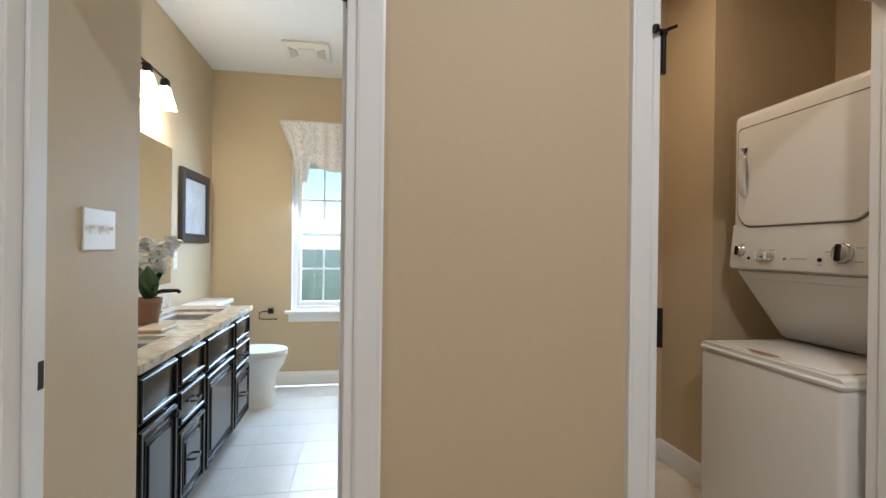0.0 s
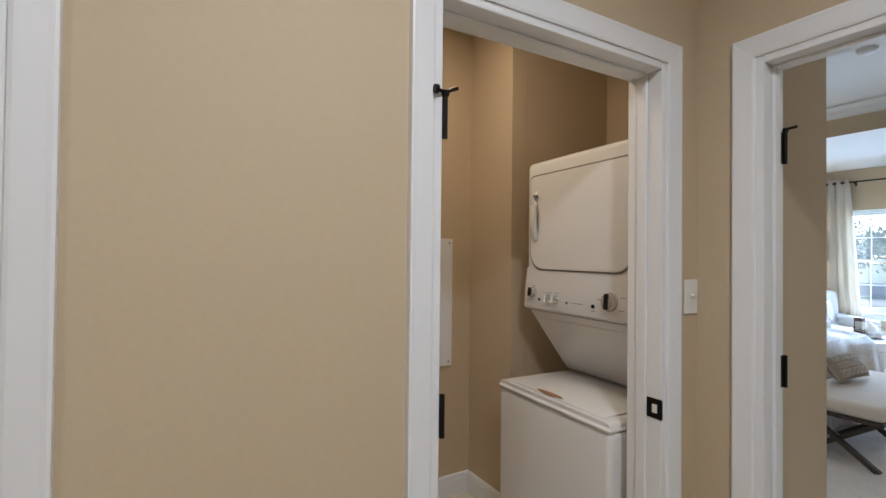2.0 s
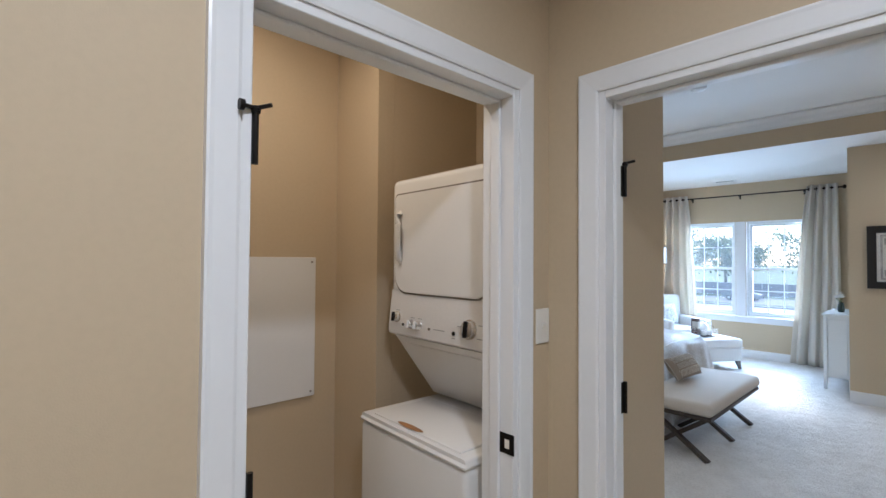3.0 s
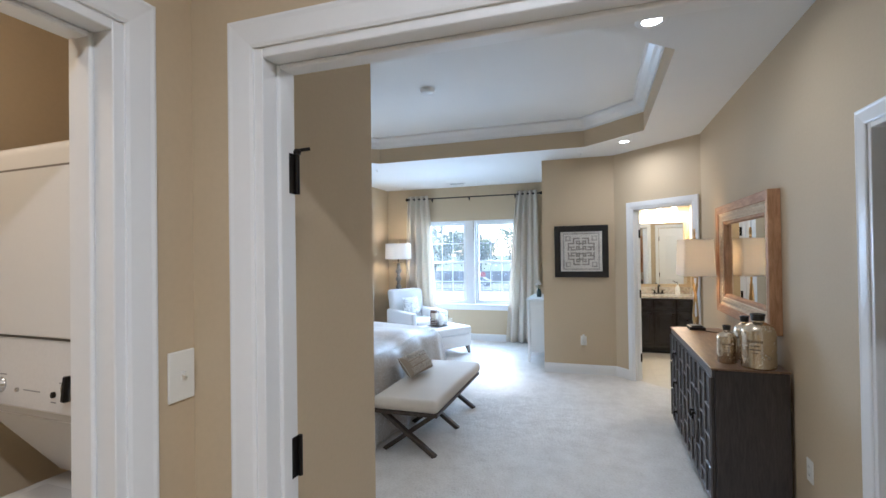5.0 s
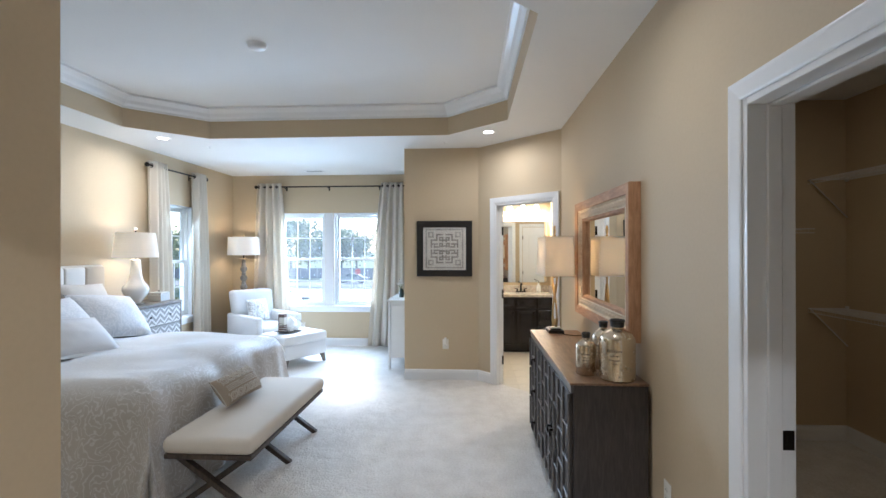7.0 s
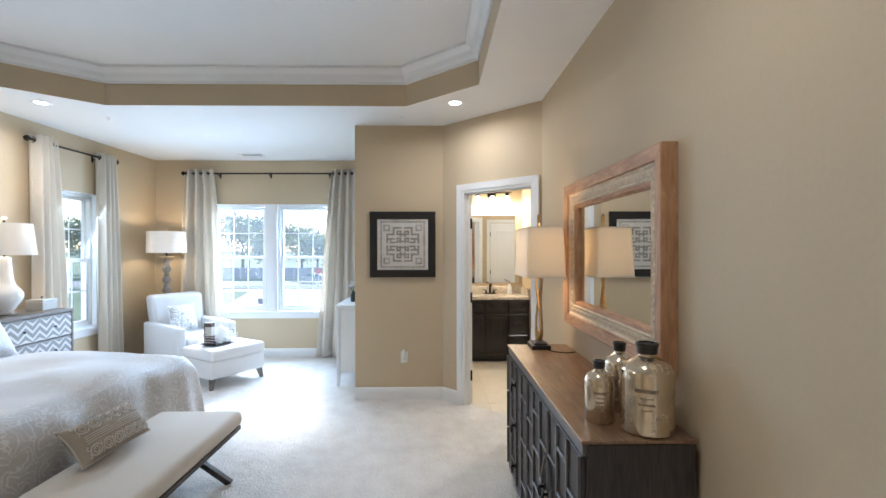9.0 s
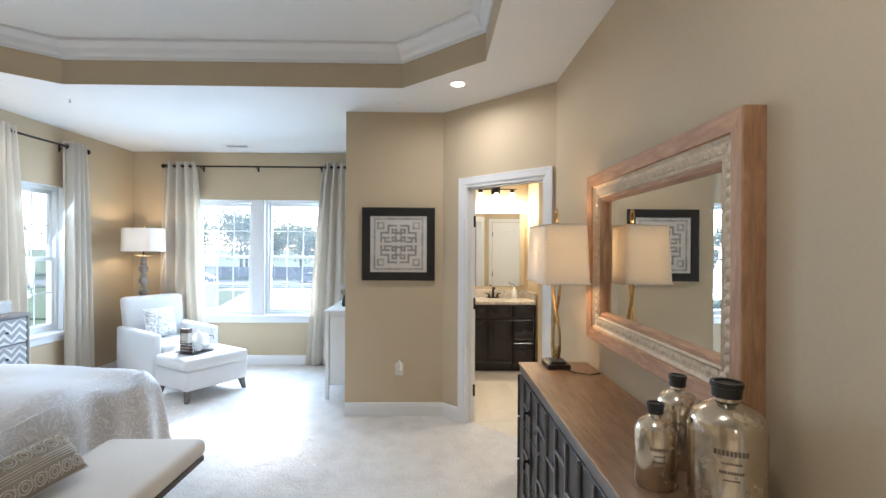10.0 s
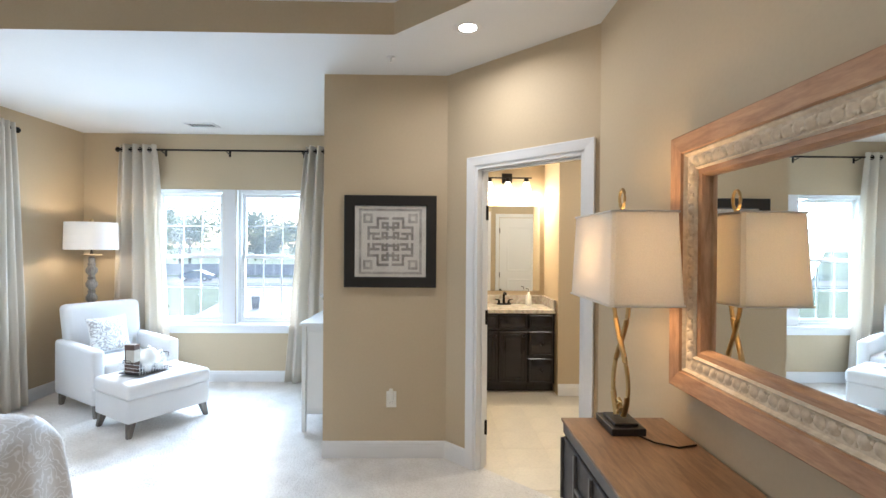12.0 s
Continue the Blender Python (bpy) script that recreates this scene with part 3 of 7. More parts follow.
baseboard(B2_T, 0, 0.24), baseboard(B2_W, 0, 1.28)

# floors
structure("floor_carpet", prism([(1.91, 1.09), (1.91, -0.93), (2.02, -2.92), (5.5, -2.92), (5.5, -0.93), (6.31, -0.87), (7.13, -0.05), (7.19, 0.88), (8.95, 0.88), (8.95, 3.96), (2.645, 3.96), (2.645, 1.09)], -0.06, 0.0), CARPET, "pale grey-beige cut pile carpet")
structure("floor_hall", prism([(-1.6, -2.2), (1.91, -2.2), (1.91, 1.2), (-1.6, 1.2)], -0.06, -0.002), HALLFLOOR, "plain cream hall floor")
structure("floor_slab", prism([(-2, -4), (9.6, -4), (9.6, 4.1), (0.6, 4.1), (0.6, 4.6), (-2, 4.6)], -0.3, -0.07), GROUT, "plain floor slab")

# ceilings: flat round the tray, with the raised tray as one mesh
TRAY = [(6.45, 2.90), (6.45, 0.33), (5.91, -0.25), (3.97, -0.25), (3.42, 0.33), (3.42, 2.90), (3.97, 3.47), (5.91, 3.47)]


def ceiling_ring():
    """The flat border of the bedroom ceiling round the eight-sided tray."""
    bm = bmesh.new()
    outer = [(9.1, 3.99), (9.1, -0.93), (5.91, -0.93), (3.97, -0.93), (1.905, -0.93), (1.905, 3.99), (3.97, 3.99), (5.91, 3.99)]
    i = [bm.verts.new((*p, 2.74)) for p in TRAY]
    o = [bm.verts.new((*p, 2.74)) for p in outer]
    for k in range(8):
        bm.faces.new((i[k], i[(k + 1) % 8], o[(k + 1) % 8], o[k]))
    bmesh.ops.recalc_face_normals(bm, faces=bm.faces[:])
    return bm


structure("ceiling", ceiling_ring(), CEIL, "flat white painted ceiling border")


def tray_band():
    bm = bmesh.new()
    lo, hi = [bm.verts.new((*p, 2.74)) for p in TRAY], [bm.verts.new((*p, 3.05)) for p in TRAY]
    for k in range(8):
        bm.faces.new((lo[k], lo[(k + 1) % 8], hi[(k + 1) % 8], hi[k]))
    return bm


structure("tray_band", tray_band(), WALL, "tan painted upright band of the tray ceiling")
structure("ceiling_tray", prism(TRAY, 3.05, 3.09), CEIL, "raised white tray ceiling")


def crown():
    """Crown moulding round the inside of the tray."""
    cx, cy = 4.935, 1.61
    prof = [(0.0, 2.925), (0.012, 2.925), (0.016, 2.945), (0.035, 2.965), (0.05, 2.995), (0.085, 3.025), (0.10, 3.03), (0.10, 3.05)]
    bm = bmesh.new()
    rows = []
    for d, z in prof:
        row = []
        for k in range(8):
            p, q, r = Vector(TRAY[k - 1]), Vector(TRAY[k]), Vector(TRAY[(k + 1) % 8])
            n1, n2 = (q - p).normalized(), (r - q).normalized()
            n1, n2 = Vector((n1.y, -n1.x)), Vector((n2.y, -n2.x))
            if n1.dot(Vector((cx, cy)) - q) < 0:
                n1, n2 = -n1, -n2
            b = (n1 + n2) / (1 + n1.dot(n2))
            row.append(bm.verts.new((*(q + d * b), z)))
        rows.append(row)
    for a, b in zip(rows, rows[1:]):
        for k in range(8):
            bm.faces.new((a[k], a[(k + 1) % 8], b[(k + 1) % 8], b[k]))
    bmesh.ops.recalc_face_normals(bm, faces=bm.faces[:])
    return bm


structure("crown_moulding", crown(), TRIM, "white crown moulding round the tray")
structure("ceiling_bath2", prism([(6.2, -3.2), (9.4, -3.2), (9.4, -0.93), (6.2, -0.93)], 2.742, 2.80), CEIL, "plain white ceiling")
structure("ceiling_closet", prism([(2.0, -3.0), (5.6, -3.0), (5.6, -0.93), (2.0, -0.93)], 2.742, 2.80), CEIL, "plain white ceiling")
structure("ceiling_hall", prism([(-1.75, -2.3), (2.0, -2.3), (2.0, 1.2), (-1.75, 1.2)], 2.742, 2.80), CEIL, "plain white ceiling")
structure("ceiling_bath", prism([(-1.4, 1.2), (0.55, 1.2), (0.55, 4.5), (-1.4, 4.5)], 2.742, 2.80), CEIL, "plain white ceiling")
structure("ceiling_laundry", prism([(0.56, 1.2), (2.65, 1.2), (2.65, 2.65), (0.56, 2.65)], 2.742, 2.80), CEIL, "plain white ceiling")
structure("roof", prism([(-2, -4), (9.3, -4), (9.3, 4.12), (0.7, 4.12), (0.7, 4.6), (-2, 4.6)], 3.12, 3.2), CEIL, "plain roof slab over the rooms")

# ---- windows ----


def window_unit(name, m, u0, u1, z0=0.64, z1=2.13, label="white vinyl double-hung window with grilles"):
    """A double-hung window in an opening of a wall: frame, two sashes with panes and grilles."""
    w = thing(name, m, label, "window", "", "structure")
    a, b = u0 + 0.001, u1 - 0.001
    fr = join(bbox(a, a + 0.04, 0.05, 0.15, z0, z1, 0.003, 1), bbox(b - 0.04, b, 0.05, 0.15, z0, z1, 0.003, 1),
              bbox(a + 0.04, b - 0.04, 0.05, 0.15, z1 - 0.04, z1 - 0.001, 0.003, 1), bbox(a + 0.04, b - 0.04, 0.05, 0.15, z0 + 0.001, z0 + 0.035, 0.003, 1))
    part("window_frame", fr, VINYL, w)
    mid = (z0 + z1) / 2
    for k, (lo, hi, y) in enumerate(((z0 + 0.035, mid + 0.02, 0.062), (mid - 0.02, z1 - 0.04, 0.092))):
        x0, x1, s = a + 0.04, b - 0.04, 0.035
        sash = join(bbox(x0, x0 + s, y, y + 0.028, lo, hi, 0.003, 1), bbox(x1 - s, x1, y, y + 0.028, lo, hi, 0.003, 1),
                    bbox(x0 + s, x1 - s, y, y + 0.028, lo, lo + 0.04, 0.003, 1), bbox(x0 + s, x1 - s, y, y + 0.028, hi - 0.04, hi, 0.003, 1))
        ob = part("sash", sash, VINYL, w)
        bm = bmesh.new()
        box(bm, x0 + s - 0.004, x1 - s + 0.004, y + 0.012, y + 0.016, lo + 0.036, hi - 0.036)
        p = part("pane", bm, PANE, ob)
        p.visible_shadow = False
        bars = []
        for i in (1, 2):
            x = x0 + s + (x1 - x0 - 2 * s) * i / 3
            bars.append(bbox(x - 0.008, x + 0.008, y + 0.008, y + 0.0115, lo + 0.04, hi - 0.04, 0.001, 1))
        z = (lo + hi) / 2
        bars.append(bbox(x0 + s, x1 - s, y + 0.0085, y + 0.0112, z - 0.008, z + 0.008, 0.001, 1))
        part("grille", join(*bars), VINYL, ob)
    part("lock", bbox((a + b) / 2 - 0.025, (a + b) / 2 + 0.025, 0.05, 0.062, mid + 0.02, mid + 0.032, 0.003, 1), VINYL, w)
    return w


def window_trim(m, u0, u1, z):
    """The stool and apron under a window."""
    ob = structure("window_sill", join(bbox(u0 - 0.05, u1 + 0.05, -0.045, -0.0005, z - 0.028, z, 0.005, 2), bbox(u0 - 0.02, u1 + 0.02, -0.016, -0.0005, z - 0.10, z - 0.028, 0.003, 1)), TRIM, "white painted window sill and apron")
    ob.matrix_basis = m


def reveal(m, u0, u1, z0, z1):
    """White lining of a window opening."""
    t = 0.006
    ob = structure("window_lining", join(bbox(u0 + 0.001, u0 + t, 0.0, 0.05, z0, z1, 0.001, 1), bbox(u1 - t, u1 - 0.001, 0.0, 0.05, z0, z1, 0.001, 1),
                                         bbox(u0 + t, u1 - t, 0.0, 0.05, z1 - t, z1 - 0.001, 0.001, 1), bbox(u0 + t, u1 - t, -0.002, 0.05, z0 + 0.001, z0 + t, 0.001, 1)), TRIM, "white window lining")
    ob.matrix_basis = m


for nm, m, a, b, z0, z1 in (("window_1", BED_E, 0.76, 1.53, 0.64, 2.13), ("window_2", BED_E, 1.67, 2.43, 0.64, 2.13), ("window_3", BED_N, 4.43, 5.18, 0.64, 2.13), ("window_4", BATH_N, 0.667, 1.407, 0.66, 2.02)):
    window_unit(nm, m, a, b, z0, z1)
    reveal(m, a, b, z0, z1)
window_trim(BED_E, 0.76, 2.43, 0.64), window_trim(BED_N, 4.43, 5.18, 0.64), window_trim(BATH_N, 0.667, 1.407, 0.66)
mb = structure("mullion_trim", bbox(1.535, 1.665, -0.008, -0.0005, 0.64, 2.13, 0.002, 1), TRIM, "white trim board between the two windows")
mb.matrix_basis = BED_E

# ---- ceiling fittings ----


def downlight(x, y):
    d = thing("downlight", pose(x, y, 2.74), "round white recessed ceiling downlight, switched on; hall and closet ones added unseen", "downlight", "ceiling downlights")
    part("trim_ring", lathe([(0.050, -0.002), (0.078, -0.003), (0.082, -0.0005), (0.050, -0.0005)], 32, False), TRIM, d, smooth=True)
    part("lens", lathe([(0.0, -0.0015), (0.050, -0.0015)], 24, False), GLOW, d, "glowing lens")


# fittings in the hall and closet are unseen additions at their fill lamps
for lx, ly in DOWNLIGHTS + HALL_FILLS + [LAUNDRY_LIGHT, CLOSET_FILL, BATH2_LIGHT]:
    downlight(lx, ly)


def sprinkler(x, y, z):
    s = thing("sprinkler_head", pose(x, y, z), "small white ceiling sprinkler head", "sprinkler", "ceiling sprinklers")
    part("rosette", lathe([(0.0, -0.006), (0.022, -0.005), (0.028, 0.0)], 20), TRIM, s, smooth=True)
    part("nozzle", lathe([(0.011, -0.034), (0.013, -0.032), (0.005, -0.028), (0.006, -0.006)], 14), TRIM, s, smooth=True)


sprinkler(6.77, 0.38, 2.74), sprinkler(6.81, 3.12, 2.74), sprinkler(4.05, 1.19, 3.05)
sm = thing("smoke_detector", pose(4.91, 1.66, 3.05), "round white smoke detector on the tray ceiling", "smoke detector")
part("body", lathe([(0.0, -0.038), (0.045, -0.036), (0.06, -0.025), (0.066, -0.008), (0.066, 0.0)], 32), TRIM, sm, smooth=True)
part("base_ring", lathe([(0.068, -0.006), (0.072, -0.005), (0.072, 0.0)], 32, False), TRIM, sm)
VENT_DARK = mat("vent_shadow", (0.30, 0.30, 0.30), 0.8)


def ceiling_vent(name, m, w, d, slats, label):
    """A louvred register under a ceiling."""
    v = thing(name, m, label, "vent")
    part("frame", join(bbox(-w / 2, w / 2, -d / 2, -d / 2 + 0.02, -0.008, 0, 0.002, 1), bbox(-w / 2, w / 2, d / 2 - 0.02, d / 2, -0.008, 0, 0.002, 1),
                       bbox(-w / 2, -w / 2 + 0.02, -d / 2 + 0.02, d / 2 - 0.02, -0.008, 0, 0.002, 1), bbox(w / 2 - 0.02, w / 2, -d / 2 + 0.02, d / 2 - 0.02, -0.008, 0, 0.002, 1)), TRIM, v)
    # flat grey sheet holds the shade seen between the slats
    part("shade_sheet", bbox(-w / 2 + 0.02, w / 2 - 0.02, -d / 2 + 0.02, d / 2 - 0.02, -0.0015, -0.0005, 0.0002, 1), VENT_DARK, v)
    bm = bbox(-w / 2 + 0.02, w / 2 - 0.02, -0.006, 0.006, -0.001, 0.001, 0.0003, 1)
    first = part("slat", bm, TRIM, v)
    n = slats
    for k in range(n):
        y = -d / 2 + 0.03 + (d - 0.06) * k / (n - 1)
        mm = pose(0, y, -0.006, 35)
        if k == 0:
            first.matrix_basis = mm
        else:
            share("slat", first.data, v, mm)


ceiling_vent("air_vent", pose(8.55, 2.47, 2.74), 0.16, 0.30, 7, "white louvred air register in the ceiling")


def exhaust_fan():
    v = thing("exhaust_fan", pose(-0.38, 3.79, 2.74), "square white bathroom exhaust fan cover", "fan cover")
    part("cover", bbox(-0.17, 0.17, -0.17, 0.17, -0.022, 0, 0.012, 3), PLATE, v, smooth=True)
    part("raised_pad", bbox(-0.06, 0.06, -0.09, 0.09, -0.032, -0.022, 0.01, 2), PLATE, v, smooth=True)
    for s in (-1, 1):
        bm = prism([(s * 0.075, -0.05), (s * 0.135, -0.10), (s * 0.135, 0.10), (s * 0.075, 0.05)], -0.0245, -0.0215)
        g = part("grille", bm, mat("fan_grille", (0.42, 0.40, 0.36), 0.6), v)
        for k in range(6):
            x = s * (0.082 + k * 0.0095)
            part("slat", bbox(x - 0.002, x + 0.002, -0.05 - k * 0.008, 0.05 + k * 0.008, -0.028, -0.0245, 0.0005, 1), PLATE, g)


exhaust_fan()

# ---- laundry closet ----


def laundry_centre():
    """A stacked washer and dryer; its front looks to -y, x to the right."""
    t = thing("laundry_center", pose(1.595, 1.662, 0.0, 0, 0, -92.5), "white stacked washer and dryer unit in the laundry closet", "washer dryer")
    w = 0.343
    part("washer_body", bbox(-w + 0.003, w - 0.003, 0.006, 0.66, 0.025, 0.775, 0.022, 4), ENAMEL, t, smooth=True)
    bm = bbox(-w, w, 0.0, 0.665, 0.772, 0.812, 0.016, 4)
    for v in bm.verts:
        if v.co.z > 0.79:
            v.co.x *= 0.985
            v.co.y = max(v.co.y, 0.010)
    part("washer_top", bm, ENAMEL, t, smooth=True)
    bm = bbox(-w + 0.075, w - 0.055, 0.030, 0.345, 0.811, 0.823, 0.006, 3)
    for v in bm.verts:
        if v.co.y < 0.10:
            v.co.z -= 0.05 * (0.10 - v.co.y) * (v.co.z > 0.815)
    lid = part("lid", bm, ENAMEL, t, smooth=True)
    # no hollow is cut: a brown ellipse paints the recess's shade
    part("lid_grip", moved(lathe([(0.0, 0), (0.075, 0.0005), (0.082, 0.002), (0.0, 0.003)], 24), pose(-0.02, 0.043, 0.8195) @ Matrix.Diagonal((1, 0.20, 1, 1))), mat("lid_recess_shade", (0.32, 0.16, 0.06), 0.5), lid, "finger recess, its shade painted as a brown ellipse", True)
    for x in (-0.28, 0.28):
        part("foot", moved(lathe([(0.025, 0), (0.025, 0.03)], 10), Matrix.Translation((x, 0.06, 0))), BLACK_METAL, t)
    # sloping cover between washer and dryer
    sl = [(0.425, 0.818), (0.172, 1.150), (0.60, 1.150), (0.62, 0.818)]
    bm = bmesh.new()
    a, b = [bm.verts.new((-w + 0.004, y, z)) for y, z in sl], [bm.verts.new((w - 0.004, y, z)) for y, z in sl]
    for k in range(4):
        bm.faces.new((a[k], a[(k + 1) % 4], b[(k + 1) % 4], b[k]))
    bm.faces.new(a[::-1]), bm.faces.new(b)
    bmesh.ops.recalc_face_normals(bm, faces=bm.faces[:])
    bmesh.ops.bevel(bm, geom=bm.edges[:], offset=0.014, segments=3, affect="EDGES")
    part("sloped_panel", bm, ENAMEL, t, smooth=True)
    part("sloped_inset", moved(bbox(-0.28, 0.28, -0.002, 0.002, -0.15, 0.15, 0.0015, 1), pose(0, 0.2965, 0.986, 37.3)), ENAMEL, t)
    part("dryer_body", bbox(-w, w, 0.165, 0.64, 1.322, 1.864, 0.030, 5), ENAMEL, t, smooth=True)
    # control panel: one sweep with the body, its foot brought forward
    side = [(0.165, 1.350), (0.165, 1.325), (0.160, 1.290), (0.148, 1.172), (0.150, 1.154), (0.162, 1.146), (0.64, 1.146), (0.64, 1.350)]
    bm = bmesh.new()
    a, b = [bm.verts.new((-w, y, z)) for y, z in side], [bm.verts.new((w, y, z)) for y, z in side]
    n = len(side)
    for k in range(n):
        bm.faces.new((a[k], a[(k + 1) % n], b[(k + 1) % n], b[k]))
    bm.faces.new(a[::-1]), bm.faces.new(b)
    bmesh.ops.recalc_face_normals(bm, faces=bm.faces[:])
    ends = [e for e in bm.edges if abs(e.verts[0].co.x - e.verts[1].co.x) < 1e-6]
    bmesh.ops.bevel(bm, geom=ends, offset=0.008, segments=2, affect="EDGES")
    cp = part("control_panel", bm, mat("control_panel_enamel", (0.72, 0.705, 0.685), 0.28, 0, 0.02, 5), t, "light grey control panel", True)
    KN = mat("knob_chrome_grey", (0.62, 0.61, 0.59), 0.18, 0.85)
    F = pose(0, 0.154, 1.225, 84.2)
    for x, z, r in ((-0.272, 0.005, 0.021), (-0.158, -0.018, 0.017), (-0.108, -0.018, 0.017), (0.205, 0.0, 0.032)):
        m = F @ Matrix.Translation((x, z, 0))
        k = part("knob", moved(lathe([(r * 1.2, 0), (r * 1.2, 0.004), (r * 1.05, 0.007), (r, 0.020), (r * 0.8, 0.024), (0.0, 0.025)], 24), m), KN, cp, smooth=True)
        part("grip", moved(bbox(-r * 0.24, r * 0.24, -r * 0.98, r * 0.98, 0.020, 0.034, 0.003, 1), m), BLACK_METAL if r > 0.018 else ENAMEL, k)
    for x, r in ((-0.222, 0.006), (-0.035, 0.006), (0.118, 0.008)):
        part("button", moved(lathe([(r, 0), (r, 0.006), (0, 0.007)], 12), F @ Matrix.Translation((x, -0.026, 0))), BLACK_METAL if x != -0.035 else KN, cp)
    ink = mat("print_grey", (0.30, 0.30, 0.30), 0.6)
    for x, z, l in ((-0.272, 0.035, 0.03), (-0.157, 0.010, 0.03), (-0.106, 0.010, 0.03), (0.025, -0.024, 0.07), (0.15, 0.005, 0.03), (0.265, 0.02, 0.03), (0.262, -0.03, 0.03), (0.118, -0.045, 0.02)):
        part("lettering", moved(bbox(-l / 2, l / 2, -0.0016, 0.0016, 0.0, 0.001, 0.0003, 1), F @ Matrix.Translation((x, z, 0.0005))), ink, cp)
    # dryer door with large lower and small upper corners
    pts = []
    dx, z0, z1 = 0.304, 1.342, 1.790
    for cx, cz, a0, rr in ((dx - 0.085, z0 + 0.085, -90, 0.085), (dx - 0.022, z1 - 0.022, 0, 0.022), (-dx + 0.022, z1 - 0.022, 90, 0.022), (-dx + 0.085, z0 + 0.085, 180, 0.085)):
        for j in range(7):
            an = radians(a0 + 15 * j)
            pts.append((cx + rr * math.cos(an), cz + rr * math.sin(an)))
    bm = prism(pts, 0, 0.008)
    bmesh.ops.bevel(bm, geom=[e for e in bm.edges if min(e.verts[0].co.z, e.verts[1].co.z) > 0.006], offset=0.003, segments=2, affect="EDGES")
    door = part("dryer_door", moved(bm, Matrix.Translation((0, 0.166, 0)) @ pose(0, 0, 0, 90)), ENAMEL, t, smooth=True)
    gap = [(x * 1.022, 1.566 + (z - 1.566) * 1.030) for x, z in pts]
    part("door_seam", moved(prism(gap, 0, 0.002), Matrix.Translation((0, 0.1655, 0)) @ pose(0, 0, 0, 90)), mat("seam_dark", (0.20, 0.18, 0.16), 0.8), t)
    part("door_handle", tube([(-0.262, 0.163, 1.480), (-0.259, 0.148, 1.495), (-0.254, 0.138, 1.54), (-0.252, 0.134, 1.595), (-0.254, 0.138, 1.65), (-0.259, 0.148, 1.695), (-0.262, 0.163, 1.710)], [0.012, 0.016, 0.018, 0.019, 0.018, 0.016, 0.012], 12, 0.7), ENAMEL, door, "white bowed pull handle", True)
    for z in (1.44, 1.70):
        part("door_hinge", bbox(0.298, 0.308, 0.146, 0.166, z - 0.025, z + 0.025, 0.003, 1), KN, door)


laundry_centre()

pn = thing("access_panel", LAU_N @ pose(0.845, -0.003, 1.13), "white screwed access panel on the laundry wall", "wall panel")
part("plate", bbox(-0.203, 0.203, -0.012, 0.002, -0.37, 0.37, 0.004, 2), TRIM, pn)
for x in (-0.18, 0.18):
    for z in (-0.345, 0.345):
        part("screw", moved(lathe([(0.0065, 0), (0.005, 0.003), (0, 0.0035)], 10), pose(x, -0.012, z, 90)), mat("screw_steel", (0.35, 0.33, 0.30), 0.35, 0.9), pn)

PAPER = mat("print_paper", (0.72, 0.70, 0.66), 0.8, 0, 0.05, 5, 0.04, 60)
BLACK_FRAME = mat("black_frame_wood", (0.016, 0.014, 0.013), 0.35, 0, 0.1, 10, 0.1, 80, 0.1, 60)
PENCIL = mat("sketch_line", (0.16, 0.14, 0.13), 0.8)


def laundry_picture():
    t = thing("framed_print", LAU_N @ pose(0.42, -0.012, 1.565), "black-framed botanical line print on the laundry wall", "picture")
    part("frame", frame_loop(0.46, 0.70, [(0, -0.012), (0, 0.012), (0.004, 0.016), (0.05, 0.014), (0.056, 0.006), (0.056, -0.008)]), BLACK_FRAME, t)
    p = part("print", bbox(-0.18, 0.18, -0.004, 0.0, -0.30, 0.30, 0.0005, 1), PAPER, t, "white print with grey line drawings")
    for k in range(3):
        z = 0.2 - 0.2 * k
        for s in (-1, 1):
            pts = [(0.07 + s * 0.02 + 0.07 * math.cos(a * 0.5) * s, -0.005, z + 0.05 * math.sin(a * 0.9 + k)) for a in range(9)]
            part("sketch_line", tube(pts, 0.0016, 5), PENCIL, p)


laundry_picture()

# ---- bathroom ----
ESPRESSO = wood("espresso_cabinet", (0.015, 0.011, 0.011), (0.007, 0.005, 0.005), 0.20, 6, (8, 8, 1), 0.03)
STONE = granite("granite_top", (0.68, 0.63, 0.56), (0.44, 0.38, 0.31), (0.59, 0.53, 0.45))
NICKEL = mat("dark_bronze_pull", (0.04, 0.032, 0.028), 0.3, 0.8, 0.05)


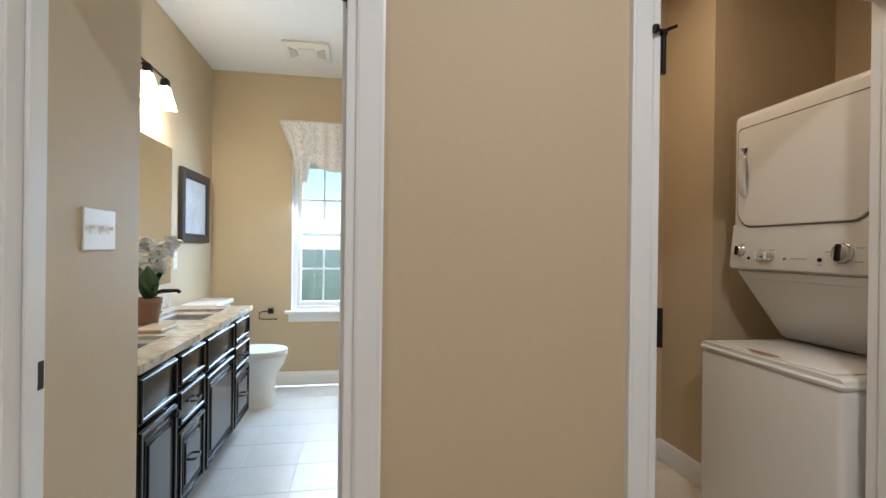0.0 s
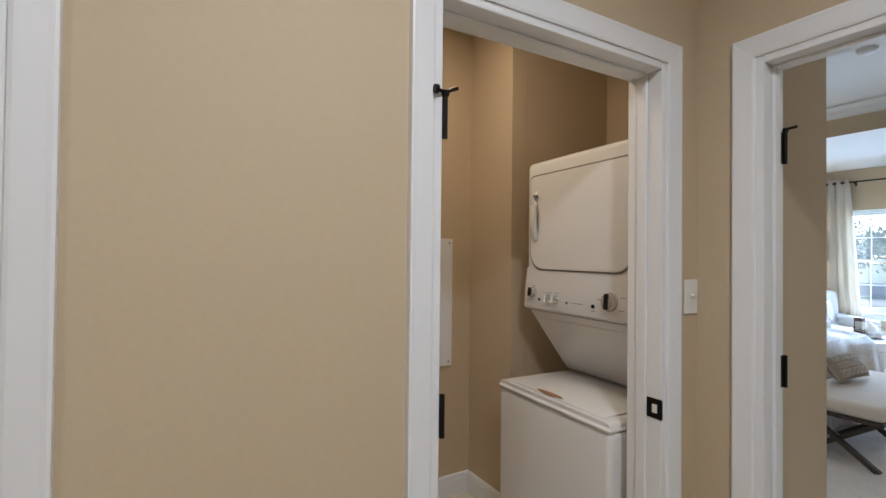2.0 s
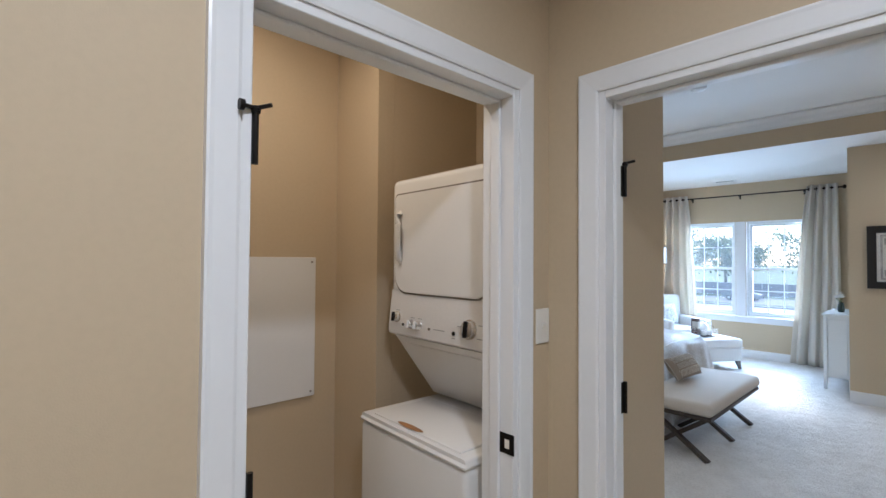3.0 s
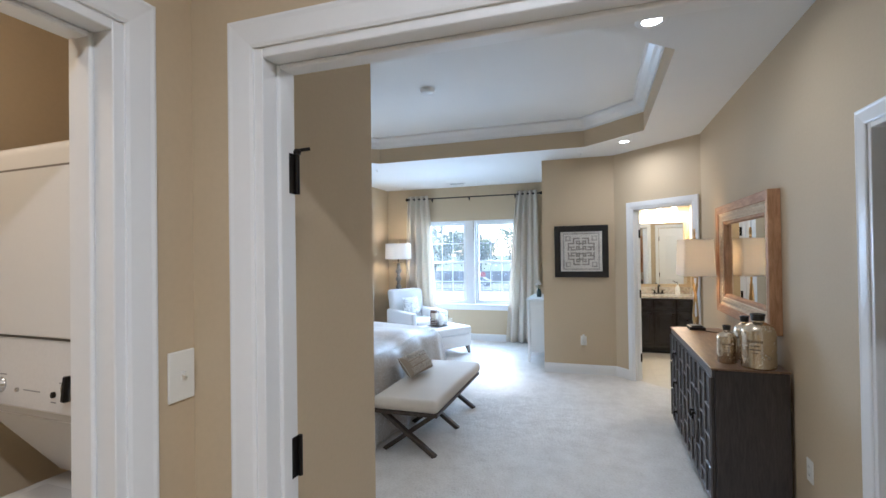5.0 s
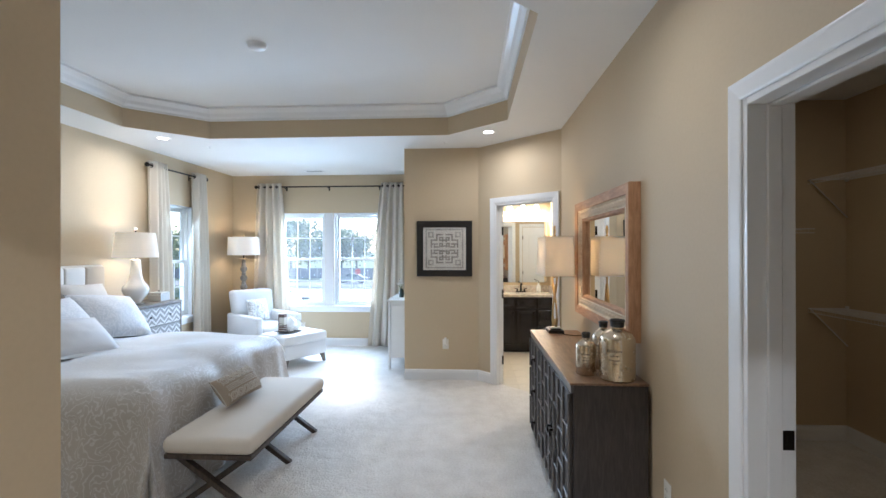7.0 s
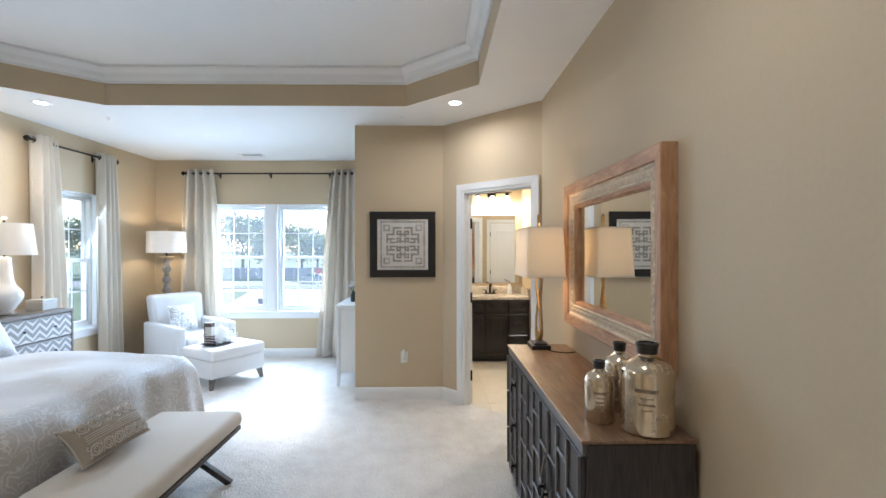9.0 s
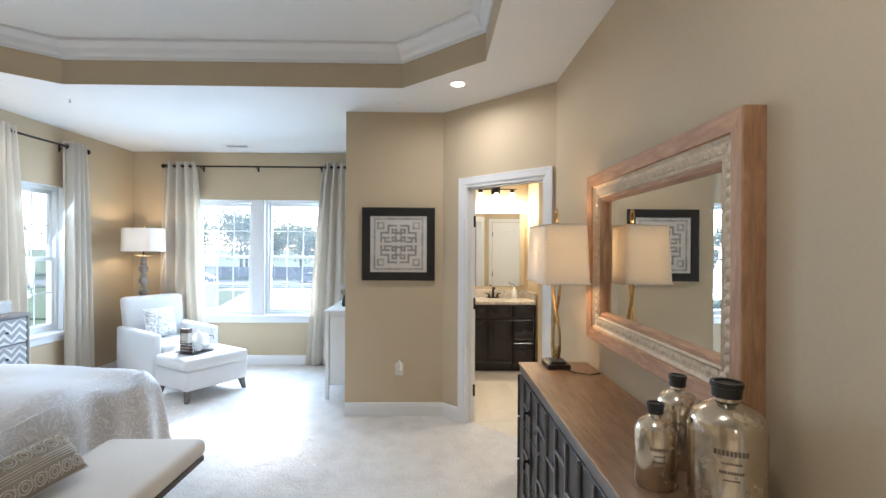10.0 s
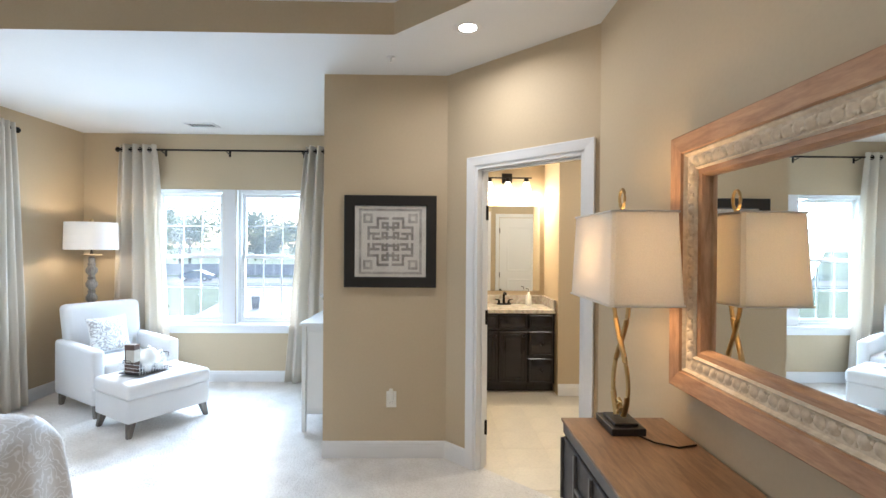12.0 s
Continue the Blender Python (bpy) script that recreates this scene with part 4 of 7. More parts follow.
def cabinet_front(name, parent, x0, x1, z0, z1, y=0.0, raised=True, pull=None):
    """A door or drawer front with a frame and raised panel, and a pull."""
    g = 0.004
    f = part(name, bbox(x0 + g, x1 - g, y - 0.02, y, z0 + g, z1 - g, 0.005, 2), ESPRESSO, parent, smooth=True)
    w, h, cx, cz = x1 - x0 - 2 * g, z1 - z0 - 2 * g, (x0 + x1) / 2, (z0 + z1) / 2
    part("edge_step", moved(frame_loop(w - 0.014, h - 0.014, [(0, -0.002), (0, 0.005), (0.004, 0.008), (0.012, 0.008), (0.016, 0.004), (0.016, -0.002)]), Matrix.Translation((cx, y - 0.02, cz))), ESPRESSO, f)
    if raised and z1 - z0 > 0.3:
        part("moulding", moved(frame_loop(w - 0.09, h - 0.09, [(0, -0.002), (0, 0.003), (0.006, 0.006), (0.014, 0.002), (0.014, -0.002)]), Matrix.Translation((cx, y - 0.02, cz))), ESPRESSO, f)
        part("raised_panel", bbox(x0 + 0.075, x1 - 0.075, y - 0.027, y - 0.02, z0 + 0.075, z1 - 0.075, 0.006, 2), ESPRESSO, f)
    if pull == "bar":
        cx, cz = (x0 + x1) / 2, (z0 + z1) / 2
        part("pull", tube([(cx - 0.04, y - 0.024, cz), (cx - 0.036, y - 0.046, cz), (cx, y - 0.052, cz), (cx + 0.036, y - 0.046, cz), (cx + 0.04, y - 0.024, cz)], 0.005, 8), NICKEL, f, "dark metal bar pull", True)
    elif pull:
        part("pull", moved(lathe([(0.006, 0), (0.006, 0.012), (0.016, 0.018), (0.014, 0.026), (0, 0.028)], 14), pose(pull[0], y - 0.02, pull[1], 90)), NICKEL, f, "dark metal knob", True)
    return f


def bath_vanity():
    """A double vanity: units side by side under one top; its front looks to -y of its frame (east in the room)."""
    m = pose(-0.715, 0, 0, 0, 0, 90)
    for a, b, kind in ((1.78, 2.14, "door"), (2.14, 2.485, "drawers"), (2.485, 3.01, "door"), (3.01, 3.40, "drawers")):
        c = thing("vanity_cabinet", m @ pose(a, 0, 0), "espresso-stained vanity cabinet with " + ("a raised-panel door" if kind == "door" else "three drawers") + " under the stone top", "cabinet", "bathroom vanity cabinets")
        w = b - a
        part("body", join(bbox(0.002, w - 0.002, 0.0, 0.505, 0.10, 0.786, 0.002, 1), bbox(0.002, w - 0.002, 0.07, 0.505, 0.0, 0.10, 0.002, 1)), ESPRESSO, c)
        if kind == "door":
            cabinet_front("false_front", c, 0.01, w - 0.01, 0.60, 0.775)
            cabinet_front("door", c, 0.01, w - 0.01, 0.115, 0.59, pull=(w - 0.045, 0.545))
        else:
            cabinet_front("drawer", c, 0.01, w - 0.01, 0.63, 0.775)
            cabinet_front("drawer", c, 0.01, w - 0.01, 0.46, 0.62, pull="bar")
            cabinet_front("drawer", c, 0.01, w - 0.01, 0.115, 0.45, pull="bar")
    top = thing("countertop", m @ pose(1.778, 0, 0), "beige granite vanity top with two sinks", "countertop")
    holes = [(0.10, 0.56, 0.10, 0.39), (1.03, 1.49, 0.10, 0.39)]
    bm = wall_bm(1.66, 0.03, -0.030, 0.508, [(a, b, c, d) for a, b, c, d in holes])
    bm.transform(Matrix(((1, 0, 0, 0), (0, 0, 1, 0), (0, -1, 0, 0.818), (0, 0, 0, 1))))
    bmesh.ops.recalc_face_normals(bm, faces=bm.faces[:])
    part("slab", bm, STONE, top)
    part("backsplash", bbox(0, 1.66, 0.485, 0.508, 0.8185, 0.91, 0.003, 1), STONE, top)
    for a, b, c, d in holes:
        bm = bmesh.new()
        v0 = [bm.verts.new(p) for p in ((a, c, 0.80), (b, c, 0.80), (b, d, 0.80), (a, d, 0.80))]
        v1 = [bm.verts.new(p) for p in ((a + 0.04, c + 0.04, 0.68), (b - 0.04, c + 0.04, 0.68), (b - 0.04, d - 0.04, 0.68), (a + 0.04, d - 0.04, 0.68))]
        for k in range(4):
            bm.faces.new((v0[k], v0[(k + 1) % 4], v1[(k + 1) % 4], v1[k]))
        bm.faces.new(v1)
        bmesh.ops.recalc_face_normals(bm, faces=bm.faces[:])
        bmesh.ops.reverse_faces(bm, faces=bm.faces[:])
        part("basin", bm, PORCELAIN, top, "white undermount basin", True)
    return m


VAN = bath_vanity()


def faucet(m, label):
    f = thing("faucet", m, label, "faucet")
    part("base", bbox(-0.08, 0.08, -0.022, 0.022, 0, 0.016, 0.007, 2), BLACK_METAL, f, smooth=True)
    part("spout", tube([(0, 0, 0.01), (0, 0, 0.10), (0, -0.015, 0.128), (0, -0.05, 0.138), (0, -0.13, 0.140), (0, -0.145, 0.128)], [0.017, 0.014, 0.013, 0.012, 0.011, 0.011], 10), BLACK_METAL, f, smooth=True)
    for s in (-1, 1):
        h = part("handle", moved(lathe([(0.016, 0.014), (0.012, 0.04), (0.014, 0.05), (0, 0.054)], 12), Matrix.Translation((s * 0.055, 0, 0))), BLACK_METAL, f, smooth=True)
        part("lever", tube([(s * 0.055, 0, 0.05), (s * 0.10, -0.01, 0.062)], [0.007, 0.005], 8), BLACK_METAL, h, smooth=True)


faucet(VAN @ pose(3.04, 0.435, 0.8185), "black two-handle faucet behind the basin")
faucet(VAN @ pose(2.11, 0.435, 0.8185), "black two-handle faucet behind the basin")

mr = thing("wall_mirror", BATH_W @ pose(1.46, -0.004, 1.425), "frameless bathroom mirror above the vanity", "mirror")
part("glass", bbox(-0.82, 0.82, -0.004, 0.002, -0.455, 0.455, 0.002, 1), SILVER, mr)

SHADE_ON = emit("lit_glass_shade", (1.0, 0.88, 0.66), 1.7)


def vanity_light(m, n, pitch, label, watts):
    """A bar with downward bell shades, lit."""
    v = thing("vanity_light", m, label, "wall light")
    part("backplate", bbox(-0.06, 0.06, -0.02, 0, -0.06, 0.06, 0.006, 2), BLACK_METAL, v)
    part("bar", tube([(-(n - 1) / 2 * pitch - 0.06, -0.08, 0.0), ((n - 1) / 2 * pitch + 0.06, -0.08, 0.0)], 0.008, 10), BLACK_METAL, v)
    part("arm", tube([(0, -0.015, 0), (0, -0.08, 0)], 0.008, 8), BLACK_METAL, v)
    for k in range(n):
        x = (k - (n - 1) / 2) * pitch
        part("socket", moved(lathe([(0.012, 0.004), (0.026, -0.01), (0.03, -0.045), (0.024, -0.05)], 14), Matrix.Translation((x, -0.08, 0))), BLACK_METAL, v, smooth=True)
        bm = lathe([(0.030, -0.046), (0.040, -0.07), (0.056, -0.12), (0.072, -0.17), (0.076, -0.18)], 4, False)
        bm.transform(Matrix.Translation((x, -0.08, 0)) @ pose(0, 0, 0, 0, 0, 45))
        part("shade", bm, SHADE_ON, v, "glowing frosted glass shade", True)
        e = m @ Vector((x, -0.10, -0.20))
        point_lamp("vanity_lamp", e, watts, (1.0, 0.82, 0.56), 0.05)


vanity_light(BATH_W @ pose(1.72, 0, 2.24), 3, 0.24, "bronze three-light vanity bar with lit glass shades", 3.8)


def toilet():
    t = thing("toilet", pose(-1.215, 3.86, 0, 0, 0, 90), "white porcelain toilet with closed lid beside the vanity", "toilet")
    part("tank", bbox(-0.21, 0.21, -0.235, -0.005, 0.37, 0.765, 0.03, 4), PORCELAIN, t, smooth=True)
    part("tank_lid", bbox(-0.225, 0.225, -0.25, -0.001, 0.765, 0.805, 0.014, 3), PORCELAIN, t, smooth=True)
    prof = [(0.0, 0.135, 0.26, 0.37), (0.03, 0.125, 0.25, 0.37), (0.12, 0.115, 0.235, 0.375), (0.20, 0.118, 0.235, 0.385), (0.26, 0.14, 0.245, 0.40), (0.32, 0.17, 0.26, 0.425), (0.39, 0.185, 0.265, 0.44)]
    bm = bmesh.new()
    rings = []
    for z, rx, ry, cy in prof:
        rings.append([bm.verts.new((rx * math.cos(a), -cy - ry * math.sin(a) * (1.0 if math.sin(a) > 0 else 0.95), z)) for a in (2 * math.pi * k / 28 for k in range(28))])
    for p, q in zip(rings, rings[1:]):
        for k in range(28):
            bm.faces.new((p[k], p[(k + 1) % 28], q[(k + 1) % 28], q[k]))
    bm.faces.new(rings[0][::-1]), bm.faces.new(rings[-1])
    bmesh.ops.recalc_face_normals(bm, faces=bm.faces[:])
    part("bowl", bm, PORCELAIN, t, smooth=True)
    for z0, z1, nm in ((0.391, 0.408, "seat"), (0.410, 0.432, "lid")):
        pts = [(0.19 * math.cos(a), -0.442 - 0.262 * math.sin(a)) for a in (2 * math.pi * k / 32 for k in range(32))]
        bm = prism(pts, z0, z1)
        bmesh.ops.bevel(bm, geom=[e for e in bm.edges if abs(e.verts[0].co.z - e.verts[1].co.z) < 1e-5], offset=0.006, segments=2, affect="EDGES")
        part(nm, bm, PORCELAIN, t, smooth=True)


toilet()


def bath_picture():
    t = thing("framed_print", BATH_W @ pose(2.715, -0.012, 1.515), "dark-framed pale print on the bathroom wall", "picture")
    part("frame", frame_loop(0.60, 0.54, [(0, -0.012), (0, 0.014), (0.01, 0.02), (0.06, 0.018), (0.07, 0.008), (0.07, -0.008)]), BLACK_FRAME, t)
    part("print", bbox(-0.235, 0.235, -0.004, 0.0, -0.205, 0.205, 0.0005, 1), mat("pale_print", (0.62, 0.64, 0.68), 0.25, 0, 0.25, 5, 0.1, 30), t, "pale grey-blue print")


bath_picture()

ph = thing("toilet_paper_holder", BATH_N @ pose(0.50, 0, 0.66), "black metal toilet paper holder on the wall", "paper holder")
part("mount", bbox(-0.022, 0.022, -0.03, 0, -0.022, 0.022, 0.004, 2), BLACK_METAL, ph)
part("bar", tube([(0.0, -0.03, 0.0), (-0.06, -0.05, 0.0), (-0.085, -0.06, -0.01), (-0.085, -0.06, -0.06), (-0.06, -0.06, -0.065), (0.065, -0.06, -0.065)], 0.005, 8), BLACK_METAL, ph, smooth=True)
switch_plate(BATH_W @ pose(2.36, 0, 1.12), "white outlet above the vanity backsplash", 1, "outlet")


def grid_bm(fn, nu, nv, uv_scale=(1, 1), close_u=False):
    """A sheet from fn(u, v), u and v from 0 to 1, with a UV map."""
    bm = bmesh.new()
    lay = bm.loops.layers.uv.new("UVMap")
    vs = [[bm.verts.new(fn(i / nu, j / nv)) for j in range(nv + 1)] for i in range(nu + 1)]
    for i in range(nu):
        for j in range(nv):
            f = bm.faces.new((vs[i][j], vs[i + 1][j], vs[i + 1][j + 1], vs[i][j + 1]))
            for lp, (a, b) in zip(f.loops, ((i, j), (i + 1, j), (i + 1, j + 1), (i, j + 1))):
                lp[lay].uv = (a / nu * uv_scale[0], b / nv * uv_scale[1])
    return bm


VALANCE = damask("valance_cloth", (0.84, 0.84, 0.84), (0.62, 0.61, 0.62), 16, 0.85, 0.2, 5)


def valance():
    t = thing("window_valance", BATH_N @ pose(1.037, -0.03, 0), "white and grey patterned swag valance over the bathroom window", "valance")

    def fn(u, v):
        x = -0.48 + 0.96 * u
        q = min(u, 1 - u)
        keys = [(0.0, 0.30), (0.08, 0.44), (0.17, 0.56), (0.24, 0.54), (0.29, 0.36), (0.40, 0.43), (0.5, 0.45)]
        for (qa, da), (qb, db) in zip(keys, keys[1:]):
            if qa <= q <= qb:
                k = (q - qa) / (qb - qa)
                swag = da + (db - da) * (k * k * (3 - 2 * k))
        z = 2.33 - swag * v
        tuck = math.exp(-((q - 0.27) / 0.05) ** 2)
        x += (0.12 * v) * (1 if u < 0.5 else -1) * max(0, 1 - q / 0.25)
        y = -0.02 - 0.03 * v * (1 - tuck) + 0.010 * math.sin(u * 60) * (0.3 + v) + 0.010 * math.sin(v * 22 + 8 * abs(math.sin(math.pi * u))) * v
        return (x, y, z)

    ob = part("swag_cloth", grid_bm(fn, 90, 24, (0.96, 0.45)), VALANCE, t, smooth=True)
    ob.modifiers.new("thick", "SOLIDIFY").thickness = 0.003
    part("mounting_board", bbox(-0.47, 0.47, -0.012, 0.028, 2.31, 2.328, 0.003, 1), TRIM, t)


valance()

LEAF = mat("orchid_leaf", (0.05, 0.10, 0.03), 0.35, 0, 0.15, 15)
PETAL = mat("orchid_petal", (0.80, 0.78, 0.75), 0.6, 0, 0.05, 20)
STEM = mat("orchid_stem", (0.12, 0.16, 0.05), 0.5)


def petal_bm(l, w, curl=0.3):
    return grid_bm(lambda u, v: ((v - 0.5) * w * math.sin(math.pi * (0.12 + 0.86 * u)) * 1.2, -curl * l * (u ** 2) + 0.2 * w * (2 * v - 1) ** 2, l * u), 5, 4)


def orchid():
    t = thing("potted_orchid", pose(-1.03, 2.68, 0.8185), "white orchid in a brown clay pot on the vanity top", "plant")
    part("pot", lathe([(0.045, 0), (0.062, 0.11), (0.066, 0.115), (0.066, 0.135), (0.058, 0.135), (0.054, 0.11)], 24), mat("clay_pot", (0.28, 0.15, 0.08), 0.6, 0, 0.15, 12, 0.1, 90), t, smooth=True)
    part("soil", lathe([(0.0, 0.118), (0.056, 0.118)], 16, False), mat("moss", (0.07, 0.06, 0.03), 0.95, 0, 0.3, 60), t)
    for k, (a, l) in enumerate(((20, 0.20), (140, 0.18), (250, 0.22), (310, 0.16))):
        part("leaf", moved(petal_bm(l, 0.08, 0.3), pose(0, 0, 0.12, 14, 0, a)), LEAF, t, smooth=True)
    rnd = random.Random(4)
    for s, (ex, ey) in enumerate(((0.07, 0.08), (-0.05, 0.10))):
        pts = [(ex * (q ** 2) * 1.2, ey * q, 0.12 + 0.42 * q - 0.10 * q ** 3) for q in (j / 10 for j in range(11))]
        st = part("stem", tube(pts, 0.003, 6), STEM, t, smooth=True)
        for j in range(4, 11):
            c = pts[j]
            fl = None
            for q in range(5):
                bm = moved(petal_bm(0.056, 0.056, 0.25), pose(c[0] + rnd.uniform(-0.015, 0.015), c[1] + rnd.uniform(-0.01, 0.01), c[2] - 0.01, 75 + rnd.uniform(-20, 20), 0, rnd.uniform(-30, 60)) @ pose(0, 0, 0, 0, 72 * q, 0))
                fl = bm if fl is None else join(fl, bm)
            part("blossom", fl, PETAL, st, smooth=True)


orchid()
td = thing("tray_dish", pose(-0.92, 2.50, 0.8185), "small tan stone dish on the vanity top", "dish")
part("dish", bbox(-0.06, 0.06, -0.10, 0.10, 0, 0.018, 0.006, 2), mat("tan_stone", (0.50, 0.40, 0.28), 0.5, 0, 0.15, 15), td)

# ---- closet ----
WIRE = mat("white_wire", (0.72, 0.71, 0.69), 0.4)


def wire_shelf(m, length, depth, label):
    """A ventilated wire shelf on a wall front, with sloping end braces."""
    s = thing("wire_shelf", m, label, "shelf", "closet wire shelves")
    rails = [tube([(0, -depth, 0), (length, -depth, 0)], 0.004, 6), tube([(0, -depth, -0.03), (length, -depth, -0.03)], 0.003, 6), tube([(0, -0.012, 0), (length, -0.012, 0)], 0.004, 6), tube([(0, -depth / 2, -0.002), (length, -depth / 2, -0.002)], 0.003, 6)]
    part("rail", join(*rails), WIRE, s)
    bm = tube([(0, -0.012, 0.003), (0, -depth, 0.003), (0, -depth, -0.03)], 0.0017, 5)
    first = part("wire", bm, WIRE, s)
    n = int(length / 0.028)
    for k in range(1, min(n, 95)):
        share("wire", first.data, s, Matrix.Translation((k * 0.028, 0, 0)))
    for x in (0.01, length * 0.4, length * 0.8):
        part("brace", tube([(x, -depth + 0.01, -0.005), (x, -0.006, -0.30)], 0.005, 6), WIRE, s)
        part("clip", bbox(x - 0.012, x + 0.012, -0.02, 0, -0.012, 0.02, 0.003, 1), WIRE, s)


wire_shelf(CLO_S @ pose(0.01, 0, 1.06), 2.6, 0.30, "white wire shelf on the closet wall, empty")
wire_shelf(CLO_S @ pose(0.01, 0, 2.09), 2.6, 0.30, "white wire shelf on the closet wall, empty")
wire_shelf(CLO_E @ pose(0.05, 0, 1.69), 1.5, 0.28, "short white wire shelf on the closet end wall, empty")

# ---- second bathroom seen through the angled doorway ----


def bath2_vanity():
    m = pose(8.57, -0.27, 0, 0, 0, -90)
    for a, b, kind in ((0.0, 0.62, "door"), (0.62, 0.90, "drawers")):
        c = thing("vanity_cabinet", m @ pose(a, 0, 0), "dark espresso vanity cabinet with " + ("doors" if kind == "door" else "three drawers"), "cabinet", "second bathroom vanity cabinets")
        w = b - a
        part("body", join(bbox(0.001, w - 0.001, 0, 0.50, 0.09, 0.828, 0.002, 1), bbox(0.001, w - 0.001, 0.06, 0.50, 0, 0.09, 0.002, 1)), ESPRESSO, c)
        if kind == "door":
            for x0, x1, px in ((0.01, w / 2, w / 2 - 0.04), (w / 2, w - 0.005, w - 0.05)):
                cabinet_front("false_front", c, x0, x1, 0.66, 0.82)
                cabinet_front("door", c, x0, x1, 0.10, 0.65, pull=(px, 0.60))
        else:
            cabinet_front("drawer", c, 0.005, w - 0.01, 0.66, 0.82)
            for z0, z1 in ((0.38, 0.65), (0.10, 0.37)):
                cabinet_front("drawer", c, 0.005, w - 0.01, z0, z1, raised=False, pull=(w / 2, (z0 + z1) / 2))
    t = thing("countertop", m, "speckled granite vanity top with backsplash", "countertop")
    part("slab", bbox(-0.05, 0.905, -0.03, 0.525, 0.8285, 0.865, 0.004, 2), STONE, t)
    part("backsplash", bbox(-0.05, 0.905, 0.50, 0.525, 0.8655, 0.965, 0.003, 1), STONE, t)
    part("side_splash", bbox(0.88, 0.905, -0.02, 0.499, 0.8655, 0.965, 0.003, 1), STONE, t)
    faucet(m @ pose(0.43, 0.42, 0.8655), "black two-handle faucet on the granite top")
    b = thing("soap_bottle", m @ pose(0.70, 0.38, 0.8655), "white soap dispenser bottle on the granite top", "bottle")
    part("body", lathe([(0.034, 0), (0.036, 0.02), (0.033, 0.10), (0.014, 0.13), (0.012, 0.15)], 18), PORCELAIN, b, smooth=True)
    part("pump", tube([(0, 0, 0.15), (0, 0, 0.18), (-0.03, 0, 0.183)], 0.005, 8), BLACK_METAL, b, smooth=True)


bath2_vanity()
m2 = thing("wall_mirror", B2_E @ pose(1.36, -0.004, 1.50), "frameless mirror above the dark vanity", "mirror")
part("glass", bbox(-0.62, 0.55, -0.004, 0.002, -0.49, 0.49, 0.002, 1), SILVER, m2)
vanity_light(B2_E @ pose(1.52, 0, 2.30), 3, 0.21, "bronze three-light vanity bar with lit glass shades", 5)


def closed_door():
    d = thing("door_6", B2_W @ pose(1.42, 0, 0), "white panelled door, closed", "door", "", "structure")
    part("casing", casing_bm(0, 0.72, 2.03, CAS), TRIM, d)
    leaf = part("leaf", bbox(0.004, 0.716, -0.006, -0.0005, 0.008, 2.026, 0.002, 1), TRIM, d, "white two-panel door leaf")
    for z0, z1 in ((0.25, 0.95), (1.08, 1.88)):
        part("panel", moved(frame_loop(0.46, z1 - z0, [(0, 0.004), (0, 0.008), (0.02, 0.012), (0.035, 0.007), (0.035, 0.004)]), Matrix.Translation((0.36, 0, (z0 + z1) / 2))), TRIM, leaf)
    part("door_knob", moved(lathe([(0.024, 0), (0.024, 0.006), (0.01, 0.012), (0.01, 0.03), (0.026, 0.045), (0.02, 0.06), (0, 0.063)], 18), pose(0.08, -0.006, 0.93, 90)), BLACK_METAL, leaf, "black round knob", True)
    for z in (0.25, 1.02, 1.80):
        part("hinge", bbox(0.708, 0.722, -0.016, -0.0065, z - 0.045, z + 0.045, 0.003, 1), BLACK_METAL, d)


closed_door()
jb = thing("door_7", B2_T @ pose(0.24, 0, 0), "white door frame beside the stub wall, its door folded back", "door frame", "", "structure")
part("jamb", bbox(0.001, 0.03, -0.01, 0.13, 0, 2.04, 0.003, 1), TRIM, jb)
part("door_edge", bbox(0.032, 0.066, -0.004, 0.10, 0.01, 2.03, 0.003, 1), BLACK_METAL, jb, "dark edge of a shower frame")

# ---- bedroom: curtains ----
LINEN = cloth_shade("curtain_linen", (0.84, 0.78, 0.68), 0.28)
RING = mat("grommet_bronze", (0.05, 0.04, 0.035), 0.35, 0.8)


def curtain(m, top, bottom, folds, seed, label, height=2.60):
    """A grommet panel: top and bottom give its span along the rod; it hangs in deep folds to the floor."""
    rnd = random.Random(seed)
    ph = [rnd.uniform(-0.5, 0.5) for _ in range(4)]
    t = thing("curtain", m, label, "curtain", "bedroom curtains")

    def fn(u, v):
        z = height - (height - 0.015) * v
        e = v ** 0.8
        x0, x1 = top[0] + (bottom[0] - top[0]) * e, top[1] + (bottom[1] - top[1]) * e
        uu = u + 0.012 * math.sin(9 * u + ph[0] + 3 * v) * v
        x = x0 + (x1 - x0) * uu
        amp = 0.042 * (1 - 0.25 * v) * (1 + 0.3 * math.sin(5 * u + ph[1]))
        y = -0.085 + amp * math.sin(2 * math.pi * folds * uu + ph[2] * v) + 0.012 * math.sin(2 * math.pi * folds * 2.3 * uu + ph[3] + 2 * v) * v
        return (x, y, z)

    ob = part("panel", grid_bm(fn, 110, 26), LINEN, t, smooth=True)
    ob.modifiers.new("thick", "SOLIDIFY").thickness = 0.003
    for k in range(folds * 2):
        x = top[0] + (top[1] - top[0]) * (k + 0.5) / (2 * folds)
        bm = tube([(0, 0.024 * math.cos(a), 0.024 * math.sin(a)) for a in (2 * math.pi * j / 16 for j in range(16))], 0.004, 6, closed=True)
        part("grommet", moved(bm, Matrix.Translation((x, -0.085, 2.545))), RING, t, smooth=True)


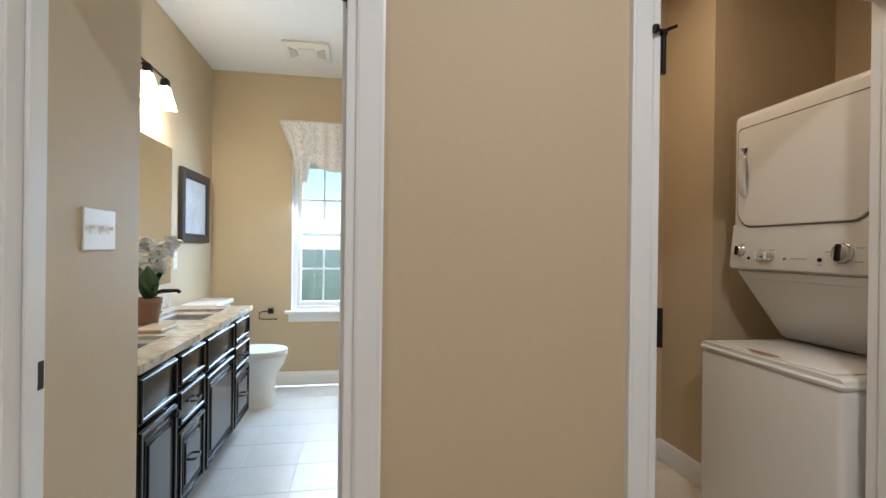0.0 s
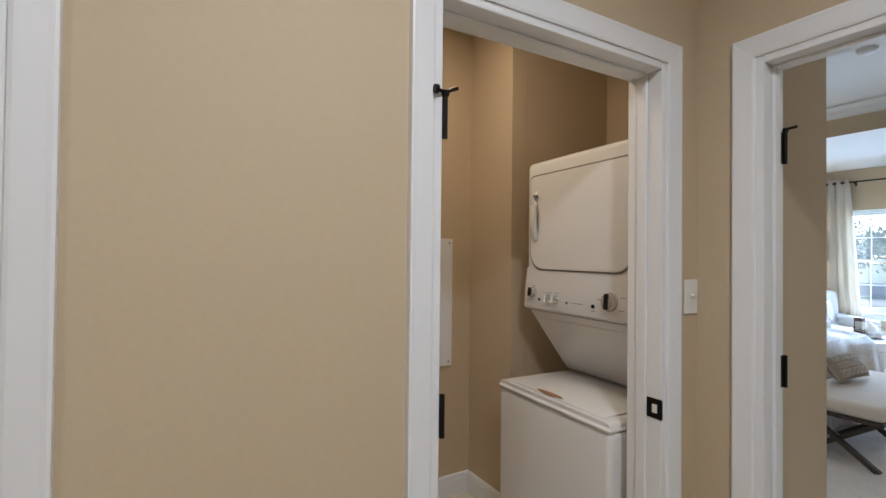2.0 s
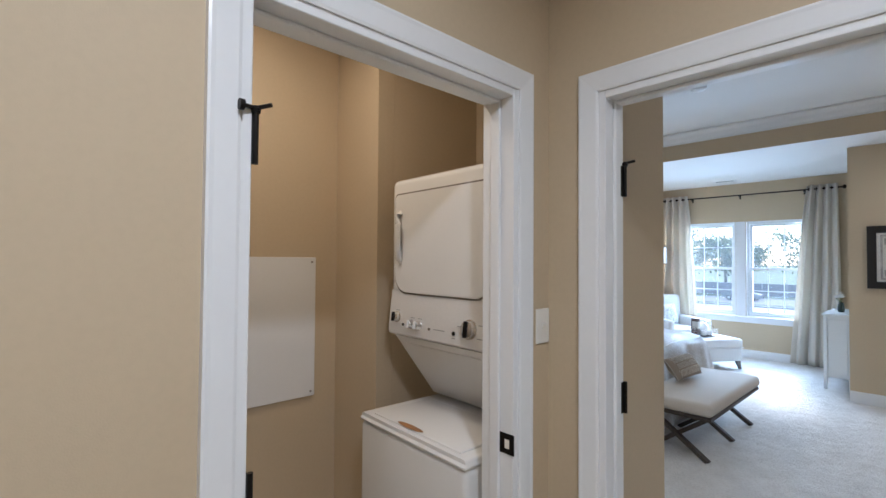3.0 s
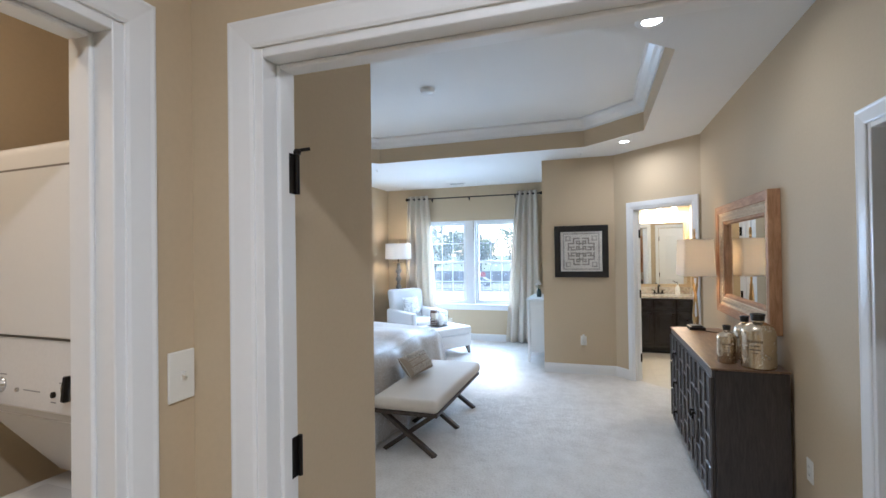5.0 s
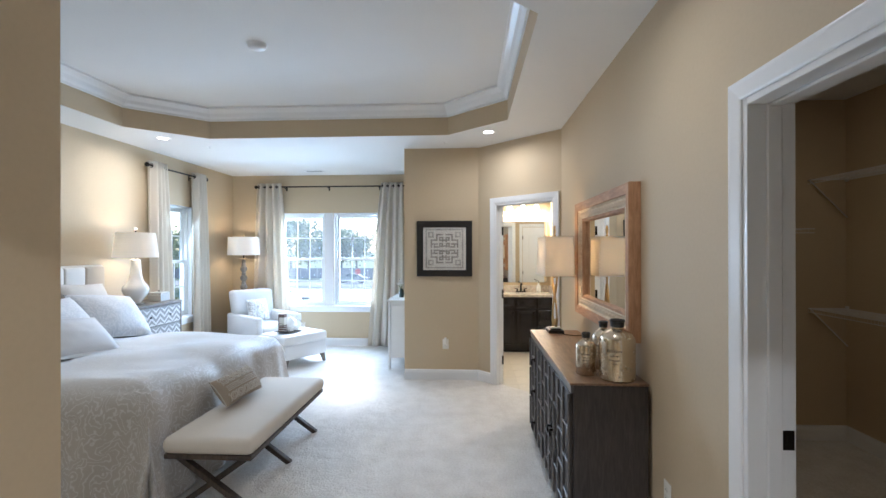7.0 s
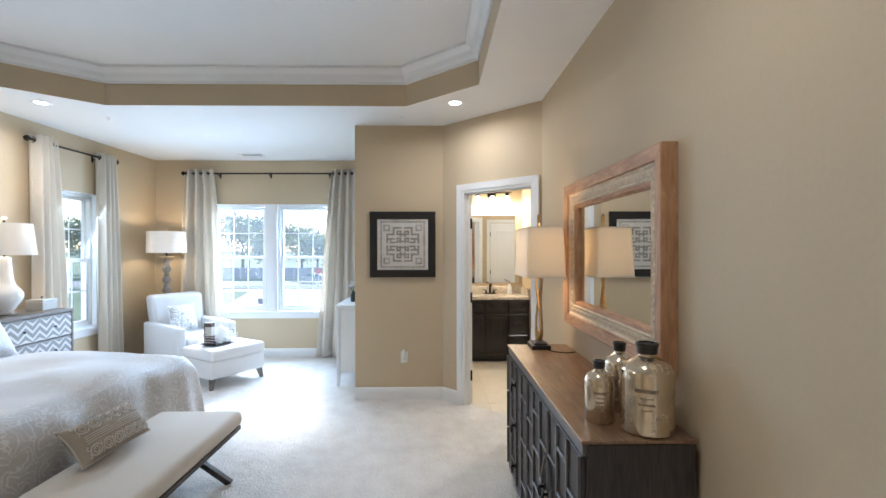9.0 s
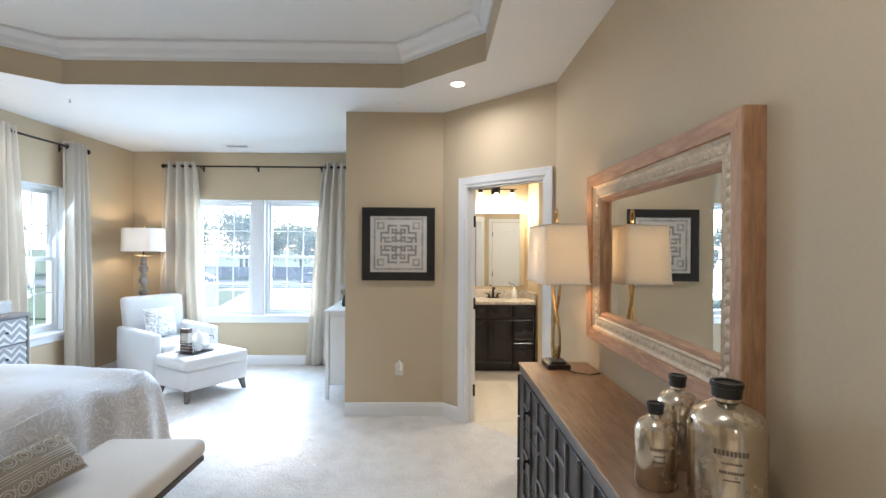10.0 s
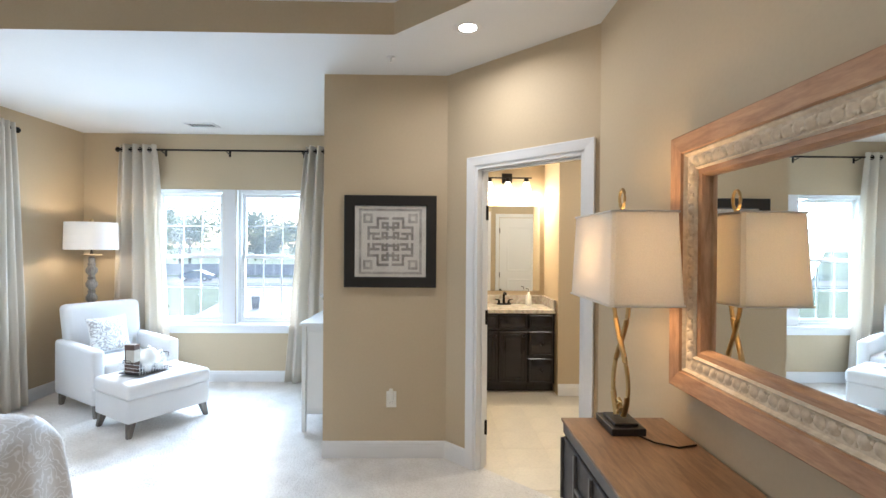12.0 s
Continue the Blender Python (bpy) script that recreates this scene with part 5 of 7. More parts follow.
def curtain_rod(m, u0, u1, brackets, label):
    r = thing("curtain_rod", m, label, "curtain rod", "bedroom curtain rods")
    part("rod", tube([(u0, -0.085, 2.545), (u1, -0.085, 2.545)], 0.0105, 12), BLACK_METAL, r, smooth=True)
    for u, s in ((u0, -1), (u1, 1)):
        part("finial", moved(lathe([(0.012, 0), (0.018, 0.006), (0.013, 0.012), (0.026, 0.022), (0.028, 0.036), (0.018, 0.052), (0, 0.056)], 16), pose(u, -0.085, 2.545, 0, 90 * s, 0)), BLACK_METAL, r, smooth=True)
    for u in brackets:
        part("bracket", join(tube([(u, -0.085, 2.53), (u, -0.04, 2.52), (u, 0, 2.52)], 0.006, 8), bbox(u - 0.012, u + 0.012, -0.006, 0, 2.49, 2.56, 0.002, 1)), BLACK_METAL, r)


curtain_rod(BED_E, 0.46, 2.84, (0.90, 1.60, 2.42), "long black curtain rod with ball finials over the double window")
curtain(BED_E, (0.45, 0.84), (0.34, 1.02), 4, 1, "pale linen grommet curtain panel drawn beside the double window")
curtain(BED_E, (2.46, 2.80), (2.24, 2.84), 4, 2, "pale linen grommet curtain panel drawn beside the double window")
curtain_rod(BED_N, 4.20, 5.36, (4.40, 5.11), "black curtain rod with ball finials over the side window")
curtain(BED_N, (4.22, 4.50), (4.24, 4.70), 4, 3, "pale linen grommet curtain panel beside the side window")
curtain(BED_N, (5.08, 5.35), (5.10, 5.50), 4, 4, "pale linen grommet curtain panel beside the side window")

# ---- bed ----


def comforter_material():
    """Silver-grey cloth, plain towards the pillows, with pale outlined scrolls on taupe round the foot and sides."""
    m = damask("comforter_damask", (0.50, 0.46, 0.42), (0.645, 0.625, 0.605), 6.2, 0.5, 0.5, 5.0, 0.38, True)
    n, ln = m.node_tree.nodes, m.node_tree.links
    b = n["Principled BSDF"]
    woven = b.inputs["Base Color"].links[0].from_socket
    uv = n.new("ShaderNodeTexCoord")
    ax = n.new("ShaderNodeSeparateXYZ")
    ln.new(uv.outputs["UV"], ax.inputs[0])
    wav = n.new("ShaderNodeTexNoise")
    wav.inputs["Scale"].default_value, wav.inputs["Detail"].default_value = 3.5, 3
    ln.new(uv.outputs["UV"], wav.inputs["Vector"])
    edge = n.new("ShaderNodeMath")
    edge.operation = "MULTIPLY_ADD"
    edge.inputs[1].default_value = 0.5
    ln.new(wav.outputs[0], edge.inputs[0]), ln.new(ax.outputs[1], edge.inputs[2])
    foot = n.new("ShaderNodeMapRange")
    foot.inputs["From Min"].default_value, foot.inputs["From Max"].default_value = 0.88, 1.25
    foot.inputs["To Min"].default_value, foot.inputs["To Max"].default_value = 1.0, 0.0
    ln.new(edge.outputs[0], foot.inputs["Value"])
    mid = n.new("ShaderNodeMath")
    mid.operation = "SUBTRACT"
    mid.inputs[1].default_value = 1.54
    ln.new(ax.outputs[0], mid.inputs[0])
    off = n.new("ShaderNodeMath")
    off.operation = "ABSOLUTE"
    ln.new(mid.outputs[0], off.inputs[0])
    sides = n.new("ShaderNodeMapRange")
    sides.inputs["From Min"].default_value, sides.inputs["From Max"].default_value = 0.88, 1.02
    ln.new(off.outputs[0], sides.inputs["Value"])
    mx = n.new("ShaderNodeMath")
    mx.operation = "MAXIMUM"
    ln.new(foot.outputs[0], mx.inputs[0]), ln.new(sides.outputs[0], mx.inputs[1])
    amount = n.new("ShaderNodeMath")
    amount.operation = "MULTIPLY_ADD"
    amount.inputs[1].default_value, amount.inputs[2].default_value = 0.88, 0.12
    ln.new(mx.outputs[0], amount.inputs[0])
    blend = n.new("ShaderNodeMix")
    blend.data_type = "RGBA"
    blend.inputs[6].default_value = (0.595, 0.585, 0.58, 1)
    ln.new(amount.outputs[0], blend.inputs[0]), ln.new(woven, blend.inputs[7])
    ln.new(blend.outputs[2], b.inputs["Base Color"])
    return m


COMFORT = comforter_material()
TICKING = mat("bed_base_cloth", (0.60, 0.60, 0.60), 0.9, 0, 0.05, 5, 0.06, 200)
BX0, BX1, BY0 = 4.19, 6.11, 1.98


def bed():
    b = thing("bed", pose(5.15, 2.9, 0), "king bed with a silver damask comforter and tufted headboard", "bed")
    part("box_base", bbox(-0.93, 0.93, -0.86, 0.95, 0.06, 0.34, 0.03, 3), TICKING, b, smooth=True)
    part("mattress", bbox(-0.92, 0.92, -0.86, 0.94, 0.34, 0.66, 0.06, 4), TICKING, b, smooth=True)
    for x in (-0.85, 0.85):
        for y in (-0.78, 0.85):
            part("leg", bbox(x - 0.03, x + 0.03, y - 0.03, y + 0.03, 0, 0.06, 0.004, 1), BLACK_METAL, b)
    W, L, r = 0.98, 1.80, 0.20

    def roll(d, rad):
        """Distance past the edge to (outward, down)."""
        q = rad * math.pi / 2
        if d <= 0:
            return d, 0.0
        if d < q:
            a = d / rad
            return rad * math.sin(a), rad * (1 - math.cos(a))
        return rad + (d - q) * 0.16, rad + (d - q)

    def fn(u, v):
        s = (u - 0.5) * 2 * (W + 0.56)
        t = v * (L + 0.64) - 0.64
        ds, dt = abs(s) - (W - r), (r - 0.0) - t
        os_, drop_s = roll(ds, r)
        ot, drop_t = roll(dt, r)
        x = (W - r + os_) * (1 if s > 0 else -1) if ds > 0 else s
        y = -(ot) + r if dt > 0 else t
        drop = math.sqrt(drop_s ** 2 + drop_t ** 2)
        drop = min(drop, 0.705)
        per = s if drop_t > drop_s else t * (1 if s > 0 else -1)
        fold = (0.028 * math.sin(per * 9 + 1.6 * math.sin(per * 3.1)) + 0.010 * math.sin(per * 23 + 2 + 4 * drop)) * min(1, drop * 2.2)
        k = math.hypot(drop_s, drop_t) + 1e-6
        x += (drop_s / k) * fold * (1 if s > 0 else -1)
        y -= (drop_t / k) * fold
        z = 0.735 - drop
        soft = noise.noise(Vector((s * 2.4, t * 2.4, 0))) * 0.016 + noise.noise(Vector((s * 6, t * 5, 3))) * 0.006
        puff = 0.012 * math.sin(s * 6.0) * math.sin(t * 6.0)
        z += (soft + puff) * (1 if drop < 0.1 else 0.2) - 0.02 * max(0, 1 - t / 0.5) * (drop < 0.05)
        return (x, y - 0.94, z)

    ob = part("comforter", grid_bm(fn, 150, 124, (3.02, 2.44)), COMFORT, b, "silver-grey damask comforter draped over the foot", True)
    sol = ob.modifiers.new("thick", "SOLIDIFY")
    sol.thickness = 0.018
    hb = part("headboard", bbox(-0.98, 0.98, 0.94, 1.03, 0.10, 1.39, 0.02, 3), mat("headboard_cloth", (0.66, 0.62, 0.55), 0.85, 0, 0.05, 6, 0.05, 200), b, "cream upholstered headboard")
    n = 8
    for k in range(n):
        x0 = -0.95 + 1.90 * k / n
        last = k in (0, n - 1)
        part("tuft_panel", bbox(x0 + 0.002, x0 + 1.90 / n - 0.002, 0.90, 0.945, 0.75, 1.375, 0.02, 3), mat("tuft_band", (0.50, 0.44, 0.36), 0.85) if last else TUFT, hb, "beige end panel" if last else "", True)


TUFT = mat("tuft_white", (0.76, 0.74, 0.70), 0.8, 0, 0.03, 6, 0.04, 200)
bed()

SHAM_TAN = mat("sham_tan", (0.60, 0.56, 0.51), 0.85, 0, 0.08, 8, 0.08, 150, 0.2, 300)
PILLOW_BLUE = damask("pillow_silver", (0.60, 0.62, 0.66), (0.70, 0.71, 0.74), 9, 0.6, 0.4, 7, 0.4)
PILLOW_WHITE = mat("pillow_white", (0.74, 0.74, 0.76), 0.85, 0, 0.04, 8, 0.05, 200, 0.15, 300)
PILLOW_BAND = damask("pillow_block_print", (0.36, 0.31, 0.25), (0.62, 0.57, 0.49), 11, 0.85, 0.1, 9, 0.1)
PILLOW_SCROLL = damask("pillow_scroll_print", (0.77, 0.76, 0.74), (0.42, 0.40, 0.38), 9, 0.85, 0.1, 8, 0.1)


def pillow_bm(w, h, d, pinch=0.14, seed=0):
    """A stuffed cushion standing in the xz plane, front to -y, pulled in along its sides."""
    def side(sgn):
        def fn(u, v):
            a, b = 2 * u - 1, 2 * v - 1
            e = (1 - a * a) * (1 - b * b)
            x = a * w / 2 * (1 - pinch * 0.5 * (1 - b * b) * abs(a))
            z = b * h / 2 * (1 - pinch * 0.5 * (1 - a * a) * abs(b))
            wr = noise.noise(Vector((a * 3 + seed, b * 3, sgn))) * 0.008
            return (x, sgn * (d / 2 * max(e, 0) ** 0.45) + wr * e, z)
        return grid_bm(fn, 24, 20, (w, h))
    bm = join(side(-1), side(1))
    bmesh.ops.remove_doubles(bm, verts=bm.verts[:], dist=0.0008)
    bmesh.ops.recalc_face_normals(bm, faces=bm.faces[:])
    return bm


def pillow(m, w, h, d, cloth, label, name="pillow", flange=0.0, group="bed pillows", seed=0, flange_cloth=None):
    p = thing(name, m, label, "pillow", group)
    part("cushion", pillow_bm(w, h, d, seed=seed), cloth, p, smooth=True)
    if flange:
        part("flange", frame_loop(w + flange * 1.4, h + flange * 1.4, [(0, -0.003), (0, 0.003), (flange * 1.3 + 0.02, 0.004), (flange * 1.3 + 0.02, -0.004)]), flange_cloth or cloth, p)
    else:
        pts = []
        for k in range(60):
            q = k / 15
            sd, f = int(q) % 4, (q % 1) * 2 - 1
            a, b = ((f, -1), (1, f), (-f, 1), (-1, -f))[sd]
            pts.append((a * w / 2 * (1 - 0.07 * (1 - b * b) * abs(a)), 0, b * h / 2 * (1 - 0.07 * (1 - a * a) * abs(b))))
        part("piping", tube(pts, 0.004, 5, closed=True), flange_cloth or cloth, p, smooth=True)
    return p


for k, x in enumerate((4.56, 5.15, 5.70)):
    pillow(pose(x, 3.66, 1.00, -24, (3, -2, 4)[k], (2, -3, 3)[k]), 0.64, 0.50, 0.20, SHAM_TAN, "pale tan standing pillow against the headboard", seed=k, group="tan bed pillows")
for k, x in enumerate((4.50, 5.12, 5.70)):
    pillow(pose(x, 3.42, 0.925, -42, (4, -3, 7)[k], (4, 0, -10)[k]), 0.66, 0.50, 0.24, PILLOW_BLUE, "silver-blue pillow leaning on the bed", seed=k + 5, group="silver bed pillows")
for k, x in enumerate((4.36, 5.00)):
    pillow(pose(x, 3.16, 0.865, -50, (-3, 5)[k], (5, -8)[k]), 0.58, 0.38, 0.19, PILLOW_WHITE, "white pillow with an embroidered flange on the bed", seed=k + 9, flange=0.022, group="white bed pillows", flange_cloth=PILLOW_SCROLL)

ab = thing("framed_canvas", BED_N @ pose(2.50, -0.02, 1.81), "dark blue-grey canvas hung over the bed", "picture")
part("canvas", bbox(-0.43, 0.43, -0.02, 0.02, -0.30, 0.30, 0.004, 1), mat("canvas_paint", (0.10, 0.13, 0.18), 0.6, 0, 0.4, 4), ab)
part("frame", frame_loop(0.89, 0.63, [(0, -0.02), (0, 0.028), (0.014, 0.028), (0.014, -0.02)]), BLACK_FRAME, ab)

# ---- bench ----
BENCH_CLOTH = mat("bench_cloth", (0.68, 0.62, 0.54), 0.8, 0, 0.05, 4, 0.06, 240, 0.12, 420)
DARK_OAK = wood("dark_oak", (0.085, 0.062, 0.048), (0.035, 0.025, 0.020), 0.5, 9, (6, 6, 1))


def bench():
    b = thing("bench", pose(4.84, 1.62, 0), "cream upholstered bench on dark crossed wooden legs at the bed's foot", "bench")
    bm = bbox(-0.67, 0.67, -0.275, 0.275, 0.350, 0.440, 0.042, 5)
    for v in bm.verts:
        if v.co.z > 0.40:
            v.co.z += 0.016 * (1 - (v.co.x / 0.67) ** 2) * (1 - (v.co.y / 0.275) ** 2) + 0.010 * abs(v.co.x / 0.67) ** 3
    part("seat", bm, BENCH_CLOTH, b, smooth=True)
    part("seat_rail", bbox(-0.655, 0.655, -0.262, 0.262, 0.322, 0.352, 0.004, 1), DARK_OAK, b)
    for x in (-0.56, 0.05, 0.61):
        for s in (-1, 1):
            bm = bbox(-0.022, 0.022, -0.026, 0.026, -0.275, 0.275, 0.006, 2)
            bm.transform(pose(x + 0.023 * s, 0, 0.161, s * 52.5, 0, 0))
            for v in bm.verts:
                v.co.z = max(v.co.z, 0.0)
                v.co.z = min(v.co.z, 0.322)
            part("leg", bm, DARK_OAK, b)


bench()
lp = pillow(pose(4.87, 1.79, 0.556, -38, 0, -3), 0.48, 0.21, 0.15, mat("pillow_tan_weave", (0.43, 0.365, 0.29), 0.9, 0, 0.10, 9, 0.14, 260, 0.25, 420), "long tan block-print pillow on the bench", "lumbar_pillow", group="", seed=21, flange_cloth=SHAM_TAN)
THREAD = mat("stripe_thread", (0.76, 0.72, 0.65), 0.88, 0, 0.10, 30, 0.12, 300)


def on_cushion(x, z, w=0.48, h=0.21, d=0.15):
    """A point on the front of the long pillow."""
    a, b = 2 * x / w, 2 * z / h
    return (x, -(d / 2) * max((1 - a * a) * (1 - b * b), 0) ** 0.45 - 0.0015, z)


for k in range(4):
    part("stripe", tube([on_cushion(-0.19 + 0.019 * j, -0.017 + 0.0113 * k) for j in range(21)], 0.0022, 5), THREAD, lp, "pale woven stripe")
for z in (-0.060, 0.060):
    for k in range(6):
        x = -0.165 + 0.066 * k
        ring = [on_cushion(x + 0.028 * math.cos(a), z + 0.024 * math.sin(a)) for a in (2 * math.pi * j / 14 for j in range(14))]
        gem = [on_cushion(x + 0.014 * math.cos(a), z + 0.014 * math.sin(a)) for a in (math.pi * j / 4 for j in range(8))]
        part("medallion", join(tube(ring, 0.0034, 5, closed=True), tube(gem, 0.003, 5, closed=True)), THREAD, lp, "pale block-print medallion")
    for k in range(7):
        x = -0.198 + 0.066 * k
        part("print_mark", join(tube([on_cushion(x, z - 0.028), on_cushion(x + 0.006, z - 0.018), on_cushion(x, z - 0.008)], 0.003, 5), tube([on_cushion(x, z + 0.008), on_cushion(x - 0.006, z + 0.018), on_cushion(x, z + 0.028)], 0.003, 5)), THREAD, lp)

# ---- nightstand with its lamp ----
GREY_WOOD = wood("grey_wood", (0.24, 0.20, 0.165), (0.12, 0.10, 0.085), 0.5, 8, (1, 8, 8))
CHEV_D = mat("chevron_grey", (0.30, 0.29, 0.29), 0.5, 0, 0.1, 12, 0.1, 90)
CHEV_L = mat("chevron_white", (0.66, 0.65, 0.64), 0.5, 0, 0.06, 12, 0.06, 90)


def nightstand():
    n = thing("nightstand", pose(6.50, 3.50, 0), "grey wooden nightstand with chevron-inlaid drawers beside the bed", "nightstand")
    w = 0.375
    part("body", bbox(-w, w, 0.02, 0.43, 0.06, 0.925, 0.004, 1), GREY_WOOD, n)
    part("top", bbox(-w - 0.006, w + 0.006, -0.005, 0.435, 0.925, 0.955, 0.004, 2), GREY_WOOD, n)
    for xa, xb in ((-w - 0.003, -w + 0.022), (w - 0.022, w + 0.003)):
        part("side_frame", bbox(xa, xb, -0.002, 0.02, 0.0, 0.925, 0.003, 1), GREY_WOOD, n)
    for x in (-w + 0.03, w - 0.03):
        part("leg", bbox(x - 0.02, x + 0.02, 0.37, 0.41, 0, 0.06, 0.003, 1), GREY_WOOD, n)
    x0, x1 = -w + 0.026, w - 0.026
    for k in range(4):
        z0 = 0.075 + 0.2125 * k
        z1 = z0 + 0.205
        d = part("drawer", bbox(x0, x1, 0.0, 0.02, z0, z1, 0.003, 1), CHEV_D, n)
        per, th = 0.145, 0.026
        for r in range(-1, 4):
            base = z0 + 0.012 + r * 0.064
            bm = bmesh.new()
            pts = []
            m = int((x1 - x0) / (per / 2) + 0.5)
            for j in range(m + 1):
                x = x0 + (x1 - x0) * j / m
                pts.append((x, base + (0.062 if j % 2 else 0.0)))
            lo = [bm.verts.new((x, -0.0015, min(max(z, z0 + 0.003), z1 - 0.003))) for x, z in pts]
            hi = [bm.verts.new((x, -0.0015, min(max(z + th, z0 + 0.003), z1 - 0.003))) for x, z in pts]
            for j in range(m):
                if max(hi[j].co.z - lo[j].co.z, hi[j + 1].co.z - lo[j + 1].co.z) > 0.002:
                    bm.faces.new((lo[j], lo[j + 1], hi[j + 1], hi[j]))
            if bm.faces:
                part("inlay", bm, CHEV_L, d, "white zigzag inlay")
            else:
                bm.free()
        for s in (-0.16, 0.16):
            part("knob", moved(lathe([(0.005, 0), (0.005, 0.008), (0.011, 0.014), (0, 0.02)], 10), pose(s, -0.0015, (z0 + z1) / 2, 90)), BLACK_METAL, d)


nightstand()

SHADE_LIN = cloth_shade("white_linen_shade", (0.86, 0.85, 0.83), 0.30)
SHADE_TAN = cloth_shade("cream_linen_shade", (0.88, 0.84, 0.77), 0.30)
CERAMIC = mat("white_ceramic", (0.80, 0.78, 0.74), 0.15, 0, 0.03, 6)


def drum_bm(r0, r1, h, seg=40):
    """An open drum shade with a little thickness."""
    return lathe([(r0, 0), (r1, h), (r1 - 0.003, h), (r0 - 0.003, 0), (r0, 0)], seg, False)


def table_lamp():
    t = thing("table_lamp", pose(6.38, 3.69, 0.955), "white gourd ceramic table lamp with a white drum shade, lit", "lamp")
    part("foot", lathe([(0.085, 0), (0.09, 0.012), (0.07, 0.02)], 28), mat("lamp_foot_metal", (0.55, 0.52, 0.48), 0.1, 0.4), t, smooth=True)
    part("body", lathe([(0.05, 0.02), (0.058, 0.035), (0.085, 0.075), (0.114, 0.115), (0.127, 0.155), (0.124, 0.185), (0.104, 0.215), (0.078, 0.245), (0.063, 0.285), (0.055, 0.34), (0.049, 0.42), (0.046, 0.48), (0.02, 0.49)], 36), CERAMIC, t, smooth=True)
    part("stem", lathe([(0.008, 0.49), (0.008, 0.80)], 10), RING, t)
    s = part("shade", moved(drum_bm(0.215, 0.185, 0.265), Matrix.Translation((0, 0, 0.505))), SHADE_LIN, t, "white fabric drum shade", True)
    part("harp_spider", join(tube([(-0.184, 0, 0.755), (0.184, 0, 0.755)], 0.002, 6), tube([(0, -0.184, 0.755), (0, 0.184, 0.755)], 0.002, 6)), RING, s)
    part("finial", lathe([(0.006, 0.80), (0.012, 0.806), (0.022, 0.815), (0.018, 0.826), (0, 0.832)], 16), CERAMIC, t, smooth=True)
    point_lamp("bulb", (6.38, 3.69, 0.955 + 0.64), 2.6, LAMP, 0.045)


table_lamp()
kb = thing("keepsake_box", pose(6.74, 3.68, 0.955, 0, 0, 8), "small grey lidded box on the nightstand", "box")
part("body", bbox(-0.10, 0.10, -0.07, 0.07, 0, 0.075, 0.004, 2), mat("box_grey", (0.40, 0.38, 0.34), 0.5, 0, 0.1, 15), kb)
part("lid", bbox(-0.103, 0.103, -0.073, 0.073, 0.076, 0.10, 0.005, 2), mat("box_lid_grey", (0.42, 0.40, 0.36), 0.45, 0, 0.1, 15), kb)
part("knob", moved(lathe([(0.004, 0), (0.004, 0.01), (0.010, 0.018), (0, 0.026)], 10), Matrix.Translation((0, 0, 0.10))), RING, kb)

# ---- reading corner ----
LAMP_WOOD = wood("weathered_lamp_wood", (0.34, 0.31, 0.27), (0.18, 0.16, 0.14), 0.65, 10, (6, 6, 1))


def floor_lamp():
    x, y = 8.55, 3.58
    t = thing("floor_lamp", pose(x, y, 0), "turned grey wooden floor lamp with a white drum shade, lit", "lamp")
    part("base", lathe([(0.15, 0), (0.15, 0.02), (0.13, 0.035), (0.05, 0.05)], 32), LAMP_WOOD, t, smooth=True)
    prof = [(0.03, 0.05)]
    z = 0.08
    for k in range(9):
        prof += [(0.028, z), (0.05, z + 0.03), (0.052, z + 0.06), (0.028, z + 0.10), (0.034, z + 0.105), (0.034, z + 0.12), (0.026, z + 0.13)]
        z += 0.14
    prof += [(0.03, 1.36), (0.022, 1.39)]
    part("stem", lathe(prof, 24), LAMP_WOOD, t, smooth=True)
    part("dish", lathe([(0.03, 1.39), (0.085, 1.402), (0.09, 1.41), (0.02, 1.415)], 28), mat("lamp_dish_gold", (0.50, 0.38, 0.20), 0.35, 0.6), t, smooth=True)
    part("socket", lathe([(0.012, 1.41), (0.012, 1.74)], 10), RING, t)
    part("shade", moved(drum_bm(0.232, 0.225, 0.275), Matrix.Translation((0, 0, 1.46))), SHADE_LIN, t, "white fabric drum shade", True)
    part("finial", lathe([(0.005, 1.735), (0.014, 1.748), (0.016, 1.76), (0.006, 1.775), (0, 1.778)], 14), mat("finial_gold", (0.5, 0.38, 0.2), 0.35, 0.6), t, smooth=True)
    point_lamp("bulb", (x, y, 1.60), 3.2, LAMP, 0.045)


floor_lamp()
WHITE_UPH = mat("white_upholstery", (0.70, 0.69, 0.68), 0.75, 0, 0.03, 5, 0.04, 220, 0.10, 420)
LEG_GREY = wood("grey_leg_wood", (0.20, 0.175, 0.15), (0.10, 0.085, 0.07), 0.5, 10, (6, 6, 1))


def taper_leg(x, y, h, s, lean=(0, 0)):
    bm = bmesh.new()
    lo = [bm.verts.new((x + lean[0] + a * s * 0.6, y + lean[1] + b * s * 0.6, 0)) for a, b in ((-1, -1), (1, -1), (1, 1), (-1, 1))]
    hi = [bm.verts.new((x + a * s, y + b * s, h)) for a, b in ((-1, -1), (1, -1), (1, 1), (-1, 1))]
    for k in range(4):
        bm.faces.new((lo[k], lo[(k + 1) % 4], hi[(k + 1) % 4], hi[k]))
    bm.faces.new(lo[::-1]), bm.faces.new(hi)
    bmesh.ops.bevel(bm, geom=bm.edges[:], offset=0.003, segments=1, affect="EDGES")
    return bm


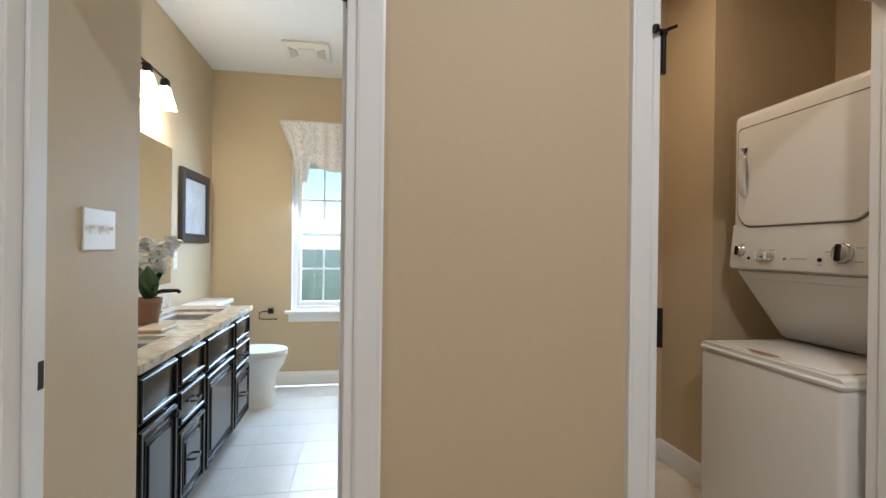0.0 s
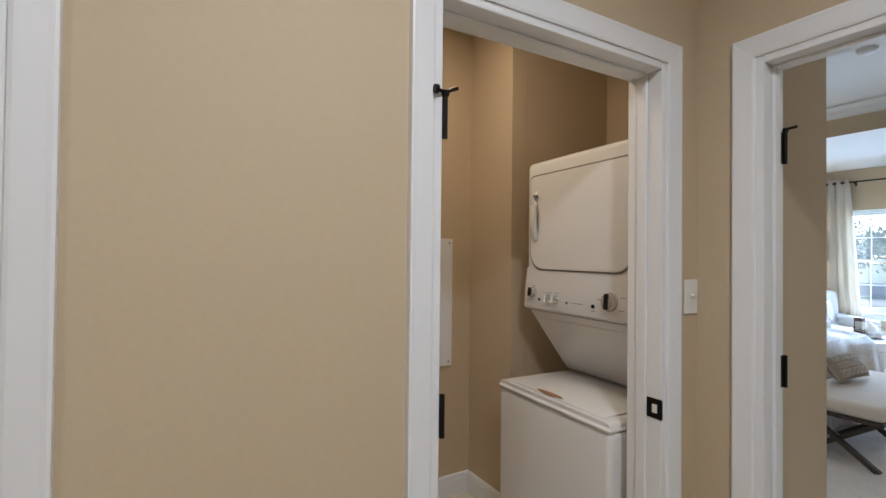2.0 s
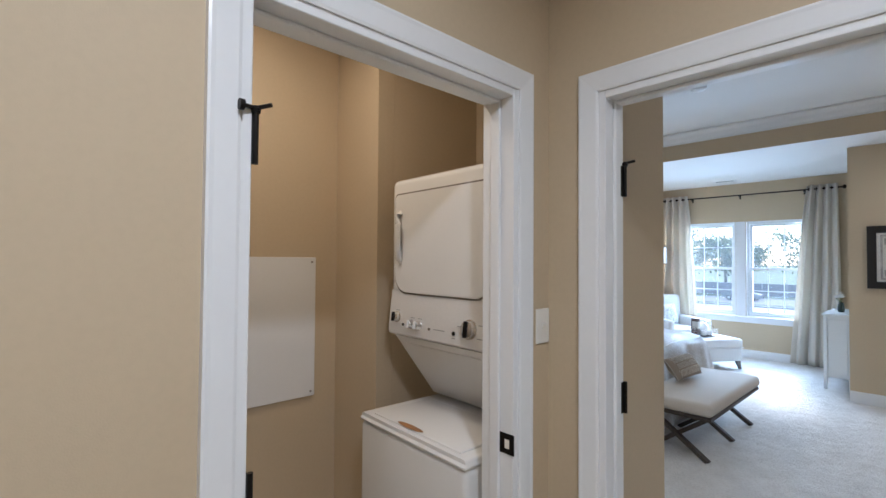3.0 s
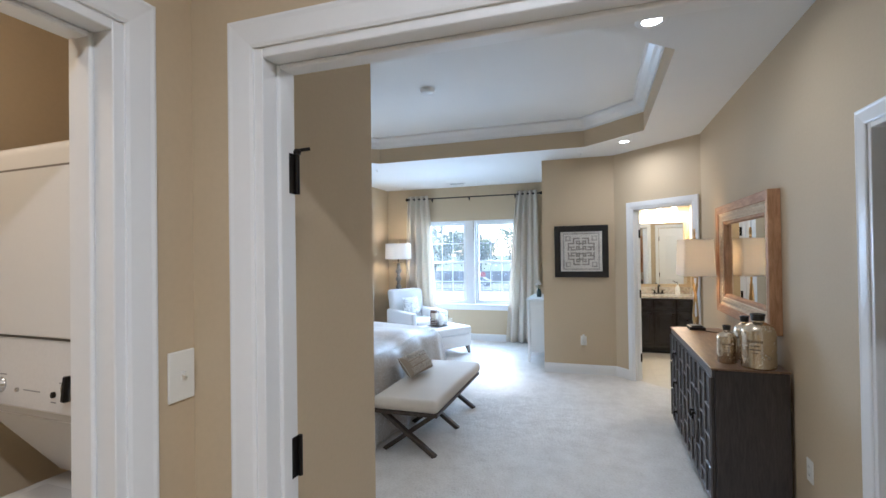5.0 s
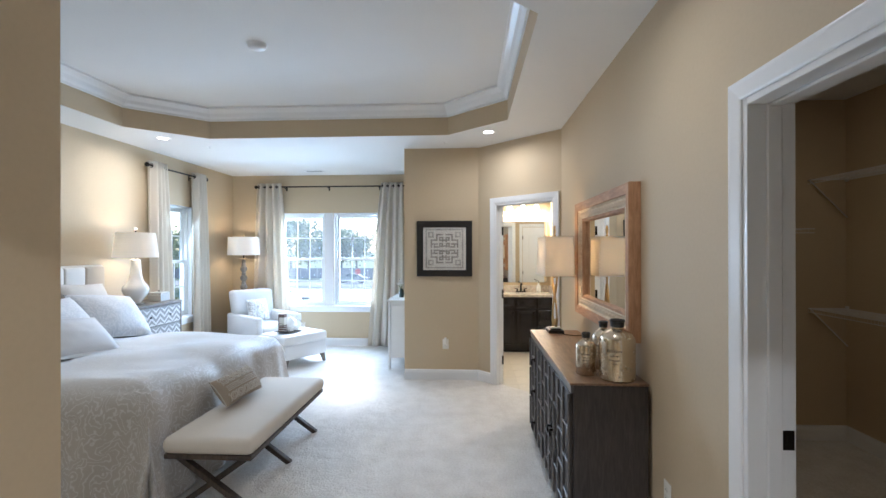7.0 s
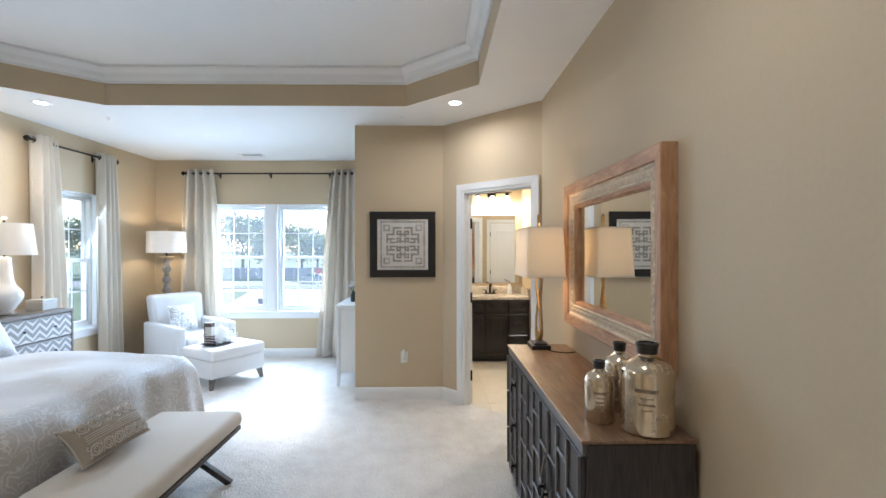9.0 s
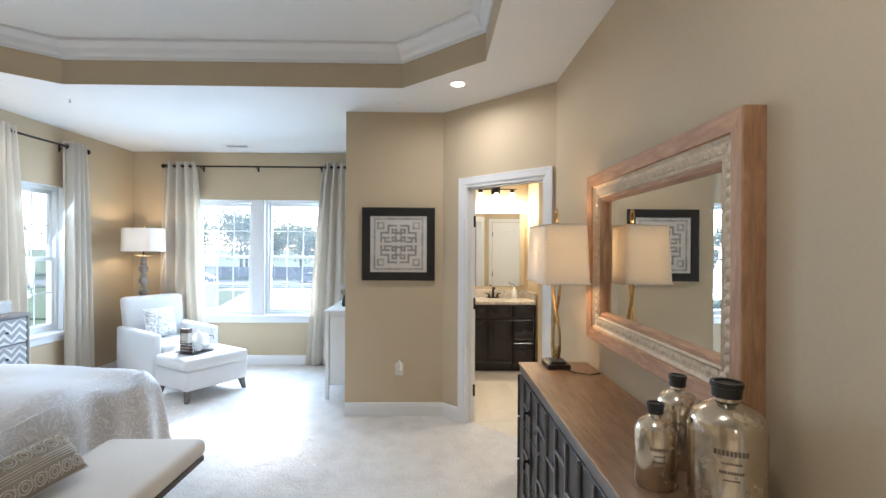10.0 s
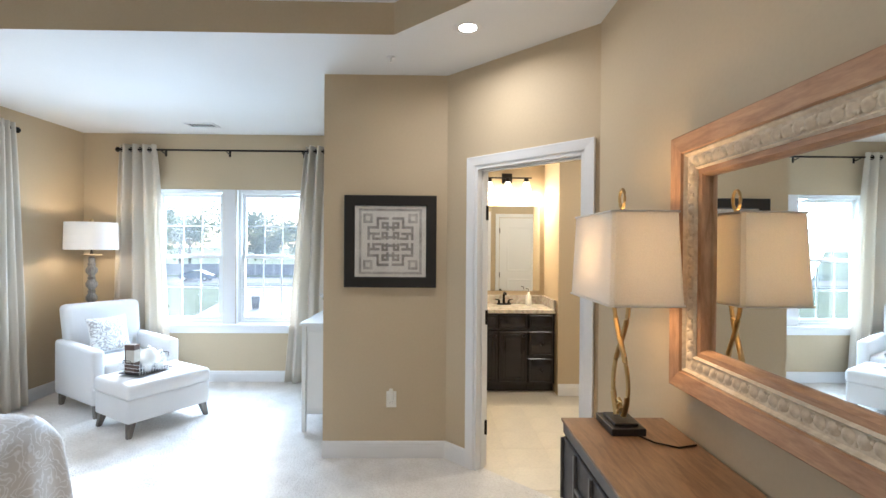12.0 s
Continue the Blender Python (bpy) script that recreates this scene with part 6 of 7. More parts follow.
def armchair():
    t = thing("armchair", pose(8.30, 3.15, 0, 0, 0, -32), "white upholstered armchair with dark tapered legs in the corner", "armchair")
    part("seat_base", bbox(-0.28, 0.28, -0.36, 0.30, 0.12, 0.33, 0.02, 3), WHITE_UPH, t, smooth=True)
    bm = bbox(-0.275, 0.275, -0.40, 0.22, 0.325, 0.465, 0.045, 5)
    for v in bm.verts:
        if v.co.z > 0.42:
            v.co.z += 0.02 * (1 - (v.co.x / 0.275) ** 2) * (1 - ((v.co.y + 0.09) / 0.31) ** 2)
    part("seat_cushion", bm, WHITE_UPH, t, smooth=True)
    for s in (-1, 1):
        bm = bbox(min(s * 0.27, s * 0.375), max(s * 0.27, s * 0.375), -0.40, 0.36, 0.115, 0.60, 0.03, 4)
        for v in bm.verts:
            if v.co.z > 0.5:
                v.co.z += 0.03 * (v.co.y + 0.4) / 0.76 - 0.01
        part("armrest", bm, WHITE_UPH, t, smooth=True)
    bm = bbox(-0.315, 0.315, 0.16, 0.32, 0.33, 0.94, 0.05, 5)
    for v in bm.verts:
        v.co.y += 0.16 * (v.co.z - 0.33)
        v.co.x *= 1 + 0.10 * (v.co.z - 0.4)
    part("backrest", bm, WHITE_UPH, t, smooth=True)
    for x in (-0.32, 0.32):
        for y in (-0.35, 0.31):
            part("leg", taper_leg(x, y, 0.122, 0.028, (0.01 * (1 if x > 0 else -1), 0.015 * (1 if y > 0 else -1))), LEG_GREY, t, "dark tapered wooden leg")


armchair()
pillow(pose(8.30, 3.15, 0, 0, 0, -32) @ pose(-0.03, 0.10, 0.645, -16, 0, 6), 0.36, 0.34, 0.13, PILLOW_SCROLL, "white pillow with grey scroll print on the armchair", "throw_pillow", group="", seed=33)


def ottoman():
    t = thing("ottoman", pose(7.80, 2.50, 0, 0, 0, -32), "white upholstered ottoman with dark tapered legs before the armchair", "ottoman")
    part("base", bbox(-0.335, 0.335, -0.27, 0.27, 0.115, 0.30, 0.018, 3), WHITE_UPH, t, smooth=True)
    bm = bbox(-0.345, 0.345, -0.28, 0.28, 0.296, 0.42, 0.035, 5)
    for v in bm.verts:
        if v.co.z > 0.38:
            v.co.z += 0.02 * (1 - (v.co.x / 0.345) ** 2) * (1 - (v.co.y / 0.28) ** 2)
    part("cushion", bm, WHITE_UPH, t, smooth=True)
    part("piping", tube([(a * 0.344, b * 0.279, 0.30) for a, b in ((-1, -1), (0, -1), (1, -1), (1, 0), (1, 1), (0, 1), (-1, 1), (-1, 0))], 0.004, 5, closed=True), WHITE_UPH, t)
    for x in (-0.29, 0.29):
        for y in (-0.225, 0.225):
            part("leg", taper_leg(x, y, 0.118, 0.028, (0.025 * (1 if x > 0 else -1), 0.02 * (1 if y > 0 else -1))), LEG_GREY, t, "dark tapered wooden leg")


ottoman()


def tea_tray():
    m = pose(7.80, 2.50, 0.4365, 0, 0, -20) @ pose(-0.03, 0.05, 0.001)
    t = thing("wire_tray", m, "white wire basket tray with a black base on the ottoman", "tray")
    part("base", bbox(-0.17, 0.17, -0.12, 0.12, 0, 0.006, 0.002, 1), BLACK_METAL, t)
    for z in (0.03, 0.058, 0.088):
        part("rail", tube([(-0.17, -0.12, z), (0.17, -0.12, z), (0.17, 0.12, z), (-0.17, 0.12, z)], 0.002, 5, closed=True), PORCELAIN, t)
    first = None
    for k in range(14):
        for s in (-1, 1):
            mm = Matrix.Translation((-0.156 + 0.024 * k, s * 0.12, 0))
            if first is None:
                first = part("upright", tube([(0, 0, 0.004), (0, 0, 0.088)], 0.0022, 5), PORCELAIN, t)
                first.matrix_basis = mm
            else:
                share("upright", first.data, t, mm)
    for s in (-1, 1):
        part("handle", tube([(s * 0.17, -0.05, 0.088), (s * 0.18, -0.04, 0.12), (s * 0.18, 0.04, 0.12), (s * 0.17, 0.05, 0.088)], 0.003, 6), BLACK_METAL, t)
    tp = thing("teapot", m @ pose(0.045, 0.03, 0.0065) @ Matrix.Scale(1.22, 4), "white china teapot on the tray", "teapot")
    part("pot", lathe([(0.045, 0), (0.066, 0.02), (0.076, 0.06), (0.066, 0.10), (0.045, 0.118), (0.042, 0.122)], 28), PORCELAIN, tp, smooth=True)
    part("lid", lathe([(0.043, 0.122), (0.034, 0.134), (0.008, 0.142), (0.012, 0.152), (0, 0.158)], 22), PORCELAIN, tp, smooth=True)
    part("spout", tube([(-0.065, 0, 0.05), (-0.10, 0, 0.075), (-0.118, 0, 0.115)], [0.018, 0.012, 0.009], 10), PORCELAIN, tp, smooth=True)
    part("handle", tube([(0.062, 0, 0.10), (0.10, 0, 0.105), (0.115, 0, 0.07), (0.095, 0, 0.035), (0.068, 0, 0.03)], 0.007, 8), PORCELAIN, tp, smooth=True)
    for x, y in ((-0.04, -0.065), (0.055, -0.075)):
        c = thing("teacup", m @ pose(x, y, 0.0065), "white china cup on the tray", "cup", "tea cups")
        part("bowl", lathe([(0.02, 0), (0.024, 0.004), (0.038, 0.04), (0.042, 0.058), (0.039, 0.058), (0.034, 0.038), (0.0, 0.008)], 20, False), PORCELAIN, c, smooth=True)
        part("handle", tube([(0.038, 0, 0.048), (0.058, 0, 0.044), (0.056, 0, 0.02), (0.032, 0, 0.018)], 0.004, 6), PORCELAIN, c, smooth=True)
    bx = thing("tea_box", m @ pose(-0.115, 0.02, 0.0065, 0, 0, 12), "brown tea box with a pale label on the tray", "box")
    part("carton", bbox(-0.032, 0.032, -0.045, 0.045, 0, 0.235, 0.002, 1), mat("carton_brown", (0.10, 0.06, 0.045), 0.5, 0, 0.1, 20), bx)
    part("label", bbox(-0.0335, 0.034, -0.047, 0.03, 0.09, 0.19, 0.001, 1), mat("carton_label", (0.60, 0.56, 0.48), 0.6, 0, 0.15, 25), bx)


tea_tray()

# ---- white chest under the window wall ----
CHEST = mat("white_chest_paint", (0.74, 0.75, 0.75), 0.45, 0, 0.04, 5, 0.02, 80)


def chest():
    t = thing("console_chest", pose(7.54, 1.16, 0, 0, 0, 180), "narrow white painted console chest against the wall", "chest")
    part("top", bbox(-0.86, 0.02, -0.015, 0.265, 0.865, 0.89, 0.005, 2), CHEST, t)
    part("body", bbox(-0.83, -0.012, 0.008, 0.25, 0.14, 0.865, 0.003, 1), CHEST, t)
    for x in (-0.845, -0.03):
        for y in (0.0, 0.225):
            part("leg", bbox(x, x + 0.035, y, y + 0.035, 0, 0.865, 0.003, 1), CHEST, t)
    part("side_panel", bbox(-0.012, -0.004, 0.045, 0.215, 0.19, 0.82, 0.002, 1), CHEST, t)
    for k in range(2):
        d = part("door", bbox(-0.80 + 0.385 * k, -0.425 + 0.385 * k, -0.006, 0.008, 0.17, 0.84, 0.003, 1), CHEST, t)
        part("knob", moved(lathe([(0.005, 0), (0.012, 0.014), (0, 0.02)], 10), pose(-0.44 + 0.05 * k, -0.006, 0.55, 90)), RING, d)


chest()
fv = thing("flower_vase", pose(7.86, 1.03, 0.89), "dark glass vase of white flowers on the white chest", "vase")
part("vase", lathe([(0.03, 0), (0.036, 0.03), (0.03, 0.09), (0.022, 0.11), (0.026, 0.12)], 18), mat("dark_vase", (0.03, 0.05, 0.045), 0.15), fv, smooth=True)
_r = random.Random(8)
for k in range(9):
    a, q = _r.uniform(0, 6.28), _r.uniform(0.01, 0.05)
    cx, cy, cz = q * math.cos(a), q * math.sin(a), 0.16 + _r.uniform(0, 0.06)
    st = part("stem", tube([(0, 0, 0.10), (cx, cy, cz)], 0.002, 5), STEM, fv)
    fl = None
    for j in range(6):
        bm = moved(petal_bm(0.038, 0.034, 0.4), pose(cx, cy, cz, 40, 0, 60 * j))
        fl = bm if fl is None else join(fl, bm)
    part("blossom", fl, PETAL, st, smooth=True)

# ---- art ----
def greek_art():
    t = thing("framed_art", BED_A @ pose(0.478, -0.012, 1.55), "black-framed silver fretwork art on the tan wall", "picture")
    part("frame", frame_loop(0.655, 0.655, [(0, -0.012), (0, 0.018), (0.006, 0.022), (0.066, 0.020), (0.074, 0.010), (0.074, -0.010)]), BLACK_FRAME, t)
    bk = part("board", bbox(-0.253, 0.253, -0.004, 0.0, -0.253, 0.253, 0.0005, 1), mat("art_cream", (0.74, 0.71, 0.66), 0.7, 0, 0.10, 9, 0.06, 80), t, "cream painted board")
    greys = [mat("brush_silver", (0.44, 0.41, 0.38), 0.5, 0.2, 0.5, 9, 0.3, 60), mat("brush_pale", (0.56, 0.53, 0.49), 0.5, 0.1, 0.5, 9, 0.3, 60)]
    # strokes of one quarter as (x0, z0, x1, z1), mirrored to the others
    h = 0.0145
    inner = [(0.025, 0.022, 0.025, 0.06), (0.025, 0.06, 0.055, 0.06), (0.055, 0.06, 0.055, 0.022), (0.0, 0.03, 0.055, 0.03),
             (0.075, 0.02, 0.12, 0.02), (0.12, 0.02, 0.12, 0.055), (0.085, 0.055, 0.155, 0.055), (0.155, 0.02, 0.155, 0.10), (0.09, 0.10, 0.155, 0.10), (0.09, 0.10, 0.09, 0.165),
             (0.02, 0.165, 0.09, 0.165), (0.02, 0.085, 0.02, 0.13), (0.02, 0.13, 0.055, 0.13), (0.055, 0.10, 0.055, 0.13), (0.0, 0.10, 0.055, 0.10)]
    outer = [(0.0, 0.225, 0.215, 0.225), (0.215, 0.0, 0.215, 0.225), (0.135, 0.14, 0.185, 0.14), (0.185, 0.14, 0.185, 0.19), (0.135, 0.19, 0.185, 0.19), (0.135, 0.14, 0.135, 0.19)]
    k = 0
    for rows, mt, d in ((outer, greys[1], 0.0055), (inner, greys[0], 0.0065)):
        for x0, z0, x1, z1 in rows:
            for sx in (-1, 1):
                for sz in (-1, 1):
                    a, b = sorted((sx * x0, sx * x1))
                    c, e = sorted((sz * z0, sz * z1))
                    k += 1
                    dd = d + 0.00012 * (k % 9)
                    part("brush_stroke", bbox(a - h * 0.62, b + h * 0.62, -dd, -0.004, c - h * 0.62, e + h * 0.62, 0.0008, 1), mt, bk)
    p = part("glazing", bbox(-0.252, 0.252, -0.0085, -0.0078, -0.252, 0.252, 0.0002, 1), GLASS, t)
    p.visible_shadow = False


greek_art()
nl = thing("night_light", BED_A @ pose(0.49, -0.0092, 0.445), "white plug-in night light in the outlet", "night light")
part("body", bbox(-0.02, 0.02, -0.032, 0, -0.03, 0.035, 0.010, 3), PLATE, nl, smooth=True)
part("cap", moved(lathe([(0.016, 0), (0.013, 0.02), (0, 0.024)], 14), Matrix.Translation((0, -0.016, 0.034))), PLATE, nl, smooth=True)

# ---- dresser ----
DRES_TOP = wood("dresser_top_wood", (0.28, 0.168, 0.092), (0.15, 0.085, 0.048), 0.33, 5, (1, 7, 7))
DRES_BODY = wood("dresser_dark_wood", (0.060, 0.048, 0.042), (0.030, 0.024, 0.021), 0.45, 7, (8, 8, 1))
DRES_FRET = mat("dresser_fret_paint", (0.135, 0.125, 0.120), 0.32, 0.15, 0.15, 20, 0.1, 120)


def dresser():
    """The front looks to -y of its frame, which is north in the room."""
    t = thing("dresser", pose(4.735, -0.41, 0, 0, 0, 180), "dark wooden dresser with fretwork doors and a brown top", "dresser")
    w = 0.775
    part("body", bbox(-w - 0.006, w + 0.006, 0.012, 0.380, 0.055, 0.854, 0.004, 1), DRES_BODY, t)
    part("top", bbox(-w - 0.008, w + 0.008, -0.008, 0.385, 0.854, 0.866, 0.003, 2), DRES_TOP, t, "brown wood top")
    for x in (-w + 0.03, w - 0.03):
        for y in (0.04, 0.34):
            part("foot", taper_leg(x, y, 0.056, 0.024), DRES_BODY, t)
    part("rail", join(bbox(-w, w, -0.002, 0.013, 0.812, 0.854, 0.002, 1), bbox(-w, w, -0.002, 0.013, 0.055, 0.085, 0.002, 1)), DRES_FRET, t)

    def fret(panel, x0, x1, z0, z1, cols, rows, hexes):
        """Raised bars in a staggered grid; hexes: the half that meets its neighbour in the middle."""
        y0, y1, b = -0.016, -0.005, 0.008
        for k in range(cols + 1):
            x = x0 + (x1 - x0) * k / cols
            part("fret_bar", bbox(max(x - b, x0), min(x + b, x1), y0, y1, z0, z1, 0.002, 1), DRES_FRET, panel)
        for k in range(cols):
            xa, xb = x0 + (x1 - x0) * k / cols + b, x0 + (x1 - x0) * (k + 1) / cols - b
            n = rows if k % 2 == 0 else rows + 1
            for j in range(n + 1):
                z = z0 + (z1 - z0) * (j + (0 if k % 2 == 0 else -0.5)) / rows
                if z0 + 0.004 <= z <= z1 - 0.004:
                    part("fret_bar", bbox(xa, xb, y0 + 0.001, y1, z - b, z + b, 0.002, 1), DRES_FRET, panel)
        if hexes:
            xc = x0 if hexes < 0 else x1
            s = 1 if hexes < 0 else -1
            zc = (z0 + z1) / 2
            for dz0, dz1 in ((0.06, 0.17), (-0.06, -0.17)):
                part("fret_bar", tube([(xc + s * 0.012, y0 - 0.001, zc + dz1), (xc + s * 0.07, y0 - 0.001, zc + dz0)], 0.009, 6), DRES_FRET, panel)
            part("fret_bar", tube([(xc + s * 0.07, y0 - 0.001, zc - 0.06), (xc + s * 0.07, y0 - 0.001, zc + 0.06)], 0.009, 6), DRES_FRET, panel)

    def drop_pull(parent, x, z):
        p = part("pull", moved(lathe([(0.016, 0), (0.016, 0.004), (0.006, 0.008), (0.006, 0.018), (0.010, 0.024), (0, 0.028)], 14), pose(x, -0.016, z, 90)), BLACK_METAL, parent, "black ring pull", True)
        part("ring", tube([(x + 0.018 * math.sin(a), -0.040, z - 0.02 - 0.022 * math.cos(a)) for a in (2 * math.pi * j / 16 for j in range(16))], 0.0032, 6, closed=True), BLACK_METAL, p, smooth=True)

    for k in range(3):
        z0 = 0.09 + 0.24 * k
        d = part("drawer", bbox(-w + 0.012, -0.115, -0.005, 0.012, z0, z0 + 0.234, 0.003, 1), DRES_BODY, t)
        fret(d, -w + 0.014, -0.117, z0 + 0.002, z0 + 0.232, 4, 1, 0)
        drop_pull(d, (-w - 0.10) / 2, z0 + 0.125)
    for x0, x1, s in ((-0.105, 0.330, 1), (0.336, w - 0.010, -1)):
        d = part("door", bbox(x0, x1, -0.005, 0.012, 0.09, 0.808, 0.003, 1), DRES_BODY, t)
        fret(d, x0 + 0.002, x1 - 0.002, 0.092, 0.806, 3, 4, s)
        drop_pull(d, x1 - 0.03 if s > 0 else x0 + 0.03, 0.47)


dresser()

# ---- mercury glass bottles ----


def mercury_material():
    m = mat("mercury_glass", (0.68, 0.58, 0.44), 0.2, 0.92, 0.05, 7, 0.10, 60, tint=(0.40, 0.31, 0.20))
    n, ln = m.node_tree.nodes, m.node_tree.links
    co = n.new("ShaderNodeTexCoord")
    v = n.new("ShaderNodeTexNoise")
    v.inputs["Scale"].default_value, v.inputs["Detail"].default_value = 28, 6
    ln.new(co.outputs["Object"], v.inputs["Vector"])
    mr = n.new("ShaderNodeMapRange")
    mr.inputs["From Min"].default_value, mr.inputs["From Max"].default_value = 0.42, 0.68
    mr.inputs["To Min"].default_value, mr.inputs["To Max"].default_value = 0.16, 0.30
    ln.new(v.outputs[0], mr.inputs["Value"])
    ln.new(mr.outputs[0], n["Principled BSDF"].inputs["Roughness"])
    return m


MERCURY = mercury_material()
CORK = mat("black_stopper", (0.02, 0.018, 0.016), 0.4, 0, 0.1, 20)
INK = mat("bottle_print", (0.20, 0.15, 0.10), 0.5, 0.4)


def bottle(x, y, r, h, turn, label):
    b = thing("mercury_bottle", pose(x, y, 0.866, 0, 0, turn), label, "bottle", "mercury glass bottles")
    nr = r * 0.34
    part("body", lathe([(r * 0.92, 0), (r, 0.008), (r, h * 0.62), (r * 0.97, h * 0.70), (r * 0.80, h * 0.785), (r * 0.52, h * 0.83), (nr, h * 0.86), (nr, h * 0.90)], 40), MERCURY, b, smooth=True)
    st = part("stopper", lathe([(nr * 0.98, h * 0.885), (nr * 1.12, h * 0.89), (nr * 1.18, h * 0.975), (nr * 1.28, h * 0.98), (nr * 1.28, h), (0, h)], 24), CORK, b, "black stopper", True)
    part("cap_rim", lathe([(nr * 0.9, h + 0.0005), (nr * 1.22, h + 0.0005), (nr * 1.22, h + 0.004), (nr * 0.9, h + 0.004), (nr * 0.9, h + 0.0005)], 24, False), CORK, st)
    for zf, l, th in ((0.52, 0.85, 0.013), (0.44, 0.5, 0.005), (0.37, 0.6, 0.007), (0.31, 0.4, 0.004)):
        n = 9
        bm = bmesh.new()
        hgt = th * h / 0.32
        for k in range(n):
            if k % 3 == 2 and zf == 0.50:
                continue
            a0, a1 = -1.57 - l / 2 + l * k / n, -1.57 - l / 2 + l * (k + 0.72) / n
            q = [bm.verts.new(((r + 0.0008) * math.cos(a), (r + 0.0008) * math.sin(a), h * zf + s)) for a, s in ((a0, -hgt / 2), (a1, -hgt / 2), (a1, hgt / 2), (a0, hgt / 2))]
            bm.faces.new(q)
        part("lettering", bm, INK, b)


bottle(4.045, -0.665, 0.090, 0.305, -115, "large mercury glass bottle with black stopper on the dresser")
bottle(4.14, -0.528, 0.054, 0.220, -105, "small mercury glass bottle with black stopper on the dresser")
bottle(4.265, -0.655, 0.060, 0.262, -125, "medium mercury glass bottle with black stopper on the dresser")

# ---- dresser lamp ----
GOLD = mat("antique_gold", (0.55, 0.38, 0.17), 0.28, 0.95, 0.12, 20, 0.08, 90)


def dresser_lamp():
    m = pose(5.42, -0.59, 0.866)
    t = thing("table_lamp", m, "gold twisted-ribbon table lamp with a rectangular cream shade, lit", "lamp")
    part("base", join(bbox(-0.082, 0.082, -0.060, 0.060, 0.0, 0.026, 0.003, 2), bbox(-0.060, 0.060, -0.042, 0.042, 0.026, 0.036, 0.003, 2)), BLACK_FRAME, t, "black rectangular base")
    for s in (-1, 1):
        pts = []
        for k in range(40):
            q = k / 39
            x = s * 0.062 * math.sin(math.pi * (q + 0.03) / 0.72) * (0.85 if q < 0.69 else 0.7)
            pts.append((x, s * 0.010 * math.cos(math.pi * q), 0.045 + 0.41 * q))
        part("ribbon", tube(pts, 0.0105, 10, 0.75), GOLD, t, "twisted gold ribbon", True)
    curl = [(0.03 * (1 - a / 14) * math.cos(a * 0.75) + 0.01, 0.0, 0.075 + 0.03 * (1 - a / 14) * math.sin(a * 0.75)) for a in range(12)]
    part("curl", tube(curl, 0.007, 8), GOLD, t, "gold curl", True)
    part("stem", lathe([(0.007, 0.44), (0.007, 0.78)], 10), GOLD, t)
    bm = bmesh.new()
    rows = []
    for a, b, z, o in ((0.215, 0.120, 0.465, 0), (0.198, 0.108, 0.772, 0), (0.195, 0.105, 0.772, 0), (0.212, 0.117, 0.465, 0)):
        rows.append([bm.verts.new((sx * a * fx, sy * b * fy, z)) for sx, sy, fx, fy in ((-1, -1, 0.95, 1), (1, -1, 0.95, 1), (1, -1, 1, 0.91), (1, 1, 1, 0.91), (1, 1, 0.95, 1), (-1, 1, 0.95, 1), (-1, 1, 1, 0.91), (-1, -1, 1, 0.91))])
    for i in range(4):
        p, q = rows[i], rows[(i + 1) % 4]
        for k in range(8):
            bm.faces.new((p[k], p[(k + 1) % 8], q[(k + 1) % 8], q[k]))
    bmesh.ops.recalc_face_normals(bm, faces=bm.faces[:])
    s = part("shade", bm, SHADE_TAN, t, "cream linen rectangular shade")
    for z, a, b in ((0.467, 0.217, 0.122), (0.770, 0.200, 0.110)):
        part("trim", tube([(sx * a * fx, sy * b * fy, z) for sx, sy, fx, fy in ((-1, -1, 0.95, 1), (1, -1, 0.95, 1), (1, -1, 1, 0.91), (1, 1, 1, 0.91), (1, 1, 0.95, 1), (-1, 1, 0.95, 1), (-1, 1, 1, 0.91), (-1, -1, 1, 0.91))], 0.004, 6, closed=True), SHADE_TAN, s)
    part("spider", join(tube([(-0.195, 0, 0.768), (0.195, 0, 0.768)], 0.002, 6), tube([(0, -0.105, 0.768), (0, 0.105, 0.768)], 0.002, 6)), GOLD, s)
    ring = tube([(0.021 * math.cos(a), 0, 0.828 + 0.035 * math.sin(a)) for a in (2 * math.pi * j / 24 for j in range(24))], 0.006, 8, closed=True)
    part("finial", join(ring, lathe([(0.008, 0.772), (0.012, 0.782), (0.006, 0.797)], 12)), GOLD, t, "gold ring finial", True)
    part("cord", tube([(-0.08, -0.03, 0.004), (-0.14, -0.06, 0.004), (-0.18, -0.12, 0.004), (-0.16, -0.19, 0.004)], 0.003, 6), BLACK_METAL, t, "black cord", True)
    point_lamp("bulb", m @ Vector((0, 0, 0.62)), 2.1, (1.0, 0.64, 0.30), 0.04)


dresser_lamp()

# ---- carved mirror ----
PINE = wood("pine_frame", (0.55, 0.32, 0.17), (0.36, 0.185, 0.09), 0.55, 5, (7, 7, 1.2), 0.2)
PINE_H = wood("pine_frame_flat", (0.55, 0.32, 0.17), (0.36, 0.185, 0.09), 0.55, 5, (1.2, 7, 7), 0.2)
CARVED = mat("limewashed_carving", (0.76, 0.645, 0.49), 0.75, 0, 0.20, 14, 0.16, 60, 0.3, 90, tint=(0.42, 0.30, 0.18))


